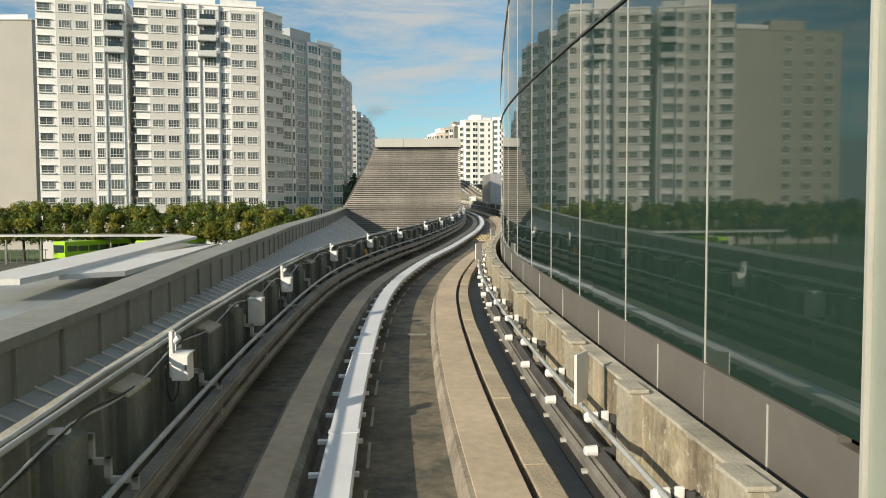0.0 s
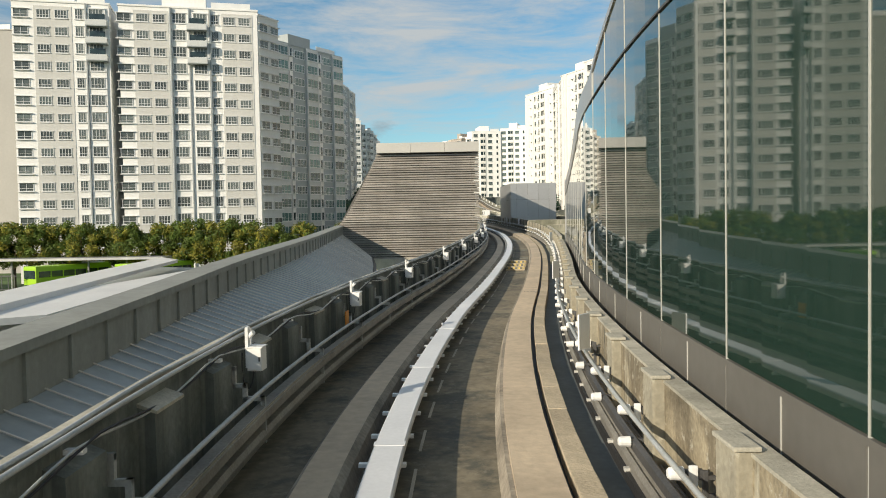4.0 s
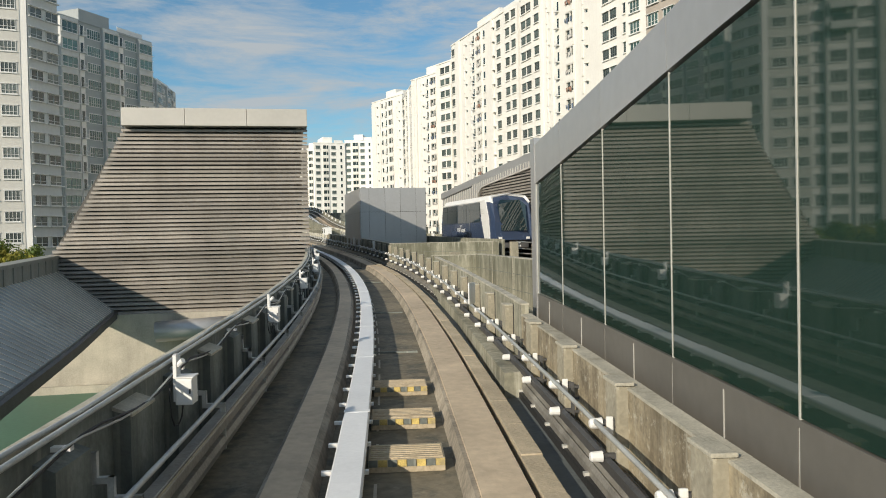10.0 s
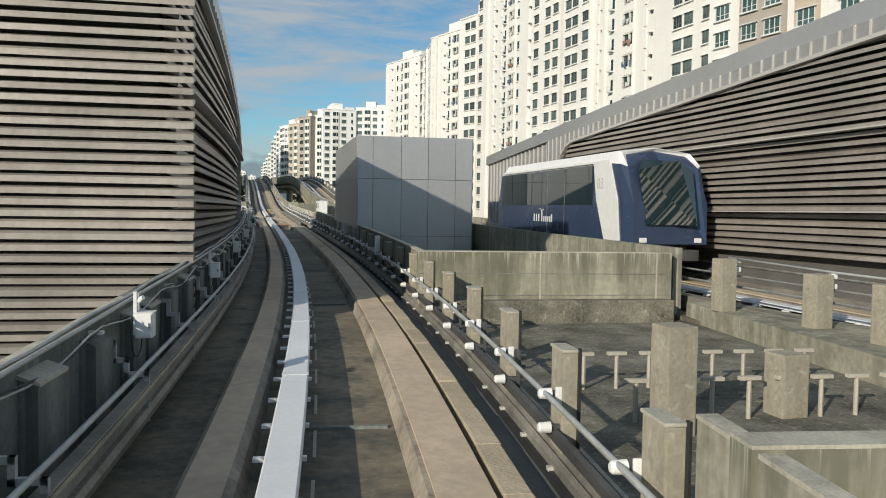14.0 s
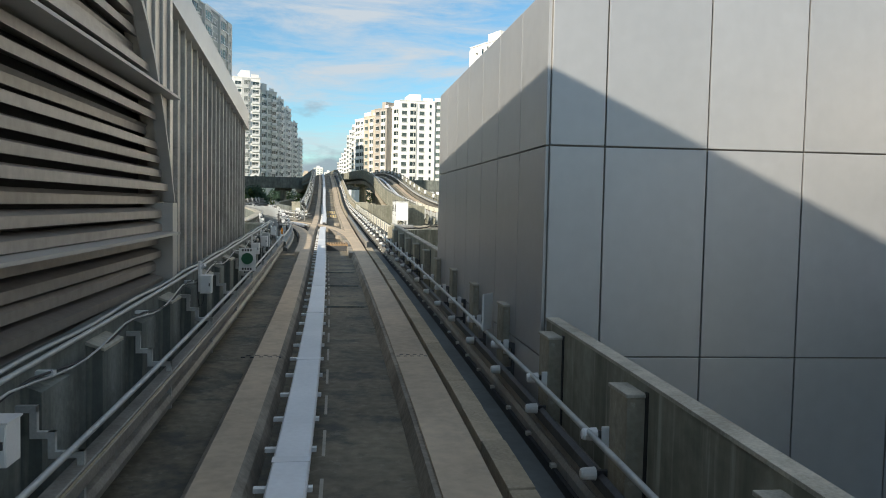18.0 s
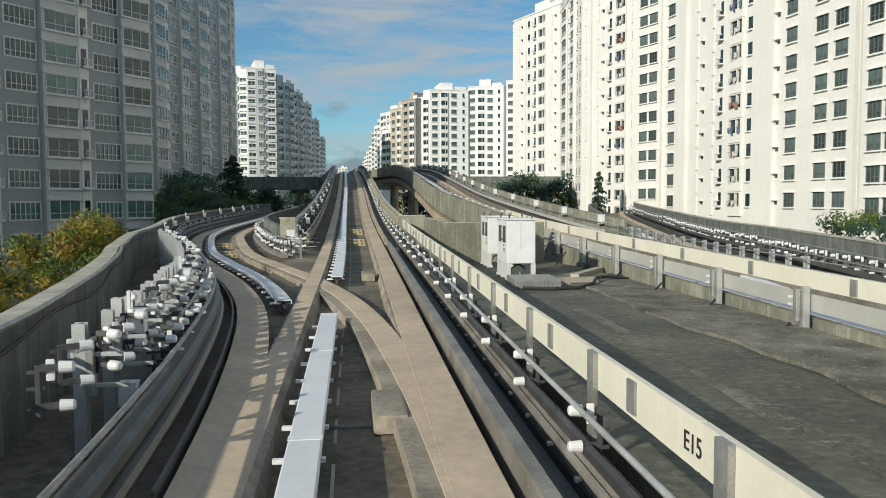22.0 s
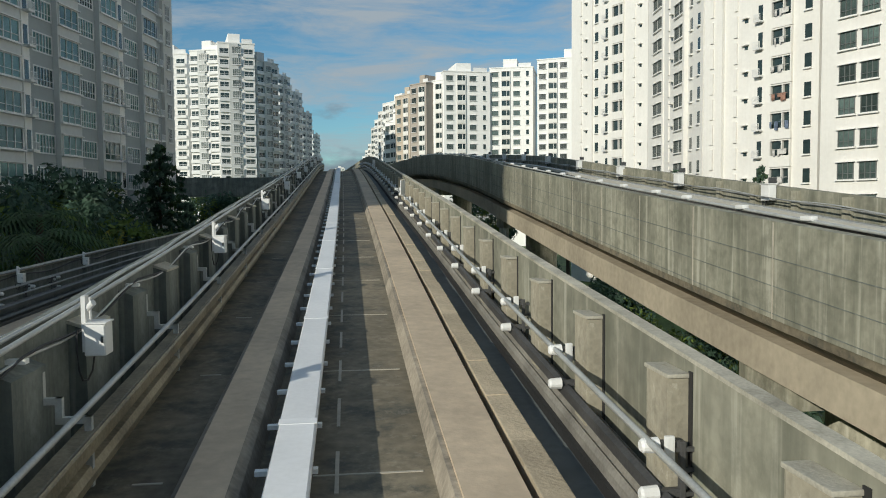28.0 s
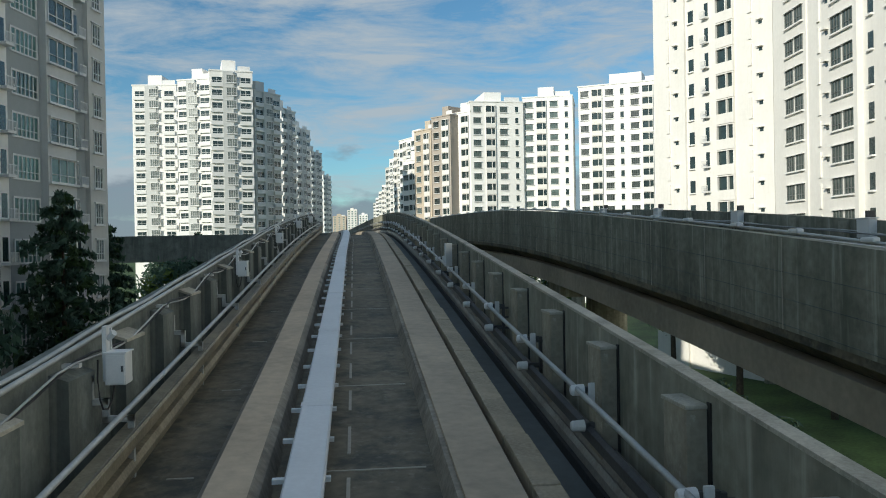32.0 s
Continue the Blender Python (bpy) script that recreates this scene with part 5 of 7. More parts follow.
bmesh.ops.recalc_face_normals(bm, faces=bm.faces[:])
CAP_L = mesh_of("cap", bm, CAP)
bm = obox(-0.02, 0.12, -0.03, 0.03, 0.86, 0.89)
CLIP_L = mesh_of("cable_clip", bm, BOXW)
for a, b in LEFT_RUNS:
    for i, s in enumerate(rng_steps(max(a, -10) + 0.5, min(b, 226), 1.325)):
        pil = local_piece("pilaster", PIL_L, wall_left, MAIN.stand(s, -2.1))
        if i % 2 == 0:
            local_piece("cap", CAP_L, pil, Matrix.Identity(4))
        else:
            local_piece("cable_clip", CLIP_L, pil, Matrix.Identity(4))

# right pilasters
bm = obox(-0.10, 0.03, -0.17, 0.17, -0.15, 0.84, 0.02)
PIL_S = mesh_of("pilaster", bm, PILAST)
bm = obox(-0.115, 0.05, -0.19, 0.19, 0.83, 0.86, 0.012)
CAP_S = mesh_of("cap", bm, CAP)
bm = obox(-0.13, 0.03, -0.17, 0.17, -0.15, 0.87, 0.02)
PIL_R = mesh_of("pilaster", bm, PILAST)
bm = obox(-0.14, 0.0, -0.18, 0.18, 0.86, 0.885, 0.008)
CAP_R = mesh_of("cap", bm, CAP)
# joint beside the pilaster, a black strip painting the shadow in its gap
bm = obox(-0.008, 0.01, -0.215, -0.168, -0.1, 0.9)
JOINT_R = mesh_of("joint", bm, BLACK)
RIGHT_RUNS = [(-15, RIGHT_OPEN0), (RIGHT_OPEN1, S_END)]
for a, b in RIGHT_RUNS:
    for s in rng_steps(MAIN.near(169.26) - 22 * 1.55 if a > 0 else -6.4, min(b, 226), 1.55 if a > 0 else 1.95):
        near_end = s < RIGHT_STEP
        pil = local_piece("pilaster", PIL_S if near_end else PIL_R, wall_right, MAIN.stand(s, 1.95))
        local_piece("cap", CAP_S if near_end else CAP_R, pil, Matrix.Identity(4))
        if not near_end:
            local_piece("joint", JOINT_R, pil, Matrix.Identity(4))

# outer kerb stones beside the right strip
bm = obox(-0.105, 0.105, -0.548, 0.548, -0.19, 0.0, 0.01)
STONE = mesh_of("kerb_stone", bm, KERB)
KERB_RUNS = [(-2, MAIN.near(103)), (MAIN.near(133), 222)]
for a, b in KERB_RUNS:
    for s in rng_steps(a, b, 1.1):
        c, t, r = MAIN.at(s)
        m = MAIN.stand(s, 1.305 + random.uniform(-0.006, 0.006), random.uniform(-0.012, 0.004))
        m = m @ Matrix.Rotation(math.atan2(t.z, math.hypot(t.x, t.y)), 4, "X")
        local_piece("kerb_stone", STONE, guideway, m)
# dark groove plate and the dark channel floor
part("groove", sweep(MAIN, -15, S_END, rect(1.13, 1.2, -0.19, -0.13), 1.5), BLACK, guideway)
# steel guard angle through the junction
part("guard_angle", sweep(MAIN, MAIN.near(104), MAIN.near(131), [(1.24, -0.19), (1.3, -0.19), (1.3, 0.1), (1.36, 0.1), (1.36, 0.16), (1.24, 0.16)], 1.0), RAIL, guideway, "yellowed steel guard angle")

# white cover over the power rail
def cover_run(line, s0, s1, name="power_rail"):
    rail = thing(name, "white covered power rail on steel brackets along the bed", "rail", "power rails")
    part("web", sweep(line, s0, s1, rect(-0.44, -0.37, -0.19, 0.03), 1.0), STEEL_DK, rail)
    s, i = s0, 0
    while s < s1 - 0.2:
        e = min(s1, s + 3.6)
        part("cover", sweep(line, s + 0.004, e - 0.004, [(-0.545, 0.02), (-0.53, 0.02), (-0.53, 0.075), (-0.275, 0.075), (-0.275, 0.02), (-0.26, 0.02), (-0.26, 0.08), (-0.275, 0.095), (-0.53, 0.095), (-0.545, 0.08)], 0.6), WHITE, rail)
        part("joint_strap", sweep(line, e - 0.06, e + 0.06, rect(-0.548, -0.257, 0.094, 0.099), 1.0), WHITE, rail)
        s = e
    bm = obox(-0.65, -0.225, -0.03, 0.03, -0.02, 0.016, 0.004)
    me = mesh_of("bracket", bm, BOXW)
    for s in rng_steps(s0 + 0.3, s1, 0.875):
        local_piece("bracket", me, rail, line.stand(s))
    return rail


cover_run(MAIN, -6, MAIN.near(115.4))
cover_run(MAIN, MAIN.near(121.0), 250)
cover_run(BRANCH, BRANCH.near(117.2), BRANCH.near(196))

def chainbox(pts, h, w):
    """A flat bar bent through these points (to the right, up)."""
    bm = bmesh.new()
    for k, (a, b) in enumerate(zip(pts, pts[1:])):
        box(bm, min(a[0], b[0]) - h, max(a[0], b[0]) + h, -w, w, min(a[1], b[1]) - h, max(a[1], b[1]) + h)
    return bm


# conductor rails, pipes and cables on both sides
left_runs = [(-14, MAIN.near(101)), (MAIN.near(131.5), 250)]
for a, b in left_runs:
    cr_ = thing("conductor_rail", "dull brown twin conductor rail with a grey pipe above it", "rail", "conductor rails")
    part("lower_channel", sweep(MAIN, a, b, [(-1.82, 0.0), (-1.68, 0.0), (-1.665, 0.07), (-1.69, 0.12), (-1.75, 0.14), (-1.82, 0.11)], 1.0), RAIL if a < 0 else RAIL_BR, cr_)
    part("upper_channel", sweep(MAIN, a, b, [(-1.77, 0.24), (-1.64, 0.24), (-1.64, 0.32), (-1.67, 0.35), (-1.77, 0.35)], 1.0), RAIL if a < 0 else RAIL_BR, cr_)
    part("pipe", sweep(MAIN, a, b, ring(-1.71, 0.50, 0.022), 0.8), GALV, cr_, "grey pipe", smooth=True)
    part("thin_cable", sweep(MAIN, a, b, ring(-1.63, 0.36, 0.011, 5), 0.8), RAIL_BR, cr_, "thin pale cable")
    bm = chainbox(((-2.1, 0.72), (-1.99, 0.72), (-1.99, 0.55), (-1.88, 0.55), (-1.88, 0.42), (-1.70, 0.42), (-1.70, 0.0)), 0.022, 0.022)
    me = mesh_of("clamp", bm, GALV)
    for s in rng_steps(a + 0.9, b, 2.65):
        local_piece("clamp", me, cr_, MAIN.stand(s))
    hr = thing("cable_rail", "grey tube with clipped black cables along the parapet", "pipe", "parapet cables")
    part("tube", sweep(MAIN, a, b, ring(-2.06, 0.975, 0.02), 0.8), GALV, hr, smooth=True)
    part("tube", sweep(MAIN, a, b, lambda s: ring(-2.12, 0.995 + 0.012 * math.sin(s * 2.3), 0.017), 0.5), GALV, hr, smooth=True)
    def sag(s, ph):
        return [(u, z - 0.10 * abs(math.sin(s * 1.185 + ph)) ** 1.5) for u, z in ring(-1.99 + 0.02 * math.sin(s * 0.7 + ph), 0.92, 0.009, 6)]
    part("cable", sweep(MAIN, a, b, lambda s: sag(s, 0.0), 0.35), CABLE, hr, "black cable", smooth=True)
    part("cable", sweep(MAIN, a, b, lambda s: sag(s, 0.35), 0.35), GALV, hr, "grey cable", smooth=True)

rr_ = thing("conductor_rail", "stepped dark conductor rail with bright tube along the wall", "rail", "conductor rails")
part("lower_channel", sweep(MAIN, -14, 250, [(1.76, -0.2), (1.94, -0.2), (1.94, 0.10), (1.91, 0.13), (1.88, 0.09), (1.86, 0.05), (1.835, 0.07), (1.81, 0.0), (1.785, 0.02), (1.76, -0.03)], 1.0), RAIL, rr_)
part("black_slot", sweep(MAIN, -14, 250, rect(1.722, 1.758, -0.2, -0.1), 1.0), BLACK, rr_, "black strip along the channel edge")
part("rail_bar", sweep(MAIN, -14, 250, [(1.75, 0.14), (1.82, 0.14), (1.82, 0.21), (1.79, 0.24), (1.75, 0.22)], 1.0), STEEL_DK, rr_)
part("bright_tube", sweep(MAIN, -14, 250, ring(1.68, 0.535, 0.021), 0.8), GALV, rr_, "dull steel tube", smooth=True)
part("second_tube", sweep(MAIN, -14, 250, ring(1.725, 0.485, 0.021), 0.8), GALV, rr_, "dull steel tube", smooth=True)
part("inner_tube", sweep(MAIN, -14, 250, ring(1.85, 0.13, 0.018), 0.8), RAIL_BR, rr_, "tan brown tube", smooth=True)
CLIP_R = mesh_of("edge_clip", obox(-0.02, 0.03, -0.035, 0.035, -0.11, -0.075, 0.006), ALU)
for s in rng_steps(-2, 120, 0.87):
    local_piece("edge_clip", CLIP_R, rr_, MAIN.stand(s, 1.735))


def insulator(base):
    """Two white insulator caps on the tubes, a white plate and a black wall bracket."""
    ob = thing("insulator_bracket", "white twin insulator caps with plate on a black wall bracket", "insulator", "insulators", at=base)
    for z in (0.50, 0.22):
        bm = bmesh.new()
        tube(bm, (0.03, -0.06, z), (0.12, -0.06, z), 0.042, 12, 0.048)
        tube(bm, (0.015, -0.06, z), (0.03, -0.06, z), 0.03, 12, 0.042)
        part("insulator", bm, BOXW, ob)
    part("plate", obox(0.15, 0.21, -0.10, -0.07, 0.40, 0.56, 0.014), BOXW, ob)
    bm = obox(0.245, 0.28, -0.09, -0.05, 0.14, 0.52, 0.006)
    for z in (0.20, 0.48):
        box(bm, 0.095, 0.25, -0.08, -0.04, z, z + 0.045)
    for z in (0.2, 0.34, 0.46):
        box(bm, 0.22, 0.335, -0.085, -0.06, z, z + 0.025)
    part("bracket", bm, STEEL_DK, ob)
    return ob


INS = insulator(MAIN.stand(2.1, 1.62))
for s in rng_steps(3.75, RIGHT_OPEN0, 1.65) + rng_steps(RIGHT_OPEN0 + 1, 228, 2.05):
    copy_thing(INS, MAIN.stand(s, 1.62, random.uniform(-0.02, 0.02)))

# white plates on the right wall
bm = obox(-0.012, 0.012, -0.13, 0.13, 0.0, 0.42, 0.01)
PLATE = mesh_of("wall_plate", bm, BOXW)
for y in (3.9, 17.7, 27.6, 46.9, 74.0, 83.0, 150.0, 174.3, 196):
    s = MAIN.near(y)
    o = new("wall_plate", PLATE)
    o.matrix_basis = MAIN.stand(s, 1.66, 0.58) @ Matrix.Rotation(radians(-35), 4, "Z")
    tagged(o, "plain white plate fixed beside the wall pilaster", "plate", "wall plates")

# junction boxes on the left parapet
def junction_box(base):
    ob = thing("junction_box", "white enamel junction box with antenna on the parapet", "junction box", "junction boxes", at=base)
    part("case", obox(-0.30, 0.0, -0.19, 0.19, -0.42, 0.0, 0.02), BOXW, ob)
    door = part("door", obox(-0.285, -0.015, -0.205, -0.19, -0.4, -0.02, 0.006), BOXW, ob)
    part("lock", obox(-0.06, -0.03, -0.22, -0.205, -0.24, -0.16), STEEL_DK, door)
    part("lid", obox(-0.32, 0.02, -0.21, 0.21, 0.0, 0.02, 0.006), BOXW, ob)
    part("back_plate", obox(-0.36, -0.30, -0.08, 0.08, -0.38, 0.36), BOXW, ob)
    bm = bmesh.new()
    box(bm, -0.34, -0.28, -0.16, -0.12, -0.05, 0.36)
    part("post", bm, BOXW, ob)
    bm = bmesh.new()
    box(bm, -0.34, -0.29, 0.14, 0.18, 0.0, 0.32)
    part("post", bm, BOXW, ob)
    bm = bmesh.new()
    tube(bm, (-0.26, -0.10, 0.2), (-0.16, -0.16, 0.28), 0.045, 10)
    part("antenna", bm, BOXW, ob)
    pts = [(-0.2, -0.05, -0.42), (-0.22, -0.1, -0.62), (-0.25, -0.22, -0.72), (-0.28, -0.36, -0.70), (-0.3, -0.44, -0.55), (-0.32, -0.46, -0.3), (-0.33, -0.4, -0.05)]
    part("cable_loop", chain(pts, 0.014), CABLE, ob, "black cable loop")
    for c in ob.children_recursive:
        c.data.transform(Matrix.Diagonal((0.5, 0.48, 0.56, 1)))
    return ob


BOX_Y = [4.5, 10.5, 16.2, 21.6, 27.0, 33.1, 38.8, 44.2, 50.2, 55.7, 61.2, 66.8, 72.5, 78.5, 85.2, 91.9, 94.2, 98.4, 134.3, 140.4, 146.0, 151.5, 156.9, 162.2, 168.6, 175.6, 181.8, 188, 194.5, 201, 207.5, 214, 221]
JB = junction_box(MAIN.stand(MAIN.near(BOX_Y[0]), -1.74, 0.93))
for y in BOX_Y[1:]:
    copy_thing(JB, MAIN.stand(MAIN.near(y), -1.74 + random.uniform(-0.03, 0.03), 0.91 + random.uniform(-0.02, 0.02)))
# a lone grey box and small orange tag plates
for y in (8.4, 96.0):
    g = thing("relay_box", "grey weathered relay box under the parapet cable", "relay box", "relay boxes", at=MAIN.stand(MAIN.near(y), -1.78, 0.86))
    part("case", obox(-0.2, 0.0, -0.11, 0.11, -0.36, 0.0, 0.015), WALL_G, g)
    part("lid", obox(-0.205, 0.005, -0.115, 0.115, 0.0, 0.025, 0.01), WALL_G, g)
for y in (20.9,):
    tg = solo("tag_plate", obox(-0.01, 0.01, -0.1, 0.1, 0.42, 0.66), ORANGE, "small orange numbered tag plate on the pilaster", "sign")
    tg.matrix_basis = MAIN.stand(MAIN.near(y), -1.84)

# round signal disc on a plate before the junction
sg = thing("track_sign", "round green disc sign on a white plate", "sign", at=MAIN.stand(MAIN.near(89.6), -1.75, 0.95))
part("plate", obox(-0.16, 0.16, -0.012, 0.0, -0.42, 0.02, 0.005), BOXW, sg)
bm = bmesh.new()
tube(bm, (0, -0.05, -0.18), (0, -0.012, -0.18), 0.11, 20)
part("disc", bm, mat("green disc", (0.03, 0.12, 0.06), 0.4), sg, "dark green disc")
for i in range(4):
    part("letter_bar", obox(-0.1 + i * 0.05, -0.07 + i * 0.05, -0.016, -0.012, -0.04, 0.0), BLACK, sg)
    part("letter_bar", obox(-0.1 + i * 0.05, -0.07 + i * 0.05, -0.016, -0.012, -0.40, -0.36), BLACK, sg)

# bed furniture: hazard ramps, joints, dashes
def hazard_ramp(s, u0, u1, w=0.42, line=MAIN):
    r = thing("hazard_ramp", "chequered step with a worn yellow and black edge", "step", "hazard ramps", at=line.stand(s, 0, -0.2))
    part("step", obox(u0, u1, 0.0, w, 0.0, 0.13, 0.01), KERB, r)
    for i in range(7):
        part("rib", obox(u0 + 0.02, u1 - 0.02, 0.03 + i * (w - 0.06) / 7, 0.03 + (i + 0.45) * (w - 0.06) / 7, 0.13, 0.142), KERB, r)
    n = 8
    for i in range(n):
        x = u0 + (u1 - u0) * i / n
        part("stripe", obox(x + 0.004, x + (u1 - u0) / n - 0.004, -0.012, 0.0, 0.06, 0.125), YEL if i % 2 else CONC_DK, r)
    return r


for y in (39.3, 40.85, 42.6):
    hazard_ramp(MAIN.near(y), -0.25, 0.50, 0.55)
for y in (133.6, 135.0, 139.2, 140.6):
    hazard_ramp(MAIN.near(y), -0.25, 0.50, 0.5)
for s in rng_steps(MAIN.near(146), 224, 2.65):
    part("bed_joint", sweep(MAIN, s, s + 0.02, rect(-0.28, 0.53, -0.2, -0.193), 1.0), CONC_PALE, guideway)
    part("bed_joint", sweep(MAIN, s, s + 0.02, rect(-1.55, -1.34, -0.2, -0.193), 1.0), CONC_PALE, guideway)
    part("bed_joint", sweep(MAIN, s, s + 0.02, rect(1.44, 1.56, -0.2, -0.193), 1.0), CONC_PALE, guideway)
for s in rng_steps(2, 224, 1.3):
    part("bed_dash", sweep(MAIN, s, s + 0.75, rect(-0.19 if s < 120 else -0.12, -0.16 if s < 120 else -0.09, -0.2, -0.192), 1.0), CONC_PALE, guideway)
for y in (11.2, 46.1, 52.0, 61, 69.5, 76.5, 89.7, 93.0, 95.9, 110):
    s = MAIN.near(y)
    part("bed_step", sweep(MAIN, s, s + 0.05, rect(-0.25, 0.53, -0.2, -0.17), 1.0), CONC_DK, guideway)
# finger joints in the running strips
for y in (84.3, 30.0):
    s = MAIN.near(y)
    for u0, u1 in ((-1.27, -0.77), (0.72, 1.12)):
        for i in range(9):
            uu = u0 + (u1 - u0) * i / 9
            part("finger_joint", sweep(MAIN, s + (0.05 if i % 2 else -0.05), s + (0.05 if i % 2 else -0.05) + 0.025, rect(uu, uu + (u1 - u0) / 9, -0.01, 0.004), 1.0), STEEL_DK, guideway)
# rusty cover box at the junction
jb = thing("bed_box", "rusty corrugated cover box on the bed at the junction", "box", at=MAIN.stand(MAIN.near(103.4), 0.12, -0.2))
part("frame", obox(-0.36, 0.4, 0.0, 0.75, 0.0, 0.2, 0.01), STEEL_DK, jb)
for i in range(9):
    bm = bmesh.new()
    tube(bm, (-0.36 + i * 0.095, 0.0, 0.22), (-0.36 + i * 0.095, 0.75, 0.25), 0.05, 6)
    part("rib", bm, RUST, jb)

# ---- roof deck, troughs, huts, beams and train on the right ----
slab("roof_deck", [(4.45, 100.1), (6.9, 102.65), (8.55, 101.0), (10.0, 101.0), (9.2, 116), (7.6, 129), (3.2, 136), (2.5, 136), (3.15, 126.5), (3.6, 118.6), (4.1, 110.7)], 2.36, 0.5, ROOFDECK, "dark wet flat roof deck between the tracks", "roof")


def trough_wall(a, b, ztop, zbot=-3.0, th=0.22, m=None, joints=True):
    a, b = Vector((*a, 0)), Vector((*b, 0))
    d = (b - a).normalized()
    n = Vector((-d.y, d.x, 0)) * th / 2
    bm = bmesh.new()
    pts = [a - n, b - n, b + n, a + n]
    lo = [bm.verts.new((p.x, p.y, zbot)) for p in pts]
    hi = [bm.verts.new((p.x, p.y, ztop)) for p in pts]
    for j in range(4):
        bm.faces.new((lo[j], lo[(j + 1) % 4], hi[(j + 1) % 4], hi[j]))
    bm.faces.new(hi); bm.faces.new(lo[::-1])
    bmesh.ops.recalc_face_normals(bm, faces=bm.faces[:])
    ob = solo("trough_wall", bm, m or CONC_R, "stained board-marked concrete trough wall", "wall", kind="structure")
    ln = (b - a).length
    mm = Matrix.Identity(4)
    mm.col[0][:3], mm.col[1][:3], mm.col[3][:3] = d, Vector((-d.y, d.x, 0)), a
    c = part("coping", obox(0, ln, -th / 2 - 0.004, th / 2 + 0.004, ztop, ztop + 0.02), CAP, ob, "pale lichened coping")
    c.matrix_basis = mm
    if joints:
        for sgn in (-1, 1):
            for k in range(1, 5):
                z = ztop - 0.42 * k
                if z > zbot:
                    o = part("board_mark", obox(0.02, ln - 0.02, sgn * th / 2 - 0.006, sgn * th / 2 + 0.006, z, z + 0.012), CONC_DK, ob)
                    o.matrix_basis = mm
            for k in range(1, int(ln / 2.4) + 1):
                if k * 2.4 < ln - 0.2:
                    o = part("pour_joint", obox(k * 2.4, k * 2.4 + 0.03, sgn * th / 2 - 0.008, sgn * th / 2 + 0.008, zbot, ztop), CONC_PALE, ob)
                    o.matrix_basis = mm
    return ob


# walls that close the deck before the second guideway
trough_wall((2.35, 134.75), (3.4, 134.0), 3.87, joints=False)
trough_wall((3.4, 134.0), (3.78, 128.95), 3.78, joints=False)
trough_wall((3.78, 128.95), (7.3, 129.3), 3.7, joints=False)
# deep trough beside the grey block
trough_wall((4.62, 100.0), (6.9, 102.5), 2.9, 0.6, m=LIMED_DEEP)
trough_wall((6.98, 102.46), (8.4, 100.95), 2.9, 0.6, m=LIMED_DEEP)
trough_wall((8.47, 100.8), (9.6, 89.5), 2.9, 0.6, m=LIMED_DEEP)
slab("trough_floor", [(5.0, 88.5), (9.5, 89.5), (8.35, 100.8), (6.9, 102.35), (4.65, 99.9)], 1.25, 0.6, ROOFDECK, "dark wet trough floor", "floor")
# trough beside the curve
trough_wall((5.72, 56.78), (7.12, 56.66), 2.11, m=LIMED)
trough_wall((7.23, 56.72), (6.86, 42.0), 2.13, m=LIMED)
bm = bmesh.new()
vs = [bm.verts.new(v) for v in ((4.0, 42.0, 0.9), (6.75, 42.0, 0.9), (6.86, 49.0, 0.93), (7.12, 56.6, 1.27), (5.6, 56.6, 1.27), (4.9, 49.0, 0.93))]
q = [bm.verts.new((v.co.x, v.co.y, -0.9)) for v in vs]
bm.faces.new(vs); bm.faces.new(q[::-1])
for k in range(6):
    bm.faces.new((vs[k], q[k], q[(k + 1) % 6], vs[(k + 1) % 6]))
bmesh.ops.recalc_face_normals(bm, faces=bm.faces[:])
solo("trough_floor", bm, CONC, "pale concrete trough floor sloping up to the cross wall", "floor", kind="structure")
slab("ledge_floor", [(7.4, 36), (15.5, 36), (11.9, 68), (5.95, 68), (5.95, 56.95), (7.4, 56.8)], 1.08, 0.6, MOSS, "stained concrete ledge floor between the tracks", "floor")
slab("ledge_step", [(9.6, 40), (15.8, 40), (13.2, 60), (12.2, 68), (11.3, 68), (10.75, 61), (10.2, 57)], 1.45, 0.5, CONC, "raised concrete ledge beside the other track", "ledge")
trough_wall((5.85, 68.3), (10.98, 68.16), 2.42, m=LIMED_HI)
solo("wall_foot", obox(5.9, 10.9, 67.72, 68.04, 1.0, 1.52, 0.03), MOSS, "rough gritty footing below the cross wall", "footing", kind="structure")
slab("trough_floor", [(6.0, 68.5), (10.4, 68.5), (10.1, 81), (5.7, 81)], -0.8, 0.3, CONC_DK, "dark concrete trough floor", "floor")

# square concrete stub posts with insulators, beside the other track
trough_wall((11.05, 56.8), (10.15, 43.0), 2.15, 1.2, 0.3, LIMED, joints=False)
for x, y, z, h in ((11.32, 66.65, 1.44, 0.97), (11.7, 64.5, 1.44, 0.86), (11.65, 62.9, 1.44, 0.84), (12.0, 61.95, 1.44, 0.81), (12.2, 60.8, 1.44, 0.77), (12.75, 60.1, 1.44, 0.74), (10.55, 60.3, 1.07, 1.2), (10.72, 57.95, 1.44, 0.8), (7.2, 60.4, 1.07, 1.07), (8.75, 60.9, 1.07, 0.68)):
    st = thing("stub_post", "square stained concrete stub post", "post", "stub posts", at=pose(x, y, z, 0, 0, 5))
    part("shaft", obox(-0.16, 0.16, -0.16, 0.16, 0, h, 0.02), PILAST, st)
    if x > 11.2:
        part("bracket", obox(0.16, 0.20, -0.05, 0.05, h - 0.42, h, 0.006), GALV, st)
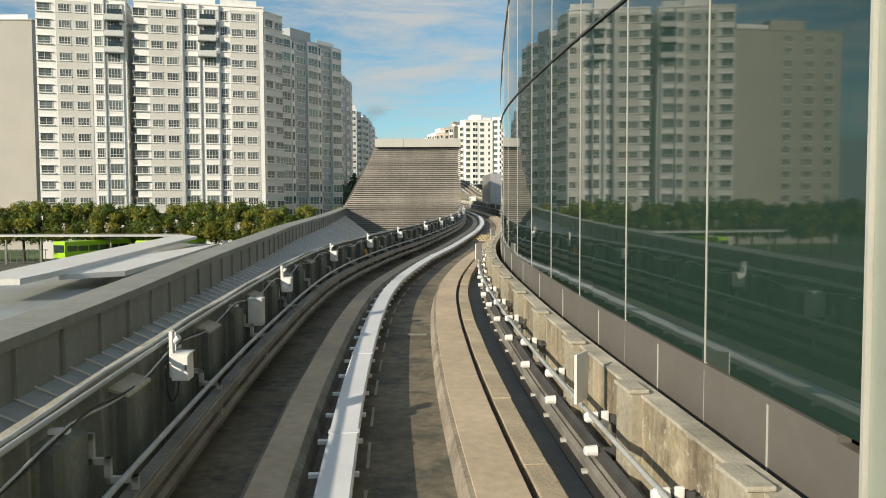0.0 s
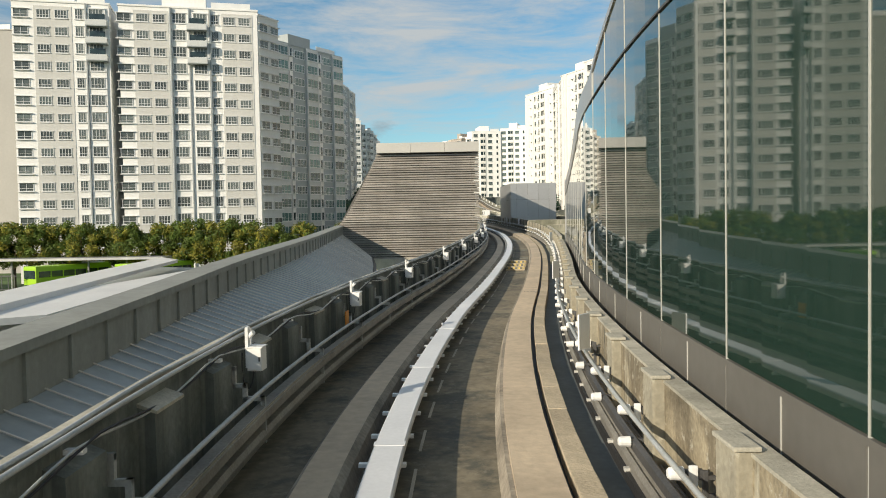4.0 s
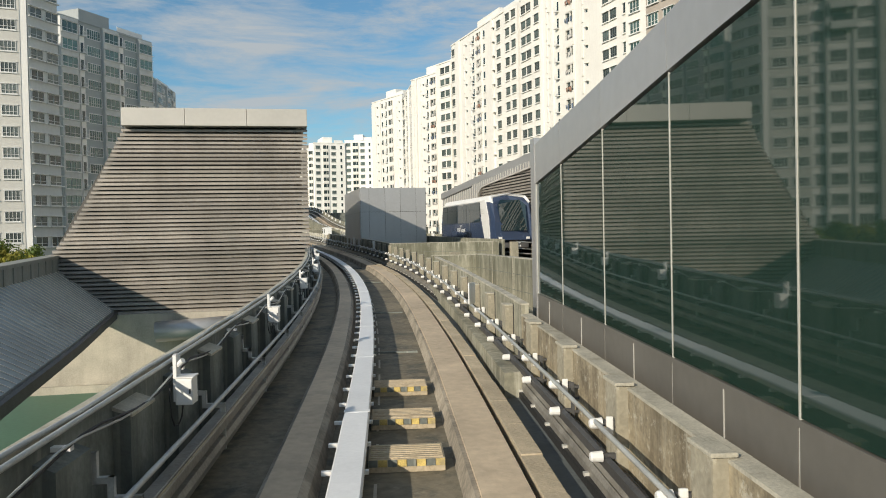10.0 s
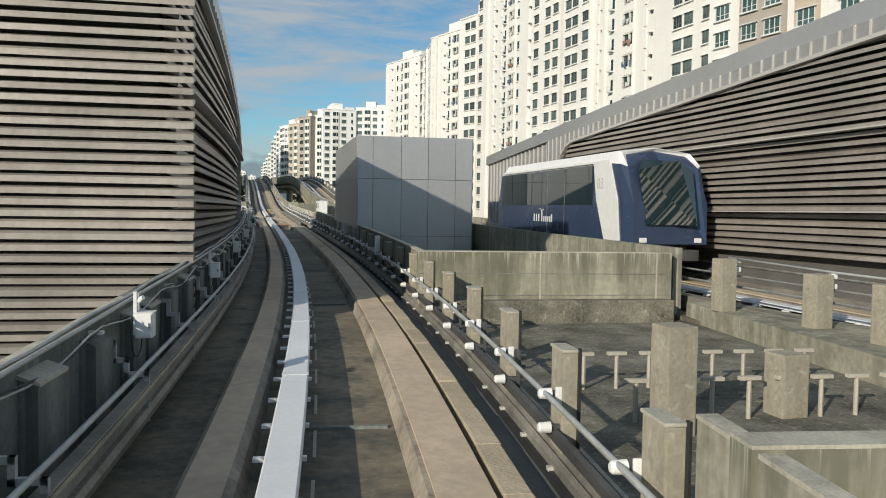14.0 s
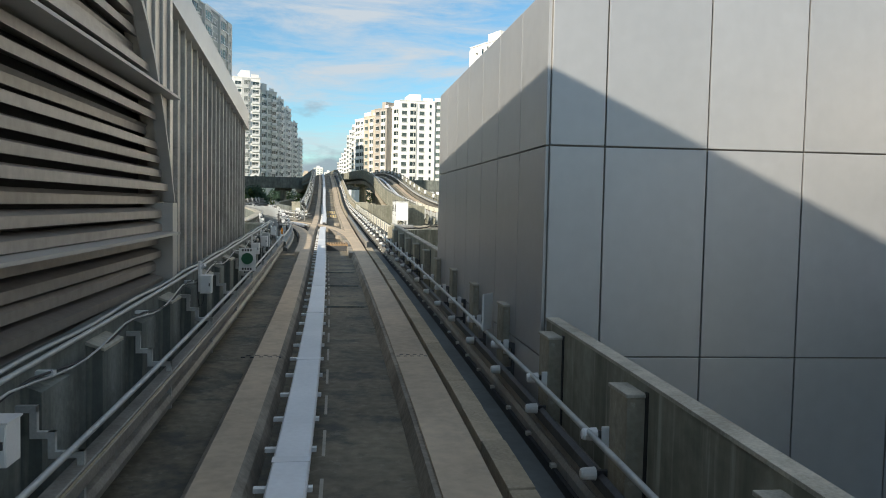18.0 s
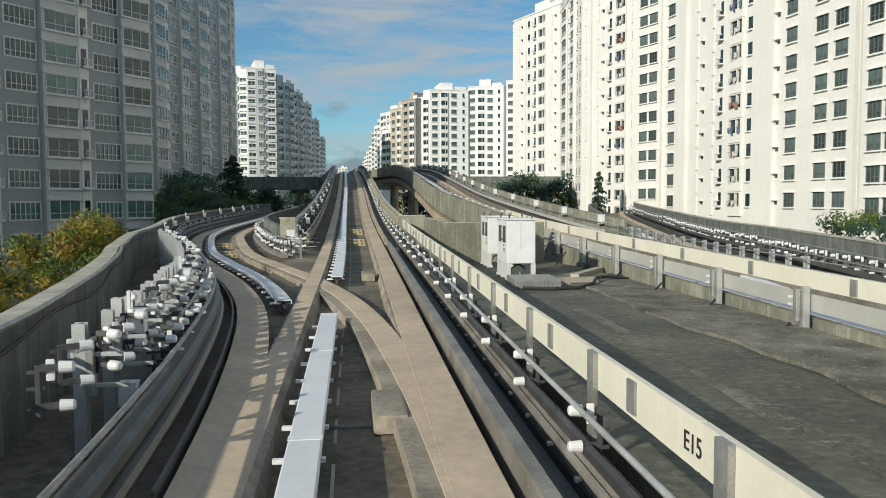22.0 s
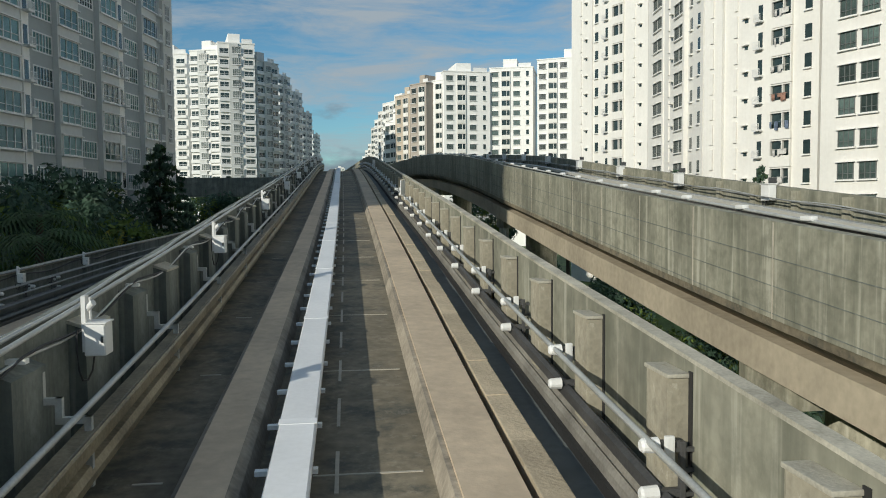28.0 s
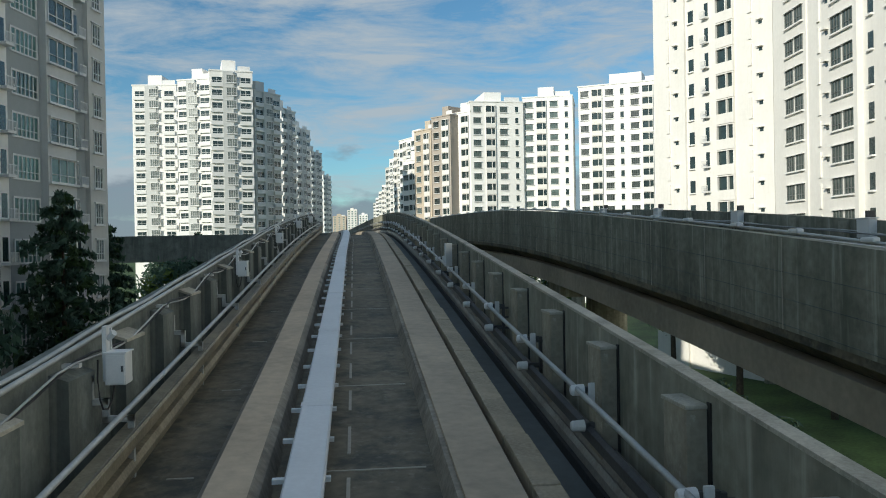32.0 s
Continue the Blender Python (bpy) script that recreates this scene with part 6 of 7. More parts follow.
        for zz in (h - 0.04, h - 0.2):
            part("insulator", obox(0.20, 0.33, -0.05, 0.05, zz - 0.045, zz + 0.045, 0.03), BOXW, st)
solo("coping_rail", chain([Vector(v) for v in ((11.5, 66.8, 2.42), (12.0, 64.4, 2.32), (12.3, 61.9, 2.28), (12.95, 60.0, 2.24), (13.3, 57.5, 2.22))], 0.022), GALV, "grey tube carried along the stub posts", "pipe", smooth=True)
# rebar starters
for i in range(16):
    x, y = 7.0 + (i % 8) * 0.42, 60.8 + (i // 8) * 1.5
    bm = bmesh.new()
    tube(bm, (0, 0, 0), (0, 0, 0.45), 0.025, 6)
    box(bm, -0.12, 0.12, -0.03, 0.03, 0.43, 0.47)
    o = solo("rebar_stub", bm, CONC_PALE, "short pale capped starter bar", "starter bar", "starter bars")
    o.matrix_basis = pose(x, y, 1.06)

def joined(name, label, category, ob, places):
    """Many copies of a fitting, too small to pick apart, in one mesh."""
    verts, faces, idx, mats_ = [], [], [], []
    for c in ob.children_recursive:
        me = c.data
        co = np.empty(len(me.vertices) * 3)
        me.vertices.foreach_get("co", co)
        co = np.column_stack([co.reshape(-1, 3), np.ones(len(me.vertices))])
        for m_ in me.materials:
            if m_ not in mats_:
                mats_.append(m_)
        for m_ in places:
            k = len(verts)
            verts += (co @ np.array(m_).T)[:, :3].tolist()
            for p in me.polygons:
                faces.append(tuple(v + k for v in p.vertices))
                idx.append(mats_.index(me.materials[p.material_index]))
    me = bpy.data.meshes.new(name)
    me.from_pydata(verts, [], faces)
    for m_ in mats_:
        me.materials.append(m_)
    me.polygons.foreach_set("material_index", idx)
    return tagged(new(name, me), label, category, kind="stuff")


# rails of the other track
oa, ob_ = OTHER.near(28), OTHER.near(240)
for side in (-1, 1):
    g = thing("conductor_rail", "conductor rail and tubes of the second guideway", "rail", "conductor rails")
    part("channel", sweep(OTHER, oa, ob_, rect(side * 1.62 - 0.12, side * 1.62 + 0.12, -0.15, 0.12), 1.5), RAIL, g)
    part("tube", sweep(OTHER, oa, ob_, ring(side * 1.72, 0.50, 0.026, 6), 1.5), STEEL, g)
    part("tube", sweep(OTHER, oa, ob_, ring(side * 1.80, 0.72, 0.018, 6), 1.5), STEEL, g)
cover_run(OTHER, oa, OTHER.near(230))
for s in rng_steps(OTHER.near(60), OTHER.near(103), 2.4):
    copy_thing(INS, OTHER.stand(s, 1.75, 0.12))
climb_a, climb_b = OTHER.near(134.5), OTHER.near(234)
g = thing("conductor_rail", "pale conductor rails and tube along the rising guideway wall", "rail", "conductor rails")
part("wall_tube", sweep(OTHER, climb_a, climb_b, ring(-2.0, 1.03, 0.028, 8), 1.0), GALV, g, smooth=True)
part("pale_rail", sweep(OTHER, climb_a, climb_b, rect(1.30, 1.46, 0.42, 0.54), 1.2), ALU, g, "pale rail face")
part("dark_rail", sweep(OTHER, climb_a, climb_b, rect(1.47, 1.6, 0.2, 0.42), 1.2), STEEL_DK, g, "dark rail face")
part("thin_tube", sweep(OTHER, climb_a, climb_b, lambda s: ring(1.95, 0.72 + 0.03 * math.sin(s * 1.2), 0.016, 6), 0.6), GALV, g, smooth=True)
CAP_O = mesh_of("tube_cap", obox(-0.06, 0.06, -0.13, 0.13, 1.03, 1.1, 0.03), BOXW)
for s in rng_steps(climb_a + 0.7, climb_b, 1.9):
    local_piece("tube_cap", CAP_O, g, OTHER.stand(s + random.uniform(-0.2, 0.2), -2.0))


def wall_cabinet(m):
    """White box on the wall with a bracket over the coping and a looped cable."""
    ob = thing("wall_cabinet", "white enamel box with bracket and black cable on the guideway wall", "junction box", "wall cabinets", at=m)
    part("case", obox(-0.2, 0.0, -0.2, 0.2, 0.62, 1.02, 0.02), BOXW, ob)
    part("lid", obox(-0.22, 0.02, -0.22, 0.22, 1.02, 1.045, 0.006), BOXW, ob)
    part("bracket", obox(-0.03, 0.16, 0.1, 0.15, 1.045, 1.2, 0.006), STEEL_DK, ob)
    part("cable_loop", chain([(-0.1, 0.1, 0.62), (-0.1, 0.16, 0.42), (-0.08, 0.3, 0.34), (-0.03, 0.42, 0.45), (0.0, 0.45, 0.8)], 0.016), CABLE, ob)
    return ob


WALL_CAB = wall_cabinet(OTHER.stand(OTHER.near(56), 2.08))
for s in rng_steps(OTHER.near(62), OTHER.near(103), 6.2) + rng_steps(OTHER.near(136.5), OTHER.near(230), 5.6):
    copy_thing(WALL_CAB, OTHER.stand(s, 2.08))
PIL_O = mesh_of("pilaster", obox(-0.08, 0.03, -0.15, 0.15, -0.15, 0.94, 0.015), CONC)
g = thing("conductor_rail", "twin conductor rail and tubes curving off with the siding", "rail", "conductor rails")
sa, sb = SIDING.near(107), SIDING.s[-1]
part("channel", sweep(SIDING, sa, sb, rect(1.5, 1.74, -0.15, 0.12), 1.2), RAIL_DK, g)
part("upper_channel", sweep(SIDING, sa, sb, rect(1.62, 1.76, 0.3, 0.42), 1.2), RAIL_DK, g)
part("tube", sweep(SIDING, sa, sb, ring(1.68, 0.58, 0.026, 6), 1.0), STEEL, g, "bright tube", smooth=True)
part("tube", sweep(SIDING, sa, sb, ring(1.8, 0.8, 0.022, 6), 1.0), STEEL, g, "bright tube", smooth=True)
side_spots = []
for s in rng_steps(sa + 0.3, SIDING.near(152), 0.75) + rng_steps(SIDING.near(152), sb, 2.0):
    side_spots.append(SIDING.stand(s, 1.66, random.uniform(0.14, 0.26)) @ Matrix.Rotation(random.uniform(-0.3, 0.3), 4, "Z"))
joined("siding_insulator", "dense white insulators on dark brackets along the siding wall", "insulator", INS, side_spots)
cover_run(SIDING, SIDING.near(117), SIDING.near(160))
part("nose_wall", obox(11.35, 12.25, 134.1, 134.3, 1.9, 3.4), CONC_DK, siding_way, "dark concrete nose between the parting walls")
SIDE_POST = thing("siding_post", "slender grey steel channel post by the siding", "post", "siding posts", at=OTHER.stand(OTHER.near(121), 2.0, -0.18))
part("web", obox(-0.05, 0.05, -0.012, 0.012, 0.0, 0.95), GALV, SIDE_POST)
part("flange", obox(-0.062, -0.05, -0.05, 0.05, 0.0, 0.95), GALV, SIDE_POST)
part("flange", obox(0.05, 0.062, -0.05, 0.05, 0.0, 0.95), GALV, SIDE_POST)
part("foot", obox(-0.1, 0.1, -0.1, 0.1, 0.0, 0.02), STEEL_DK, SIDE_POST)
for s in rng_steps(OTHER.near(121.8), OTHER.near(133), 0.8):
    copy_thing(SIDE_POST, OTHER.stand(s, 2.0, -0.18))
for s in rng_steps(OTHER.near(50), OTHER.near(104), 2.0) + rng_steps(OTHER.near(135), OTHER.near(226), 2.0):
    local_piece("pilaster", PIL_O, other_way, OTHER.stand(s, 2.1))
part("left_wall_low", sweep(OTHER, OTHER.near(68.5), OTHER.near(98), rect(-2.3, -2.1, -2.5, 1.16), 1.5), CONC_R, other_way, "weathered concrete parapet")
for k in range(1, 4):
    part("board_mark", sweep(OTHER, OTHER.near(132.5), OTHER.near(226), rect(-2.308, -2.3, 0.85 - 0.4 * k, 0.862 - 0.4 * k), 1.5), CONC_DK, other_way)
    part("board_mark", sweep(OTHER, OTHER.near(68.6), OTHER.near(98), rect(-2.308, -2.3, 0.7 - 0.35 * k, 0.712 - 0.35 * k), 1.5), CONC_DK, other_way)
for s in rng_steps(OTHER.near(133), OTHER.near(226), 2.65):
    part("pour_joint", sweep(OTHER, s, s + 0.025, rect(-2.309, -2.3, -0.42, 0.97), 1.0), CONC_PALE, other_way)
# girder and piers under the rising part
part("girder", sweep(OTHER, OTHER.near(128), OTHER.near(240), rect(-2.1, 1.75, -1.42, -0.86), 2.0), GIRDER, other_way, "tan box girder")


def pier(line, s, drop):
    m = line.stand(s)
    zt = m.translation.z
    p = thing("pier", "pale concrete pier with a flared head", "pier", "viaduct piers", at=m)
    h = zt - GROUND_Z
    part("head", obox(-1.9, 1.9, -0.8, 0.8, -drop - 0.7, -drop, 0.1), CONC, p)
    bm = bmesh.new()
    bmesh.ops.create_cone(bm, cap_ends=True, segments=20, radius1=0.7, radius2=0.7, depth=h - drop - 0.7, matrix=Matrix.Translation((0, 0, -drop - 0.7 - (h - drop - 0.7) / 2)))
    part("shaft", bm, CONC, p)
    return p


for y in (140, 163, 186, 209, 230):
    pier(OTHER, OTHER.near(y), 1.25)
    pier(MAIN, MAIN.near(y + 4), 1.9)
for y in (146, 172):
    pier(SIDING, SIDING.near(y), 1.0)
for y in (20, 45):
    pier(MAIN, MAIN.near(y), 1.9)
for y in (150, 175):
    pier(BRANCH, BRANCH.near(y), 1.9)
for x in (-70, -40, -18, 14, 34):
    pier(Line([(x, 240, 9.5), (x, 280, 9.5)]), 21.5, 2.3)

# cream beam along our open edge, and the guard beam across the deck
def beam(line, a, b, u, z0, z1, label, bay, post_h):
    bm_ = thing("guard_beam", label, "beam", "guard beams")
    s = a
    while s < b - 0.5:
        e = min(b, s + bay)
        part("beam", sweep(line, s + 0.01, e - 0.01, rect(u - 0.025, u + 0.025, z0, z1), 1.5), CREAM, bm_)
        m = line.stand(e - 0.35, u, 0)
        bm = obox(-0.07, -0.026, -0.08, 0.08, z0 - post_h, z1 + 0.005, 0.006)
        
        box(bm, -0.25, 0.12, -0.16, 0.16, z0 - post_h - 0.02, z0 - post_h + 0.02)
        o = part("post", bm, STEEL, bm_, "grey steel post")
        o.matrix_basis = m
        bm = obox(-0.045, -0.024, -0.3, -0.14, z0 + 0.03, z1 - 0.03, 0.004)
        o = part("clip", bm, STEEL, bm_)
        o.matrix_basis = line.stand(e - 1.0, u, 0)
        s = e
    return bm_


beam(MAIN, MAIN.near(101.95), MAIN.near(133.8), 2.0, 0.55, 0.85, "long cream steel guard beam on steel posts", 2.3, 0.75)
# guard beam across the deck: cream beam over a grey lower rail, on twin steel posts, before a stained curb
deck_beam = thing("guard_beam", "cream steel guard beam on twin steel posts across the deck", "beam", "guard beams")
s = OTHER.near(108.53) - 2.95 * 4
while s < OTHER.near(136):
    part("beam", sweep(OTHER, s + 0.01, s + 2.94, rect(-2.02, -1.97, 0.9, 1.18), 1.5), CREAM, deck_beam)
    part("lower_rail", sweep(OTHER, s + 0.005, s + 2.945, rect(-1.99, -1.93, 0.54, 0.8), 1.5), ALU, deck_beam, "pale galvanised lower rail")
    for k, d in enumerate((-0.09, 0.11)):
        o = part("post", obox(-0.05, 0.05, -0.05, 0.05, 0.12 if k == 0 else 0.36, 0.93 - 0.07 * k, 0.008), GALV, deck_beam, "grey steel post")
        o.matrix_basis = OTHER.stand(s, -2.09, 0) @ Matrix.Translation((0, d, 0))
        o = part("plate", obox(-0.012, 0.012, -0.03, 0.03, 0.18, 0.86, 0.003), STEEL, deck_beam)
        o.matrix_basis = OTHER.stand(s, -2.152, 0) @ Matrix.Translation((0, d, 0))
    for z in (0.62, 0.74):
        o = part("bolt", obox(-0.05, 0.02, -0.02, 0.02, z - 0.02, z + 0.02, 0.006), BOXW, deck_beam)
        o.matrix_basis = OTHER.stand(s, -2.15, 0) @ Matrix.Translation((0, 0.2, 0))
    o = part("foot", obox(-0.14, 0.14, -0.2, 0.2, 0.1, 0.13), STEEL_DK, deck_beam)
    o.matrix_basis = OTHER.stand(s, -2.09, 0)
    o = part("clip", obox(-0.012, 0.012, -0.08, 0.08, 0.92, 1.16, 0.003), STEEL, deck_beam)
    o.matrix_basis = OTHER.stand(s + 1.75, -2.03, 0)
    s += 2.95
part("low_curb", sweep(OTHER, OTHER.near(98), OTHER.near(134), rect(-1.92, -1.76, -0.5, 0.42), 1.5), CONC_R, other_way, "stained low curb wall")
for s in rng_steps(OTHER.near(99), OTHER.near(133), 1.2):
    part("pour_joint", sweep(OTHER, s, s + 0.02, rect(-1.926, -1.92, 0.0, 0.42), 1.0), CONC_DK, other_way)
for x0, x1, y0, y1, z in ((7.05, 8.3, 105.7, 106.3, 2.5), (7.15, 8.45, 106.35, 106.95, 2.56), (8.35, 8.75, 105.4, 106.6, 2.46)):
    solo("cover_slab", obox(x0, x1, y0, y1, 2.34, z, 0.02), PILAST, "worn concrete cover slab lying on the deck", "slab", "cover slabs")
# gritty pale bands along the edges of the deck
DECK_IN = Line([(6.1, 103, 2.36), (5.9, 110, 2.36), (5.75, 117, 2.36)])
part("grit_band", sweep(DECK_IN, 0, 13.8, lambda s: rect(-0.10 + 0.05 * math.sin(s * 1.7), 0.10 + 0.06 * math.sin(s * 1.1 + 1), 0.0, 0.006), 0.5), MOSS, other_way, "gritty pale band on the deck")
DECK_OUT = Line([(8.7, 102, 2.36), (8.4, 110, 2.36), (8.0, 118, 2.36), (7.3, 126, 2.36)])
part("grit_band", sweep(DECK_OUT, 0, 24, lambda s: rect(-1.2 + 0.1 * math.sin(s * 0.8) + 0.06 * math.sin(s * 2.9), 0.5, -0.1, 0.05), 0.4), MOSS, other_way, "mossy raised band on the deck")
# cross pieces and bent cables under the guard beam
for s in rng_steps(OTHER.near(104), OTHER.near(134), 2.6):
    drop = [Vector((-2.3 - 0.1 * k, 0.15 * k, 0.35 - 0.75 * math.sin(k / 6 * 1.6))) for k in range(7)]
    c = solo("cable_drop", chain(drop, 0.022), CABLE, "black cable curving down to the deck", "cable", "cable drops")
    c.matrix_basis = OTHER.stand(s, 0, 0)
# raised sign letters on the near beam as plain bars
for y in (106.75, 128.1):
    m = MAIN.stand(MAIN.near(y), 1.97, 0.58)
    sgn = thing("beam_marking", "dark painted letters on the cream beam", "marking", "beam markings", at=m)
    cu = bpy.data.curves.new("marking", "FONT")
    cu.body, cu.size, cu.extrude = "E15" if y < 110 else "E14", 0.17, 0.002
    o = new("letters", cu)
    o.data.materials.append(BLACK)
    o.parent = sgn
    o.matrix_basis = pose(0, 0.0, 0.05, 90, 0, -90)


def hut(x, y):
    h = thing("equipment_cabinet", "white fibreglass equipment cabinet with two dark windows on legs", "cabinet", "deck cabinets", at=pose(x, y, 2.36, 0, 0, 2))
    part("body", obox(-0.38, 0.38, -0.8, 0.8, 0.42, 1.56, 0.03), BOXW, h)
    part("lid", obox(-0.41, 0.41, -0.84, 0.84, 1.56, 1.60, 0.012), BOXW, h)
    for yy in (-0.38, 0.3):
        w = part("window", obox(-0.392, -0.378, yy - 0.2, yy + 0.2, 0.98, 1.38, 0.005), GLASSDK, h, "dark rounded window")
        part("frame", obox(-0.386, -0.379, yy - 0.225, yy + 0.225, 0.955, 1.405, 0.003), STEEL_DK, w)
    part("handle", obox(-0.42, -0.378, -0.1, 0.02, 1.02, 1.05), STEEL_DK, h)
    part("lock", obox(-0.40, -0.378, -0.4, -0.34, 0.86, 0.9), STEEL_DK, h)
    part("seam", obox(-0.02, 0.0, -0.803, -0.799, 0.8, 1.5), WALL_G, h)
    for i in range(2):
        part("letter_bar", obox(-0.386, -0.378, -0.44 + i * 0.1, -0.38 + i * 0.1, 0.72, 0.80), BLACK, h)
    for xx in (-0.33, 0.33):
        for yy in (-0.74, 0.0, 0.74):
            leg = part("leg", obox(xx - 0.055, xx + 0.055, yy - 0.055, yy + 0.055, 0.0, 0.42), WALL_G, h)
            part("foot", obox(xx - 0.08, xx + 0.1, yy - 0.07, yy + 0.07, 0.0, 0.06), WALL_G, leg)
    for xx, yy in ((-0.3, -0.7), (0.3, -0.7), (-0.3, 0.7), (0.3, 0.7)):
        bm = bmesh.new()
        tube(bm, (xx, yy, 1.6), (xx, yy, 1.66), 0.02, 6)
        tube(bm, (xx - 0.03, yy, 1.67), (xx + 0.03, yy, 1.67), 0.02, 6)
        part("lifting_eye", bm, STEEL_DK, h)
    bm = bmesh.new()
    prev = None
    for k in range(10):
        a = math.pi * (0.2 + k / 9)
        q = Vector((0.0 + 0.22 * math.cos(a), -0.35, 0.36 + 0.3 * math.sin(a) - 0.3))
        if prev is not None:
            tube(bm, prev, q, 0.02, 6)
        prev = q
    part("cable", bm, CABLE, h, "looped black cable")
    return h


hut(5.5, 123.5)
hut(5.45, 127.5)
# chequer plate and kerbs on the deck
plate = solo("cable_cover", obox(5.05, 6.15, 120.5, 122.0, 2.36, 2.55, 0.01), STEEL, "raised ribbed steel cover plate on the deck", "cover")
RIB = mesh_of("rib", obox(-0.035, 0.035, -0.06, 0.06, -0.004, 0.012, 0.004), STEEL)
for i in range(11):
    for j in range(10):
        local_piece("rib", RIB, plate, Matrix.Translation((5.1 + 0.1 * i, 120.57 + 0.15 * j, 2.55)))
for i in range(11):
    local_piece("rib", RIB, plate, pose(5.1 + 0.1 * i, 120.5, 2.46, 90, 0, 0))
path = [Vector(v) for v in ((5.2, 120.3, 2.40), (5.9, 120.1, 2.40), (6.5, 120.2, 2.41), (6.95, 120.7, 2.45), (7.2, 121.4, 2.52), (7.6, 121.9, 2.5), (8.2, 122.1, 2.42))]
solo("deck_cable", chain(path, 0.04, 8), CABLE, "thick black cable bundle lying across the deck", "cable")
for a, b in (((6.15, 121.3), (7.3, 121.6)), ((6.9, 122.5), (8.1, 124.6))):
    trough_wall(a, b, 2.5, 2.3, 0.22, CONC_PALE, joints=False)


# ---- light metro car passing on the second track ----
def train_car(m):
    t = thing("metro_car", "navy and white metro car with dark windows on second track", "train", at=m)
    W, L = 1.24, 10.4
    lean = (0, 0.02, 0.45, 0.85, 0.95, 0.85, 0.45, 0.02, 0)

    def hull(y, k, lift):
        return [(-W * k, y, 0.78 + lift), (-W * k, y, 1.9), (-W * k * 0.97, y, 2.95 - lift), (-W * k * 0.84, y, 3.28 - lift), (0, y, 3.40 - lift), (W * k * 0.84, y, 3.28 - lift), (W * k * 0.97, y, 2.95 - lift), (W * k, y, 1.9), (W * k, y, 0.78 + lift)]

    bm = bmesh.new()
    rings = []
    for y, k, lift, amount in ((0.0, 0.84, 0.1, 1.0), (0.3, 0.96, 0.03, 0.6), (0.95, 1.0, 0, 0), (L - 0.95, 1.0, 0, 0), (L - 0.3, 0.96, 0.03, -0.6), (L, 0.84, 0.1, -1.0)):
        rings.append([bm.verts.new((x, yy + sh * amount, z)) for (x, yy, z), sh in zip(hull(y, k, lift), lean)])
    for a, b in zip(rings, rings[1:]):
        for j in range(9):
            f = bm.faces.new((a[j], a[(j + 1) % 9], b[(j + 1) % 9], b[j]))
            f.material_index = 1 if j in (2, 3, 4, 5) else 0
    bm.faces.new(rings[0]); bm.faces.new(rings[-1])
    bmesh.ops.recalc_face_normals(bm, faces=bm.faces[:])
    part("body", bm, [NAVY, BOXW], t)
    for end in (1, -1):
        y0 = 0.0 if end > 0 else L
        bm = bmesh.new()
        q = [bm.verts.new((x, y0 + end * y, z)) for x, y, z in ((-0.72, -0.02, 1.35), (0.72, -0.02, 1.35), (0.78, 0.36, 2.75), (0.55, 0.62, 3.02), (-0.55, 0.62, 3.02), (-0.78, 0.36, 2.75))]
        bm.faces.new(q)
        r = bmesh.ops.extrude_face_region(bm, geom=bm.faces[:])
        bmesh.ops.translate(bm, vec=(0, -0.05 * end, 0.02), verts=[v for v in r["geom"] if isinstance(v, bmesh.types.BMVert)])
        bmesh.ops.recalc_face_normals(bm, faces=bm.faces[:])
        part("windscreen", bm, TRAINGLASS, t)
        part("bumper", obox(-0.8, 0.8, y0 - 0.06 if end > 0 else y0 - 0.25, y0 + 0.25 if end > 0 else y0 + 0.06, 0.45, 0.74, 0.05), STEEL_DK, t)
        for sx in (-1, 1) if end > 0 else ():
            bm = bmesh.new()
            q = [bm.verts.new((sx * W * 1.006, y0 + end * y, z)) for y, z in ((0.42, 0.95), (1.25, 0.95), (1.75, 2.0), (1.95, 3.0), (1.0, 3.0), (0.55, 2.0))]
            bm.faces.new(q)
            r = bmesh.ops.extrude_face_region(bm, geom=bm.faces[:])
            bmesh.ops.translate(bm, vec=(-sx * 0.1, 0, 0), verts=[v for v in r["geom"] if isinstance(v, bmesh.types.BMVert)])
            bmesh.ops.recalc_face_normals(bm, faces=bm.faces[:])
            part("end_panel", bm, BOXW, t, "white swept corner panel")
            part("lamp", obox(sx * 0.78 - 0.1, sx * 0.78 + 0.1, y0 - 0.03, y0 + 0.05, 0.92, 1.04, 0.02), FRAMEW, t)
    for sx in (-1, 1):
        x0, x1 = sorted((sx * (W - 0.04), sx * (W + 0.012)))
        for y in (2.0, 6.55, 8.44):
            part("side_window", obox(x0, x1, y, y + (1.85 if y < 8 else 1.05), 1.88, 2.95, 0.01), TRAINGLASS, t, "dark tinted side window")
        for y in (3.88, 5.21):
            door = part("door", obox(x0, x1, y, y + 1.3, 0.98, 2.95, 0.01), NAVY, t, "navy sliding door leaf")
            part("pane", obox(x0 - 0.004 if sx < 0 else x1 - 0.002, x0 + 0.002 if sx < 0 else x1 + 0.004, y + 0.02, y + 1.28, 1.88, 2.93), TRAINGLASS, door, "dark glazed pane")
            part("seam", obox(x0 - 0.006 if sx < 0 else x1 - 0.002, x0 + 0.002 if sx < 0 else x1 + 0.006, y - 0.025, y - 0.005, 0.98, 2.95), STEEL, t)
        part("roof_edge", obox(x0, x1, 1.0, L - 1.0, 2.99, 3.05), BOXW, t, "white roof line")
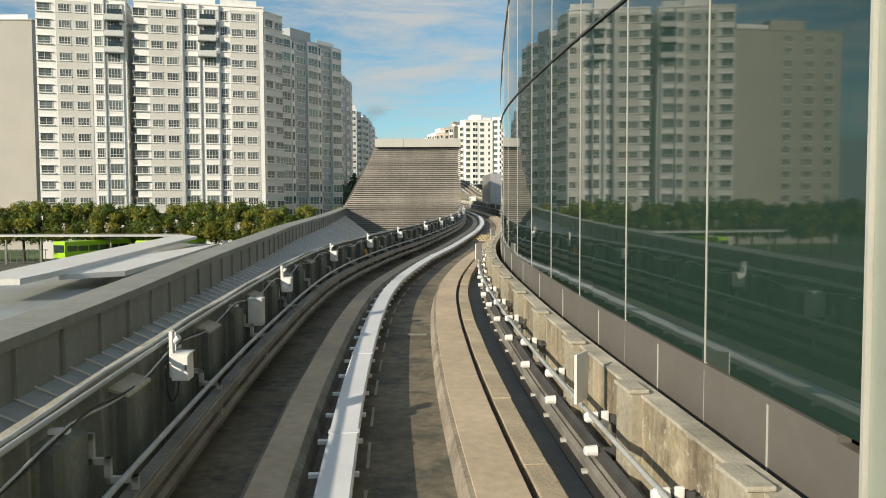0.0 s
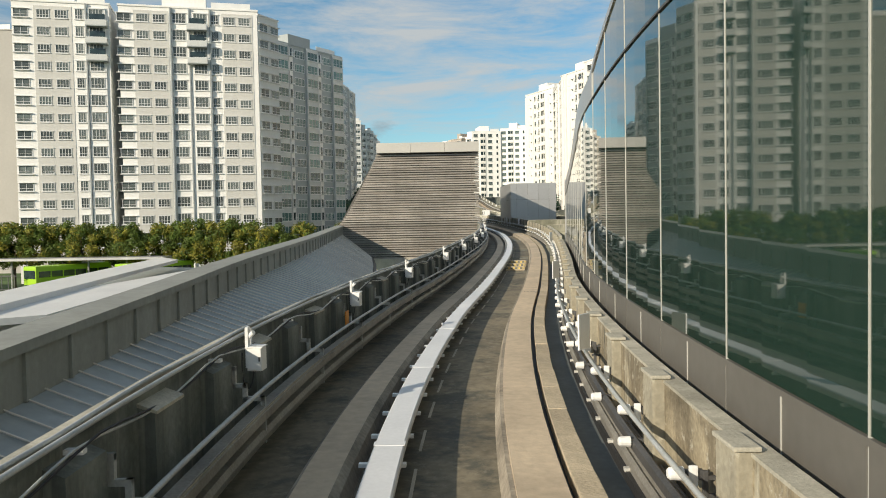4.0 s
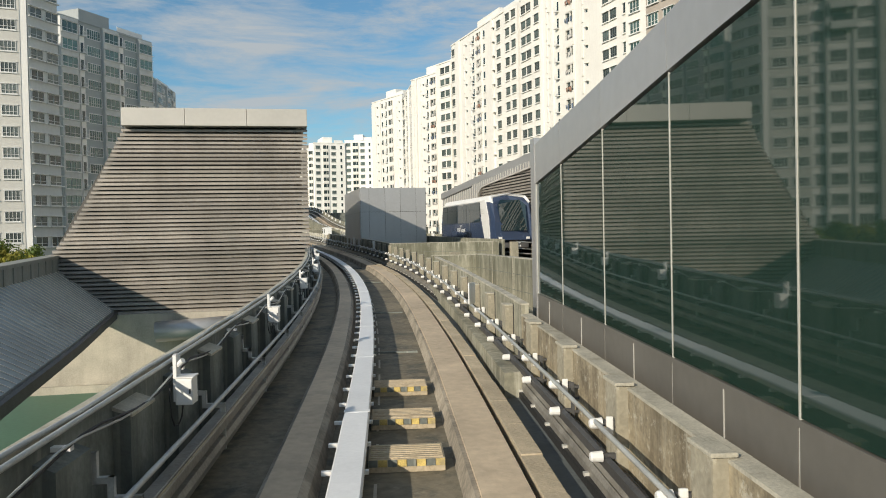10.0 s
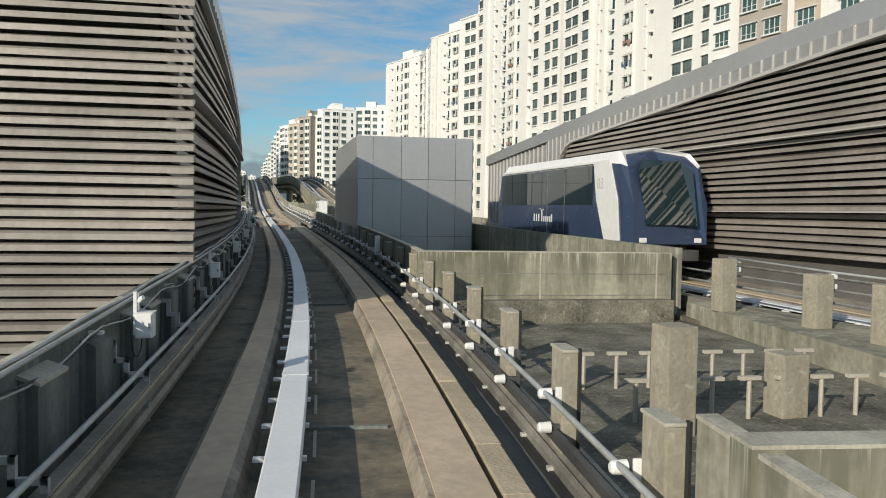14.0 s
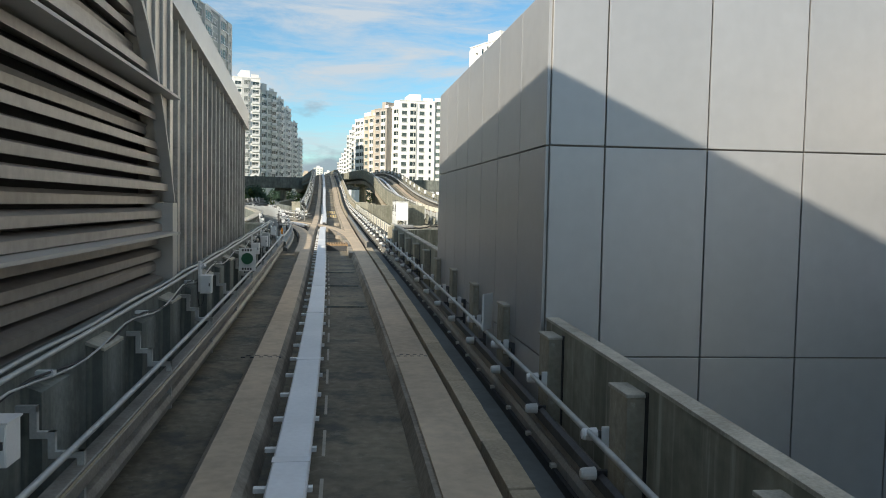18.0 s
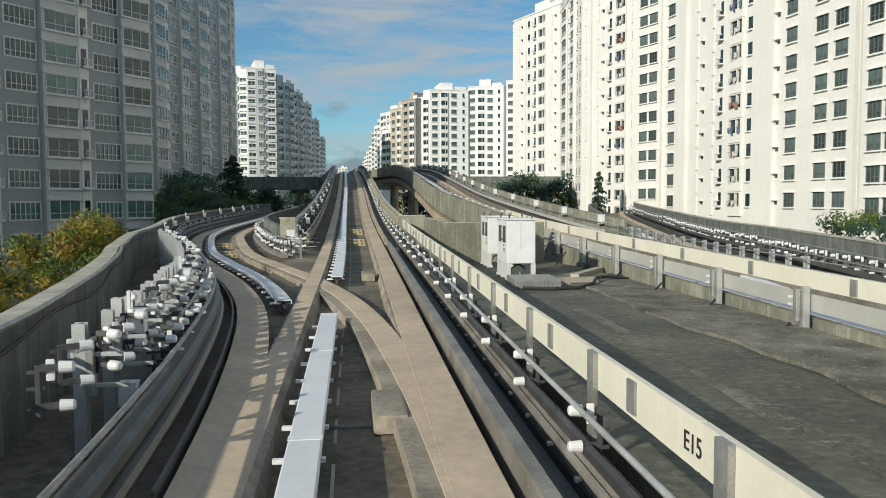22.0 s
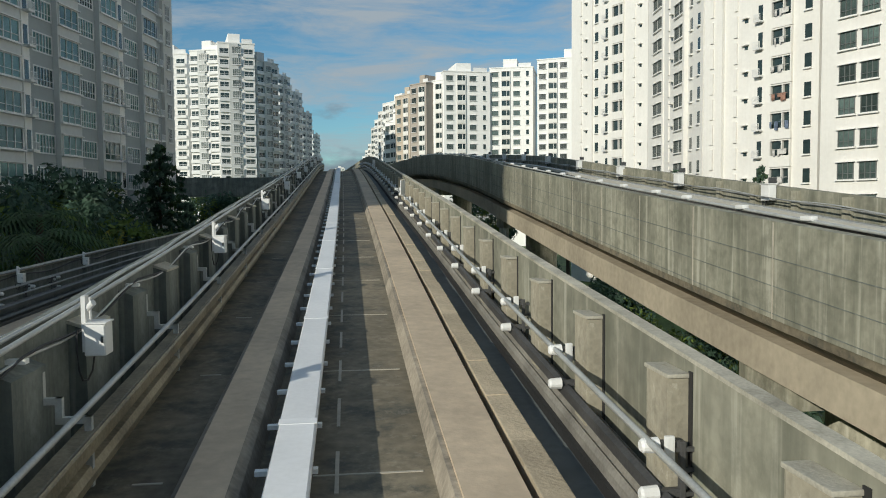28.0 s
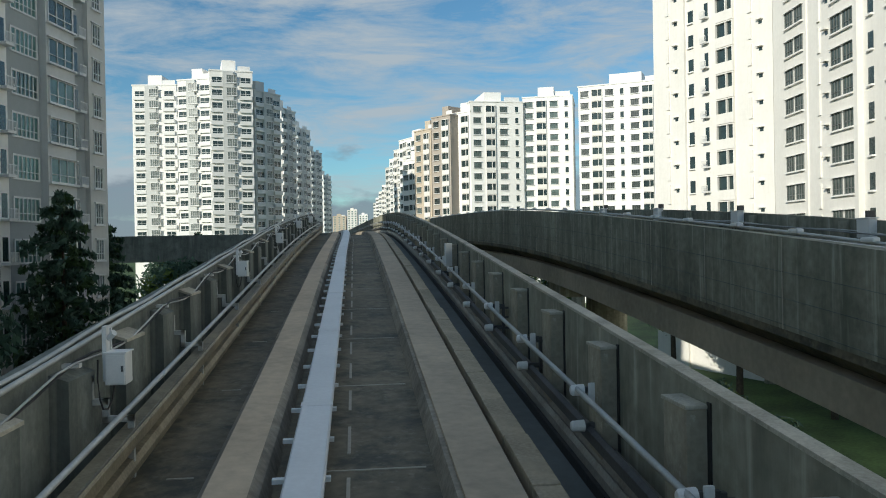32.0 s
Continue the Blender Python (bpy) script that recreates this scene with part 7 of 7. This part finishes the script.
        part("skirt", obox(*sorted((sx * (W - 0.2), sx * (W + 0.02))), 0.6, L - 0.6, 0.80, 0.88, 0.01), BOXW, t, "white skirt line")
        part("underframe", obox(*sorted((sx * 0.7, sx * 1.1)), 1.0, L - 1.0, 0.5, 0.79, 0.03), STEEL_DK, t, "black underframe")
        y = 6.3
        for dy, h, z in ((0.0, 0.24, 0.0), (0.2, 0.24, 0.0), (0.4, 0.24, 0.0), (0.66, 0.36, 0.0), (0.84, 0.17, 0.0), (1.0, 0.17, 0.0), (1.16, 0.17, 0.0), (1.32, 0.17, 0.0), (1.46, 0.24, 0.0), (0.5, 0.035, 0.38), (0.62, 0.035, 0.34), (0.76, 0.035, 0.36)):
            part("logo_bar", obox(*sorted((sx * (W + 0.013), sx * (W + 0.018))), y - dy - 0.075, y - dy, 1.36 + z, 1.36 + z + h), BOXW, t, "white lettering bar")
    cu = bpy.data.curves.new("marking", "FONT")
    cu.body, cu.size, cu.extrude = "03", 0.42, 0.003
    o = new("letters", cu)
    o.data.materials.append(ALU)
    o.parent = t
    o.matrix_basis = pose(-W * 1.006 - 0.004, 1.72, 2.3, 90, 0, -90)
    for y in (2.2, L - 2.2):
        for sx in (-1, 1):
            bm = bmesh.new()
            tube(bm, (sx * 0.8, y, 0.45), (sx * 1.1, y, 0.45), 0.45, 18)
            w = part("wheel", bm, TYRE, t)
            bm = bmesh.new()
            tube(bm, (sx * 0.78, y, 0.45), (sx * 1.12, y, 0.45), 0.24, 14)
            part("rim", bm, STEEL, w)
    return t


train_car(OTHER.stand(OTHER.near(72.0), -0.25, 0.16))


# dark relay cabinets and loose concrete blocks where the right wall ends
for y, h, w in ((101.8, 0.95, 0.2), (102.7, 0.75, 0.16), (99.6, 0.7, 0.16)):
    rc = thing("relay_cabinet", "dark grey relay cabinet beside the end of the wall", "cabinet", "relay cabinets", at=MAIN.stand(MAIN.near(y), 1.98 if y > 100 else 1.78, -0.2))
    part("body", obox(0.0, w, -0.22, 0.22, 0.0, h, 0.02), STEEL_DK, rc)
    part("lid", obox(-0.015, w + 0.015, -0.235, 0.235, h, h + 0.03, 0.008), STEEL_DK, rc)
    part("conduit", obox(-0.05, -0.02, -0.03, 0.03, 0.0, h * 0.6), STEEL, rc)
for i, (x, y, a) in enumerate(((5.2, 102.9, 20), (5.5, 104.0, -30), (5.0, 105.2, 60), (6.9, 103.4, 10), (7.4, 104.0, 40))):
    bl = solo("concrete_block", obox(-0.28, 0.28, -0.16, 0.16, 0.0, 0.2, 0.03), CONC_PALE, "loose pale concrete block lying on the deck", "block", "deck blocks")
    bl.matrix_basis = pose(x, y, 2.36, 0, 0, a)

# ---- trees and bushes ----
def leaf_mesh(name, clumps, per, size, mats, rnd, spread=0.55, droop=0.0, mix=0.35):
    """Many small leaf blades round the given clump centres (x, y, z, radius); a share of the clumps takes the second material."""
    verts, faces, idx = [], [], []
    for cx, cy, cz, cr in clumps:
        mi = int(rnd.integers(1, len(mats))) if len(mats) > 1 and rnd.random() < mix else 0
        for _ in range(per):
            d = rnd.normal(size=3)
            d /= np.linalg.norm(d)
            q = np.array((cx, cy, cz)) + d * cr * rnd.uniform(spread, 1.08)
            a = rnd.normal(size=3)
            a = a - d * (a @ d) * 0.6
            a /= np.linalg.norm(a)
            b = np.cross(a, d) + rnd.normal(size=3) * 0.35
            b /= np.linalg.norm(b)
            a = a + np.array((0, 0, -droop))
            k = size * rnd.uniform(0.6, 1.3)
            n = len(verts)
            verts += [tuple(q - a * k), tuple(q + b * k * 0.42), tuple(q + a * k), tuple(q - b * k * 0.42)]
            faces.append((n, n + 1, n + 2, n + 3))
            idx.append(mi)
    me = bpy.data.meshes.new(name)
    me.from_pydata(verts, [], faces)
    for m in mats:
        me.materials.append(m)
    me.polygons.foreach_set("material_index", idx)
    return me


def broad_crown(rnd, r, zc, h, n, per, size, mats, mix=0.35):
    cl = []
    for _ in range(n):
        a, v = rnd.uniform(0, 2 * math.pi), rnd.uniform(-0.85, 1.0)
        w = math.sqrt(max(0.05, 1 - v * v)) * rnd.uniform(0.45, 1.0)
        cl.append((r * w * math.cos(a), r * w * math.sin(a), zc + h * v * rnd.uniform(0.75, 1.05), r * rnd.uniform(0.2, 0.34)))
    return leaf_mesh("crown", cl, per, size, mats, rnd, mix=mix)


def trunk_mesh(rnd, h, r, crown_r, limbs=5):
    bm = bmesh.new()
    tube(bm, (0, 0, 0), (0.05 * h * 0.2, 0, h * 0.6), r, 9, r * 0.7)
    for i in range(limbs):
        a = 2 * math.pi * i / limbs + rnd.uniform(-0.4, 0.4)
        z = h * rnd.uniform(0.45, 0.62)
        e = Vector((crown_r * 0.6 * math.cos(a), crown_r * 0.6 * math.sin(a), h * rnd.uniform(0.75, 0.98)))
        m = Vector((0, 0, z)) * 0.5 + e * 0.5 + Vector((0, 0, -0.1 * h))
        tube(bm, (0, 0, z * 0.95), m, r * 0.45, 6, r * 0.32)
        tube(bm, m, e, r * 0.32, 6, r * 0.12)
    return mesh_of("trunk", bm, BARK)


def plant(name, label, category, group, at, trunk, crown):
    t = thing(name, label, category, group, at=at)
    if trunk:
        part("trunk", trunk, None, t)
    part("crown", crown, None, t)
    return t


rnd = np.random.default_rng(7)
# clipped row behind the interchange
ROW_T = [(trunk_mesh(rnd, 8.0, 0.22, 2.4), broad_crown(rnd, 2.7, 6.4, 3.0, 80, 80, 0.22, (LEAF, LEAF_AU), 0.42)) for _ in range(3)]
for i, x in enumerate(rng_steps(-96, -20, 3.3)):
    tr, cr_m = ROW_T[i % 3]
    k = random.uniform(0.93, 1.04) * (0.95 if x > -30 else 1.0)
    plant("street_tree", "rounded street tree with green and yellowing leaves in a row", "tree", "street trees", pose(x + random.uniform(-0.5, 0.5), 116 - 0.02 * (x + 78) + random.uniform(-1.5, 1.5), GROUND_Z, 0, 0, random.uniform(0, 360)) @ Matrix.Scale(k, 4), tr, cr_m)
# trees with orange tips beside the branch
AUT = [(trunk_mesh(rnd, 8.6, 0.2, 2.0), broad_crown(rnd, 2.3, 7.4, 3.0, 60, 95, 0.13, (LEAF, LEAF_AU, LEAF_OR), 0.55)) for _ in range(2)]
for i, (x, y, top) in enumerate(((-11.6, 138.5, 3.9), (-14.6, 138.6, 3.0), (-13.9, 144.2, 4.0), (-13.2, 131.7, 2.6), (-16.6, 129.5, 2.0), (-18.5, 141.0, 2.4), (-8.2, 121.5, 1.9), (-10.6, 126.0, 2.2), (-13.6, 123.5, 1.8))):
    tr, cr_m = AUT[i % 2]
    plant("roadside_tree", "dense young tree with orange-tipped leaves beside the branch viaduct", "tree", "orange-tipped trees", pose(x, y, GROUND_Z, 0, 0, i * 77) @ Matrix.Scale((top - GROUND_Z) / 10.6, 4), tr, cr_m)


def conifer_mesh(h, r, tiers, per, size):
    """Tiers of drooping boughs with gaps between them."""
    cl = []
    for i in range(tiers):
        v = (i + 0.5) / tiers
        n = 7 if v < 0.7 else 5
        for k in range(n):
            a = 2 * math.pi * (k + 0.5 * (i % 2)) / n + rnd.uniform(-0.3, 0.3)
            ln = r * (1 - v) ** 0.55 * rnd.uniform(0.55, 1.1)
            z = h * (0.1 + 0.9 * v) + rnd.uniform(-0.2, 0.2)
            for q in (0.25, 0.5, 0.75, 1.0):
                cl.append((ln * q * math.cos(a), ln * q * math.sin(a), z - 0.22 * ln * q * q + 0.1 * ln * q, (0.32 + 0.3 * (1 - q)) * (1.2 - 0.6 * v)))
    return leaf_mesh("crown", cl, per, size, (LEAF_DK, LEAF_PALM), rnd, spread=0.1, droop=0.3, mix=0.2)


bm = bmesh.new()
tube(bm, (0, 0, 0), (0, 0, 18), 0.3, 9, 0.04)
CON_T = mesh_of("trunk", bm, BARK)
CON = conifer_mesh(19.0, 5.6, 20, 24, 0.30)
CON_LABEL = "tall dark conifer with drooping branches in shade"
for x, y, top in ((-25.4, 233.5, 12.3), (-27.8, 247.0, 10.6), (-24.5, 262, 10.0)):
    plant("conifer", CON_LABEL, "conifer", "conifers", pose(x, y, GROUND_Z, 0, 0, x * 31) @ Matrix.Scale((top - GROUND_Z) / 19.0, 4), CON_T, CON)
plant("conifer", "small slender dark conifer before the cream blocks", "conifer", "conifers", pose(32.6, 222, GROUND_Z) @ Matrix.Diagonal((0.45, 0.45, 15.7 / 19.0, 1)), CON_T, CON)
# dark broadleaf trees in the shade of the grey blocks and beneath the far guideway
SHD = [(trunk_mesh(rnd, 11, 0.28, 3.4), broad_crown(rnd, 3.6, 9.6, 3.9, 60, 60, 0.3, (LEAF_DK, LEAF), 0.25)) for _ in range(2)]
for i, (x, y, top) in enumerate(((-26.2, 205, 7.2), (-28.5, 215, 8.3), (-27.5, 222, 8.0), (-25.0, 213, 6.2), (-22.5, 195, 6.4), (-20.0, 205, 4.6), (-33.0, 281, 8.2), (-27.0, 276, 7.8), (-20.5, 277, 7.6), (-14.0, 280, 7.4), (-23.5, 252, 7.0),
                                 (3.0, 280, 7.2), (9.5, 277, 7.6), (16, 283, 7.9), (25.8, 250, 9.6), (31.6, 245, 8.7), (22.0, 256, 8.0), (9.6, 172, 0.2), (11.5, 181, 0.8), (10.0, 190, 1.4), (12.2, 199, 1.0), (9.0, 208, 2.0), (11.0, 218, 1.6), (8.0, 228, 2.4), (12.5, 163, -0.8), (-37.5, 176.5, 3.4), (-20.5, 184, 3.2))):
    tr, cr_m = SHD[i % 2]
    plant("shade_tree", "dark green broadleaf tree between blocks and viaduct", "tree", "dark trees", pose(x, y, GROUND_Z, 0, 0, i * 53) @ Matrix.Scale((top - GROUND_Z) / 13.4, 4), tr, cr_m)


# palms by the grey block
def palm_mesh(n=22):
    bm = bmesh.new()
    for i in range(n):
        a = 2 * math.pi * i / n * 1.618
        up = rnd.uniform(0.1, 1.0)
        prev = None
        for k in range(9):
            t = k / 8
            q = Vector((math.cos(a) * 2.7 * t, math.sin(a) * 2.7 * t, 1.6 * up * t - 2.3 * t * t))
            if prev is not None:
                side = Vector((-math.sin(a), math.cos(a), 0))
                for sg in (-1, 1):
                    for j in range(2):
                        o = prev.lerp(q, j / 2)
                        tip = o + side * sg * (0.62 * (1 - 0.6 * t)) + (q - prev) * 0.9 + Vector((0, 0, -0.22))
                        w = (q - prev).normalized() * 0.055
                        bm.faces.new([bm.verts.new(p) for p in (o - w, o + w, tip)])
            prev = q
    return mesh_of("crown", bm, LEAF_PALM)


bm = bmesh.new()
for k in range(8):
    tube(bm, (0.03 * k, 0, k * 1.0), (0.03 * (k + 1), 0, k + 1.02), 0.19 - 0.008 * k, 9, 0.17 - 0.008 * k)
PALM_T = mesh_of("trunk", bm, BARK)
PALM_C = palm_mesh()
for i, (x, y, top) in enumerate(((-17.0, 186.5, 6.4), (-19.6, 192.5, 7.4), (-18.2, 181.0, 5.4), (-22.6, 186.5, 6.2))):
    p = thing("palm", "tall palm with drooping fronds before the grey block", "palm", "palms", at=pose(x, y, GROUND_Z, 0, 0, i * 61) @ Matrix.Scale((top - GROUND_Z) / 9.3, 4))
    part("trunk", PALM_T, None, p)
    o = part("crown", PALM_C, None, p)
    o.location = (0.24, 0, 8.0)

# bushes
BUSH = [broad_crown(rnd, 1.6, 1.1, 1.1, 34, 60, 0.12, (LEAF, LEAF_AU), 0.12) for _ in range(2)]
BUSH_SPOTS = [(-15.8, 176.5, 3.0, 2.2), (-17.5, 173.5, 2.4, 2.2), (-19.0, 205.0, 4.6, 2.6)]
for i, (x, y, top, k) in enumerate(BUSH_SPOTS):
    pl = plant("tall_bush", "rounded light green bush above the branch wall", "bush", "tall bushes", pose(x, y, top - 2.2 * k, 0, 0, i * 40) @ Matrix.Scale(k, 4), trunk_mesh(rnd, 1.4, 0.1, 0.8, 3), BUSH[i % 2])
    bm = bmesh.new()
    tube(bm, (0, 0, (GROUND_Z - top + 2.2 * k) / k), (0, 0, 0.3), 0.07, 7, 0.06)
    part("stem", bm, BARK, pl)
for i in range(26):
    y = 160 + i * 2.6
    x = 9.5 + (i % 3) * 2.4 + 0.05 * i
    plant("bush", "green bush on the ground beneath the viaduct", "bush", "ground bushes", pose(x, y, GROUND_Z, 0, 0, i * 47) @ Matrix.Scale(1.5 + 0.5 * ((i * 7) % 5) / 4, 4), None, BUSH[i % 2])
# wide flat-topped tree by the cream blocks
cl = []
for i in range(46):
    a, w = i * 2.4, 4.6 * math.sqrt((i + 0.5) / 46)
    cl.append((w * math.cos(a), w * math.sin(a), 9.7 + rnd.uniform(-0.6, 0.5) - 0.05 * w, rnd.uniform(0.5, 0.95)))
RAIN = leaf_mesh("crown", cl, 62, 0.2, (LEAF, LEAF_DK), rnd, spread=0.3, mix=0.3)
for x, y, top in ((28.9, 137.0, 5.0), (38, 160, 4.0)):
    plant("rain_tree", "wide flat-topped green tree beside the cream blocks", "tree", "flat-topped trees", pose(x, y, GROUND_Z, 0, 0, x * 17) @ Matrix.Scale((top - GROUND_Z) / 10.9, 4) @ Matrix.Diagonal((0.82, 0.82, 1, 1)), trunk_mesh(rnd, 9.6, 0.25, 3.0, 4), RAIN)

# ---- branch fittings ----
a, b = BRANCH.near(100.6), BRANCH.near(190)
g = thing("conductor_rail", "twin conductor rail and tubes curving off with the branch", "rail", "conductor rails")
part("lower_channel", sweep(BRANCH, a, b, [(-1.65, 0.02), (-1.52, 0.0), (-1.50, 0.07), (-1.53, 0.12), (-1.60, 0.14), (-1.65, 0.11)], 0.8), RAIL_DK, g)
part("upper_channel", sweep(BRANCH, a, b, [(-1.74, 0.2), (-1.56, 0.2), (-1.56, 0.30), (-1.62, 0.34), (-1.74, 0.34)], 0.8), RAIL_DK, g)
part("guard_angle", sweep(BRANCH, BRANCH.near(108), b, [(-1.36, -0.2), (-1.33, -0.2), (-1.33, 0.04), (-1.36, 0.04)], 0.8), RAIL_DK, g, "dark steel guard angle")
part("tube", sweep(BRANCH, a, b, ring(-1.65, 0.50, 0.026), 0.8), STEEL, g, "bright tube", smooth=True)
part("tube", sweep(BRANCH, BRANCH.near(112), b, ring(-1.76, 0.68, 0.02), 0.8), STEEL, g, "bright tube", smooth=True)
g = thing("conductor_rail", "inner conductor rail of the branch before the nose wall", "rail", "conductor rails")
ia = BRANCH.near(128.2)
part("channel", sweep(BRANCH, ia, b, [(1.54, 0.02), (1.72, 0.02), (1.72, 0.14), (1.56, 0.12)], 0.8), RAIL, g)
part("tube", sweep(BRANCH, ia, b, ring(1.70, 0.48, 0.035), 0.8), STEEL, g, "bright tube", smooth=True)
part("tube", sweep(BRANCH, ia, b, ring(1.78, 0.66, 0.03), 0.8), STEEL, g, "bright tube", smooth=True)
# brackets with insulators along both sides
for s in rng_steps(BRANCH.near(111), BRANCH.near(131), 0.55) + rng_steps(BRANCH.near(131), BRANCH.near(176), 2.0):
    copy_thing(INS, BRANCH.stand(s, -1.66, random.uniform(0.02, 0.12)) @ Matrix.Rotation(math.pi + random.uniform(-0.2, 0.2), 4, "Z"))
for s in rng_steps(BRANCH.near(108.2), BRANCH.near(131), 0.62):
    copy_thing(INS, BRANCH.stand(s, -1.9 + random.uniform(-0.05, 0.05), 0.26 + random.uniform(0.0, 0.2)) @ Matrix.Rotation(math.pi + random.uniform(-0.5, 0.5), 4, "Z"))
for s in rng_steps(ia + 0.3, BRANCH.near(146), 0.75) + rng_steps(BRANCH.near(146), BRANCH.near(174), 2.2):
    copy_thing(INS, BRANCH.stand(s, 1.62, random.uniform(0.0, 0.1)) @ Matrix.Rotation(random.uniform(-0.2, 0.2), 4, "Z"))


# steel channel posts along the open stretch
def rail_post(m):
    p = thing("rail_post", "slender grey steel channel post on a foot plate", "post", "branch posts", at=m)
    bm = obox(-0.055, 0.055, -0.055, -0.043, 0.0, 1.2)
    part("flange", bm, GALV, p)
    part("web", obox(-0.008, 0.008, -0.043, 0.045, 0.0, 1.2), GALV, p)
    part("foot", obox(-0.09, 0.09, -0.09, 0.09, 0.0, 0.02), STEEL_DK, p)
    part("flange", obox(-0.055, 0.055, 0.045, 0.057, 0.0, 1.2), GALV, p)
    part("arm", obox(0.055, 0.42, -0.02, 0.02, 0.62, 0.66, 0.006), GALV, p)
    part("arm", obox(0.055, 0.36, -0.02, 0.02, 0.9, 0.94, 0.006), GALV, p)
    part("cleat", obox(0.05, 0.12, -0.07, 0.07, 0.55, 1.0, 0.01), STEEL, p)
    return p


POST = rail_post(BRANCH.stand(BRANCH.near(109.6), -2.26, -0.2))
for s in rng_steps(BRANCH.near(110.6), BRANCH.near(130), 0.5):
    copy_thing(POST, BRANCH.stand(s, -2.25 + random.uniform(-0.02, 0.02), -0.2 + random.uniform(-0.03, 0.03)) @ Matrix.Rotation(random.uniform(-0.1, 0.1), 4, "Z"))
part("top_tube", sweep(BRANCH, BRANCH.near(109), BRANCH.near(130), ring(-2.14, 0.86, 0.025), 0.8), STEEL, g)
for y in (110.9, 115.2, 119.6, 124.5):
    copy_thing(JB, BRANCH.stand(BRANCH.near(y), -1.95, 0.92))
for y in (104.2, 134.0, 139.5, 145, 150.5, 156, 161.5, 167, 172.5, 178):
    s = BRANCH.near(y)
    copy_thing(JB, BRANCH.stand(s, outer_u(s) + 0.42, 0.93))
# low white switch boxes with an orange plate beside the branch rail
for y, u in ((106.0, -1.95), (102.5, -1.9), (110.0, -1.95), (117.5, -1.85)):
    bx = thing("switch_box", "low white switch box beside the branch rail", "switch box", "switch boxes", at=BRANCH.stand(BRANCH.near(y), u, -0.2))
    part("stand", obox(-0.03, 0.03, -0.03, 0.03, 0.0, 0.35), STEEL, bx)
    part("case", obox(-0.08, 0.08, -0.08, 0.08, 0.35, 0.55, 0.015), BOXW, bx)
    part("lid", obox(-0.085, 0.085, -0.085, 0.085, 0.55, 0.57), BOXW, bx)
tg = solo("tag_plate", obox(-0.04, 0.04, -0.012, 0.012, 0.0, 0.22, 0.004), ORANGE, "yellow orange numbered tag plate beside the branch rail", "sign")
tg.matrix_basis = BRANCH.stand(BRANCH.near(105.1), -1.92, 0.3)
# cables along the outer wall
oc = thing("cable_rail", "grey tube and black cables along the branch outer wall", "pipe", "parapet cables")
part("tube", sweep(BRANCH, 0.5, BRANCH.near(186), lambda s: ring(outer_u(s) + 0.1, 0.99, 0.028, 6), 0.8), STEEL, oc)
part("cable", sweep(BRANCH, 0.5, BRANCH.near(186), lambda s: ring(outer_u(s) + 0.12 + 0.02 * math.sin(s), 0.82 + 0.05 * math.sin(s * 1.3), 0.02, 6), 0.5), CABLE, oc, "black cable")
part("tube", sweep(BRANCH, BRANCH.near(134), BRANCH.near(186), lambda s: ring(outer_u(s) + 0.14, 0.6, 0.025, 6), 0.8), STEEL, oc)
# plinth, block, and clamps on the gore between the tracks
gp = thing("gore_stand", "slim steel stand with white insulators before the nose wall", "stand", at=pose(-1.0, 128.9, 2.48, 0, 0, 8))
part("pad", obox(-0.18, 0.18, -0.18, 0.18, 0.0, 0.05, 0.02), CONC_PALE, gp)
part("column", obox(-0.035, 0.035, -0.05, 0.05, 0.05, 0.85, 0.006), STEEL, gp)
for sx in (-1, 1):
    for z in (0.45, 0.7):
        bm = bmesh.new()
        tube(bm, (sx * 0.04, -0.05, z), (sx * 0.17, -0.05, z + 0.03), 0.028, 10, 0.042)
        part("insulator", bm, BOXW, gp)
gb = thing("gore_cabinet", "white cabinet beside the nose wall", "cabinet", at=pose(-1.75, 131.9, 2.6, 0, 0, 10))
part("body", obox(-0.15, 0.15, -0.1, 0.1, 0.45, 0.8, 0.015), BOXW, gb)
for sx in (-0.12, 0.12):
    part("leg", obox(sx - 0.02, sx + 0.02, -0.03, 0.03, 0.0, 0.45), STEEL, gb)
for x, y, h in ((-1.66, 132.5, 0.75), (-1.52, 133.4, 0.7), (-1.35, 130.6, 0.7), (-1.5, 129.9, 0.55)):
    copy_thing(POST, pose(x, y, 2.44, 0, 0, 12) @ Matrix.Diagonal((1.6, 1.6, h / 1.14, 1)))
# steps on the bed of the branch
for y in (131.8, 133.2, 136.5, 138.0):
    hazard_ramp(BRANCH.near(y), -0.25, 0.50, 0.5, BRANCH)
for k in range(5):
    copy_thing(INS, pose(-1.25 - 0.12 * k, 129.4 + 0.75 * k, 2.5 + 0.05 * k, 0, 0, 185))
# chamfered end blocks in the bed before the crossing
for y, u in ((110.3, 0.36), (122.8, 0.36)):
    bl = solo("bed_block", obox(-0.17, 0.17, -0.55, 0.55, 0.0, 0.19, 0.04), PLINTH, "stepped grey concrete block beside the running strip", "block", "bed blocks")
    bl.matrix_basis = MAIN.stand(MAIN.near(y), u, -0.2)
# lifting handles of the open cover beside the bed at the crossing
for u in (-0.16, 0.06):
    h = solo("cable_pair", chain([(u, 0, 0.0), (u * 0.6, 1.5, 0.02), (u * 0.3, 3.0, 0.04), (0, 4.2, 0.1)], 0.02), STEEL, "bent pale cable lying in the bed", "cable", "bed cables")
    h.matrix_basis = MAIN.stand(MAIN.near(112.0), -0.45, -0.16)
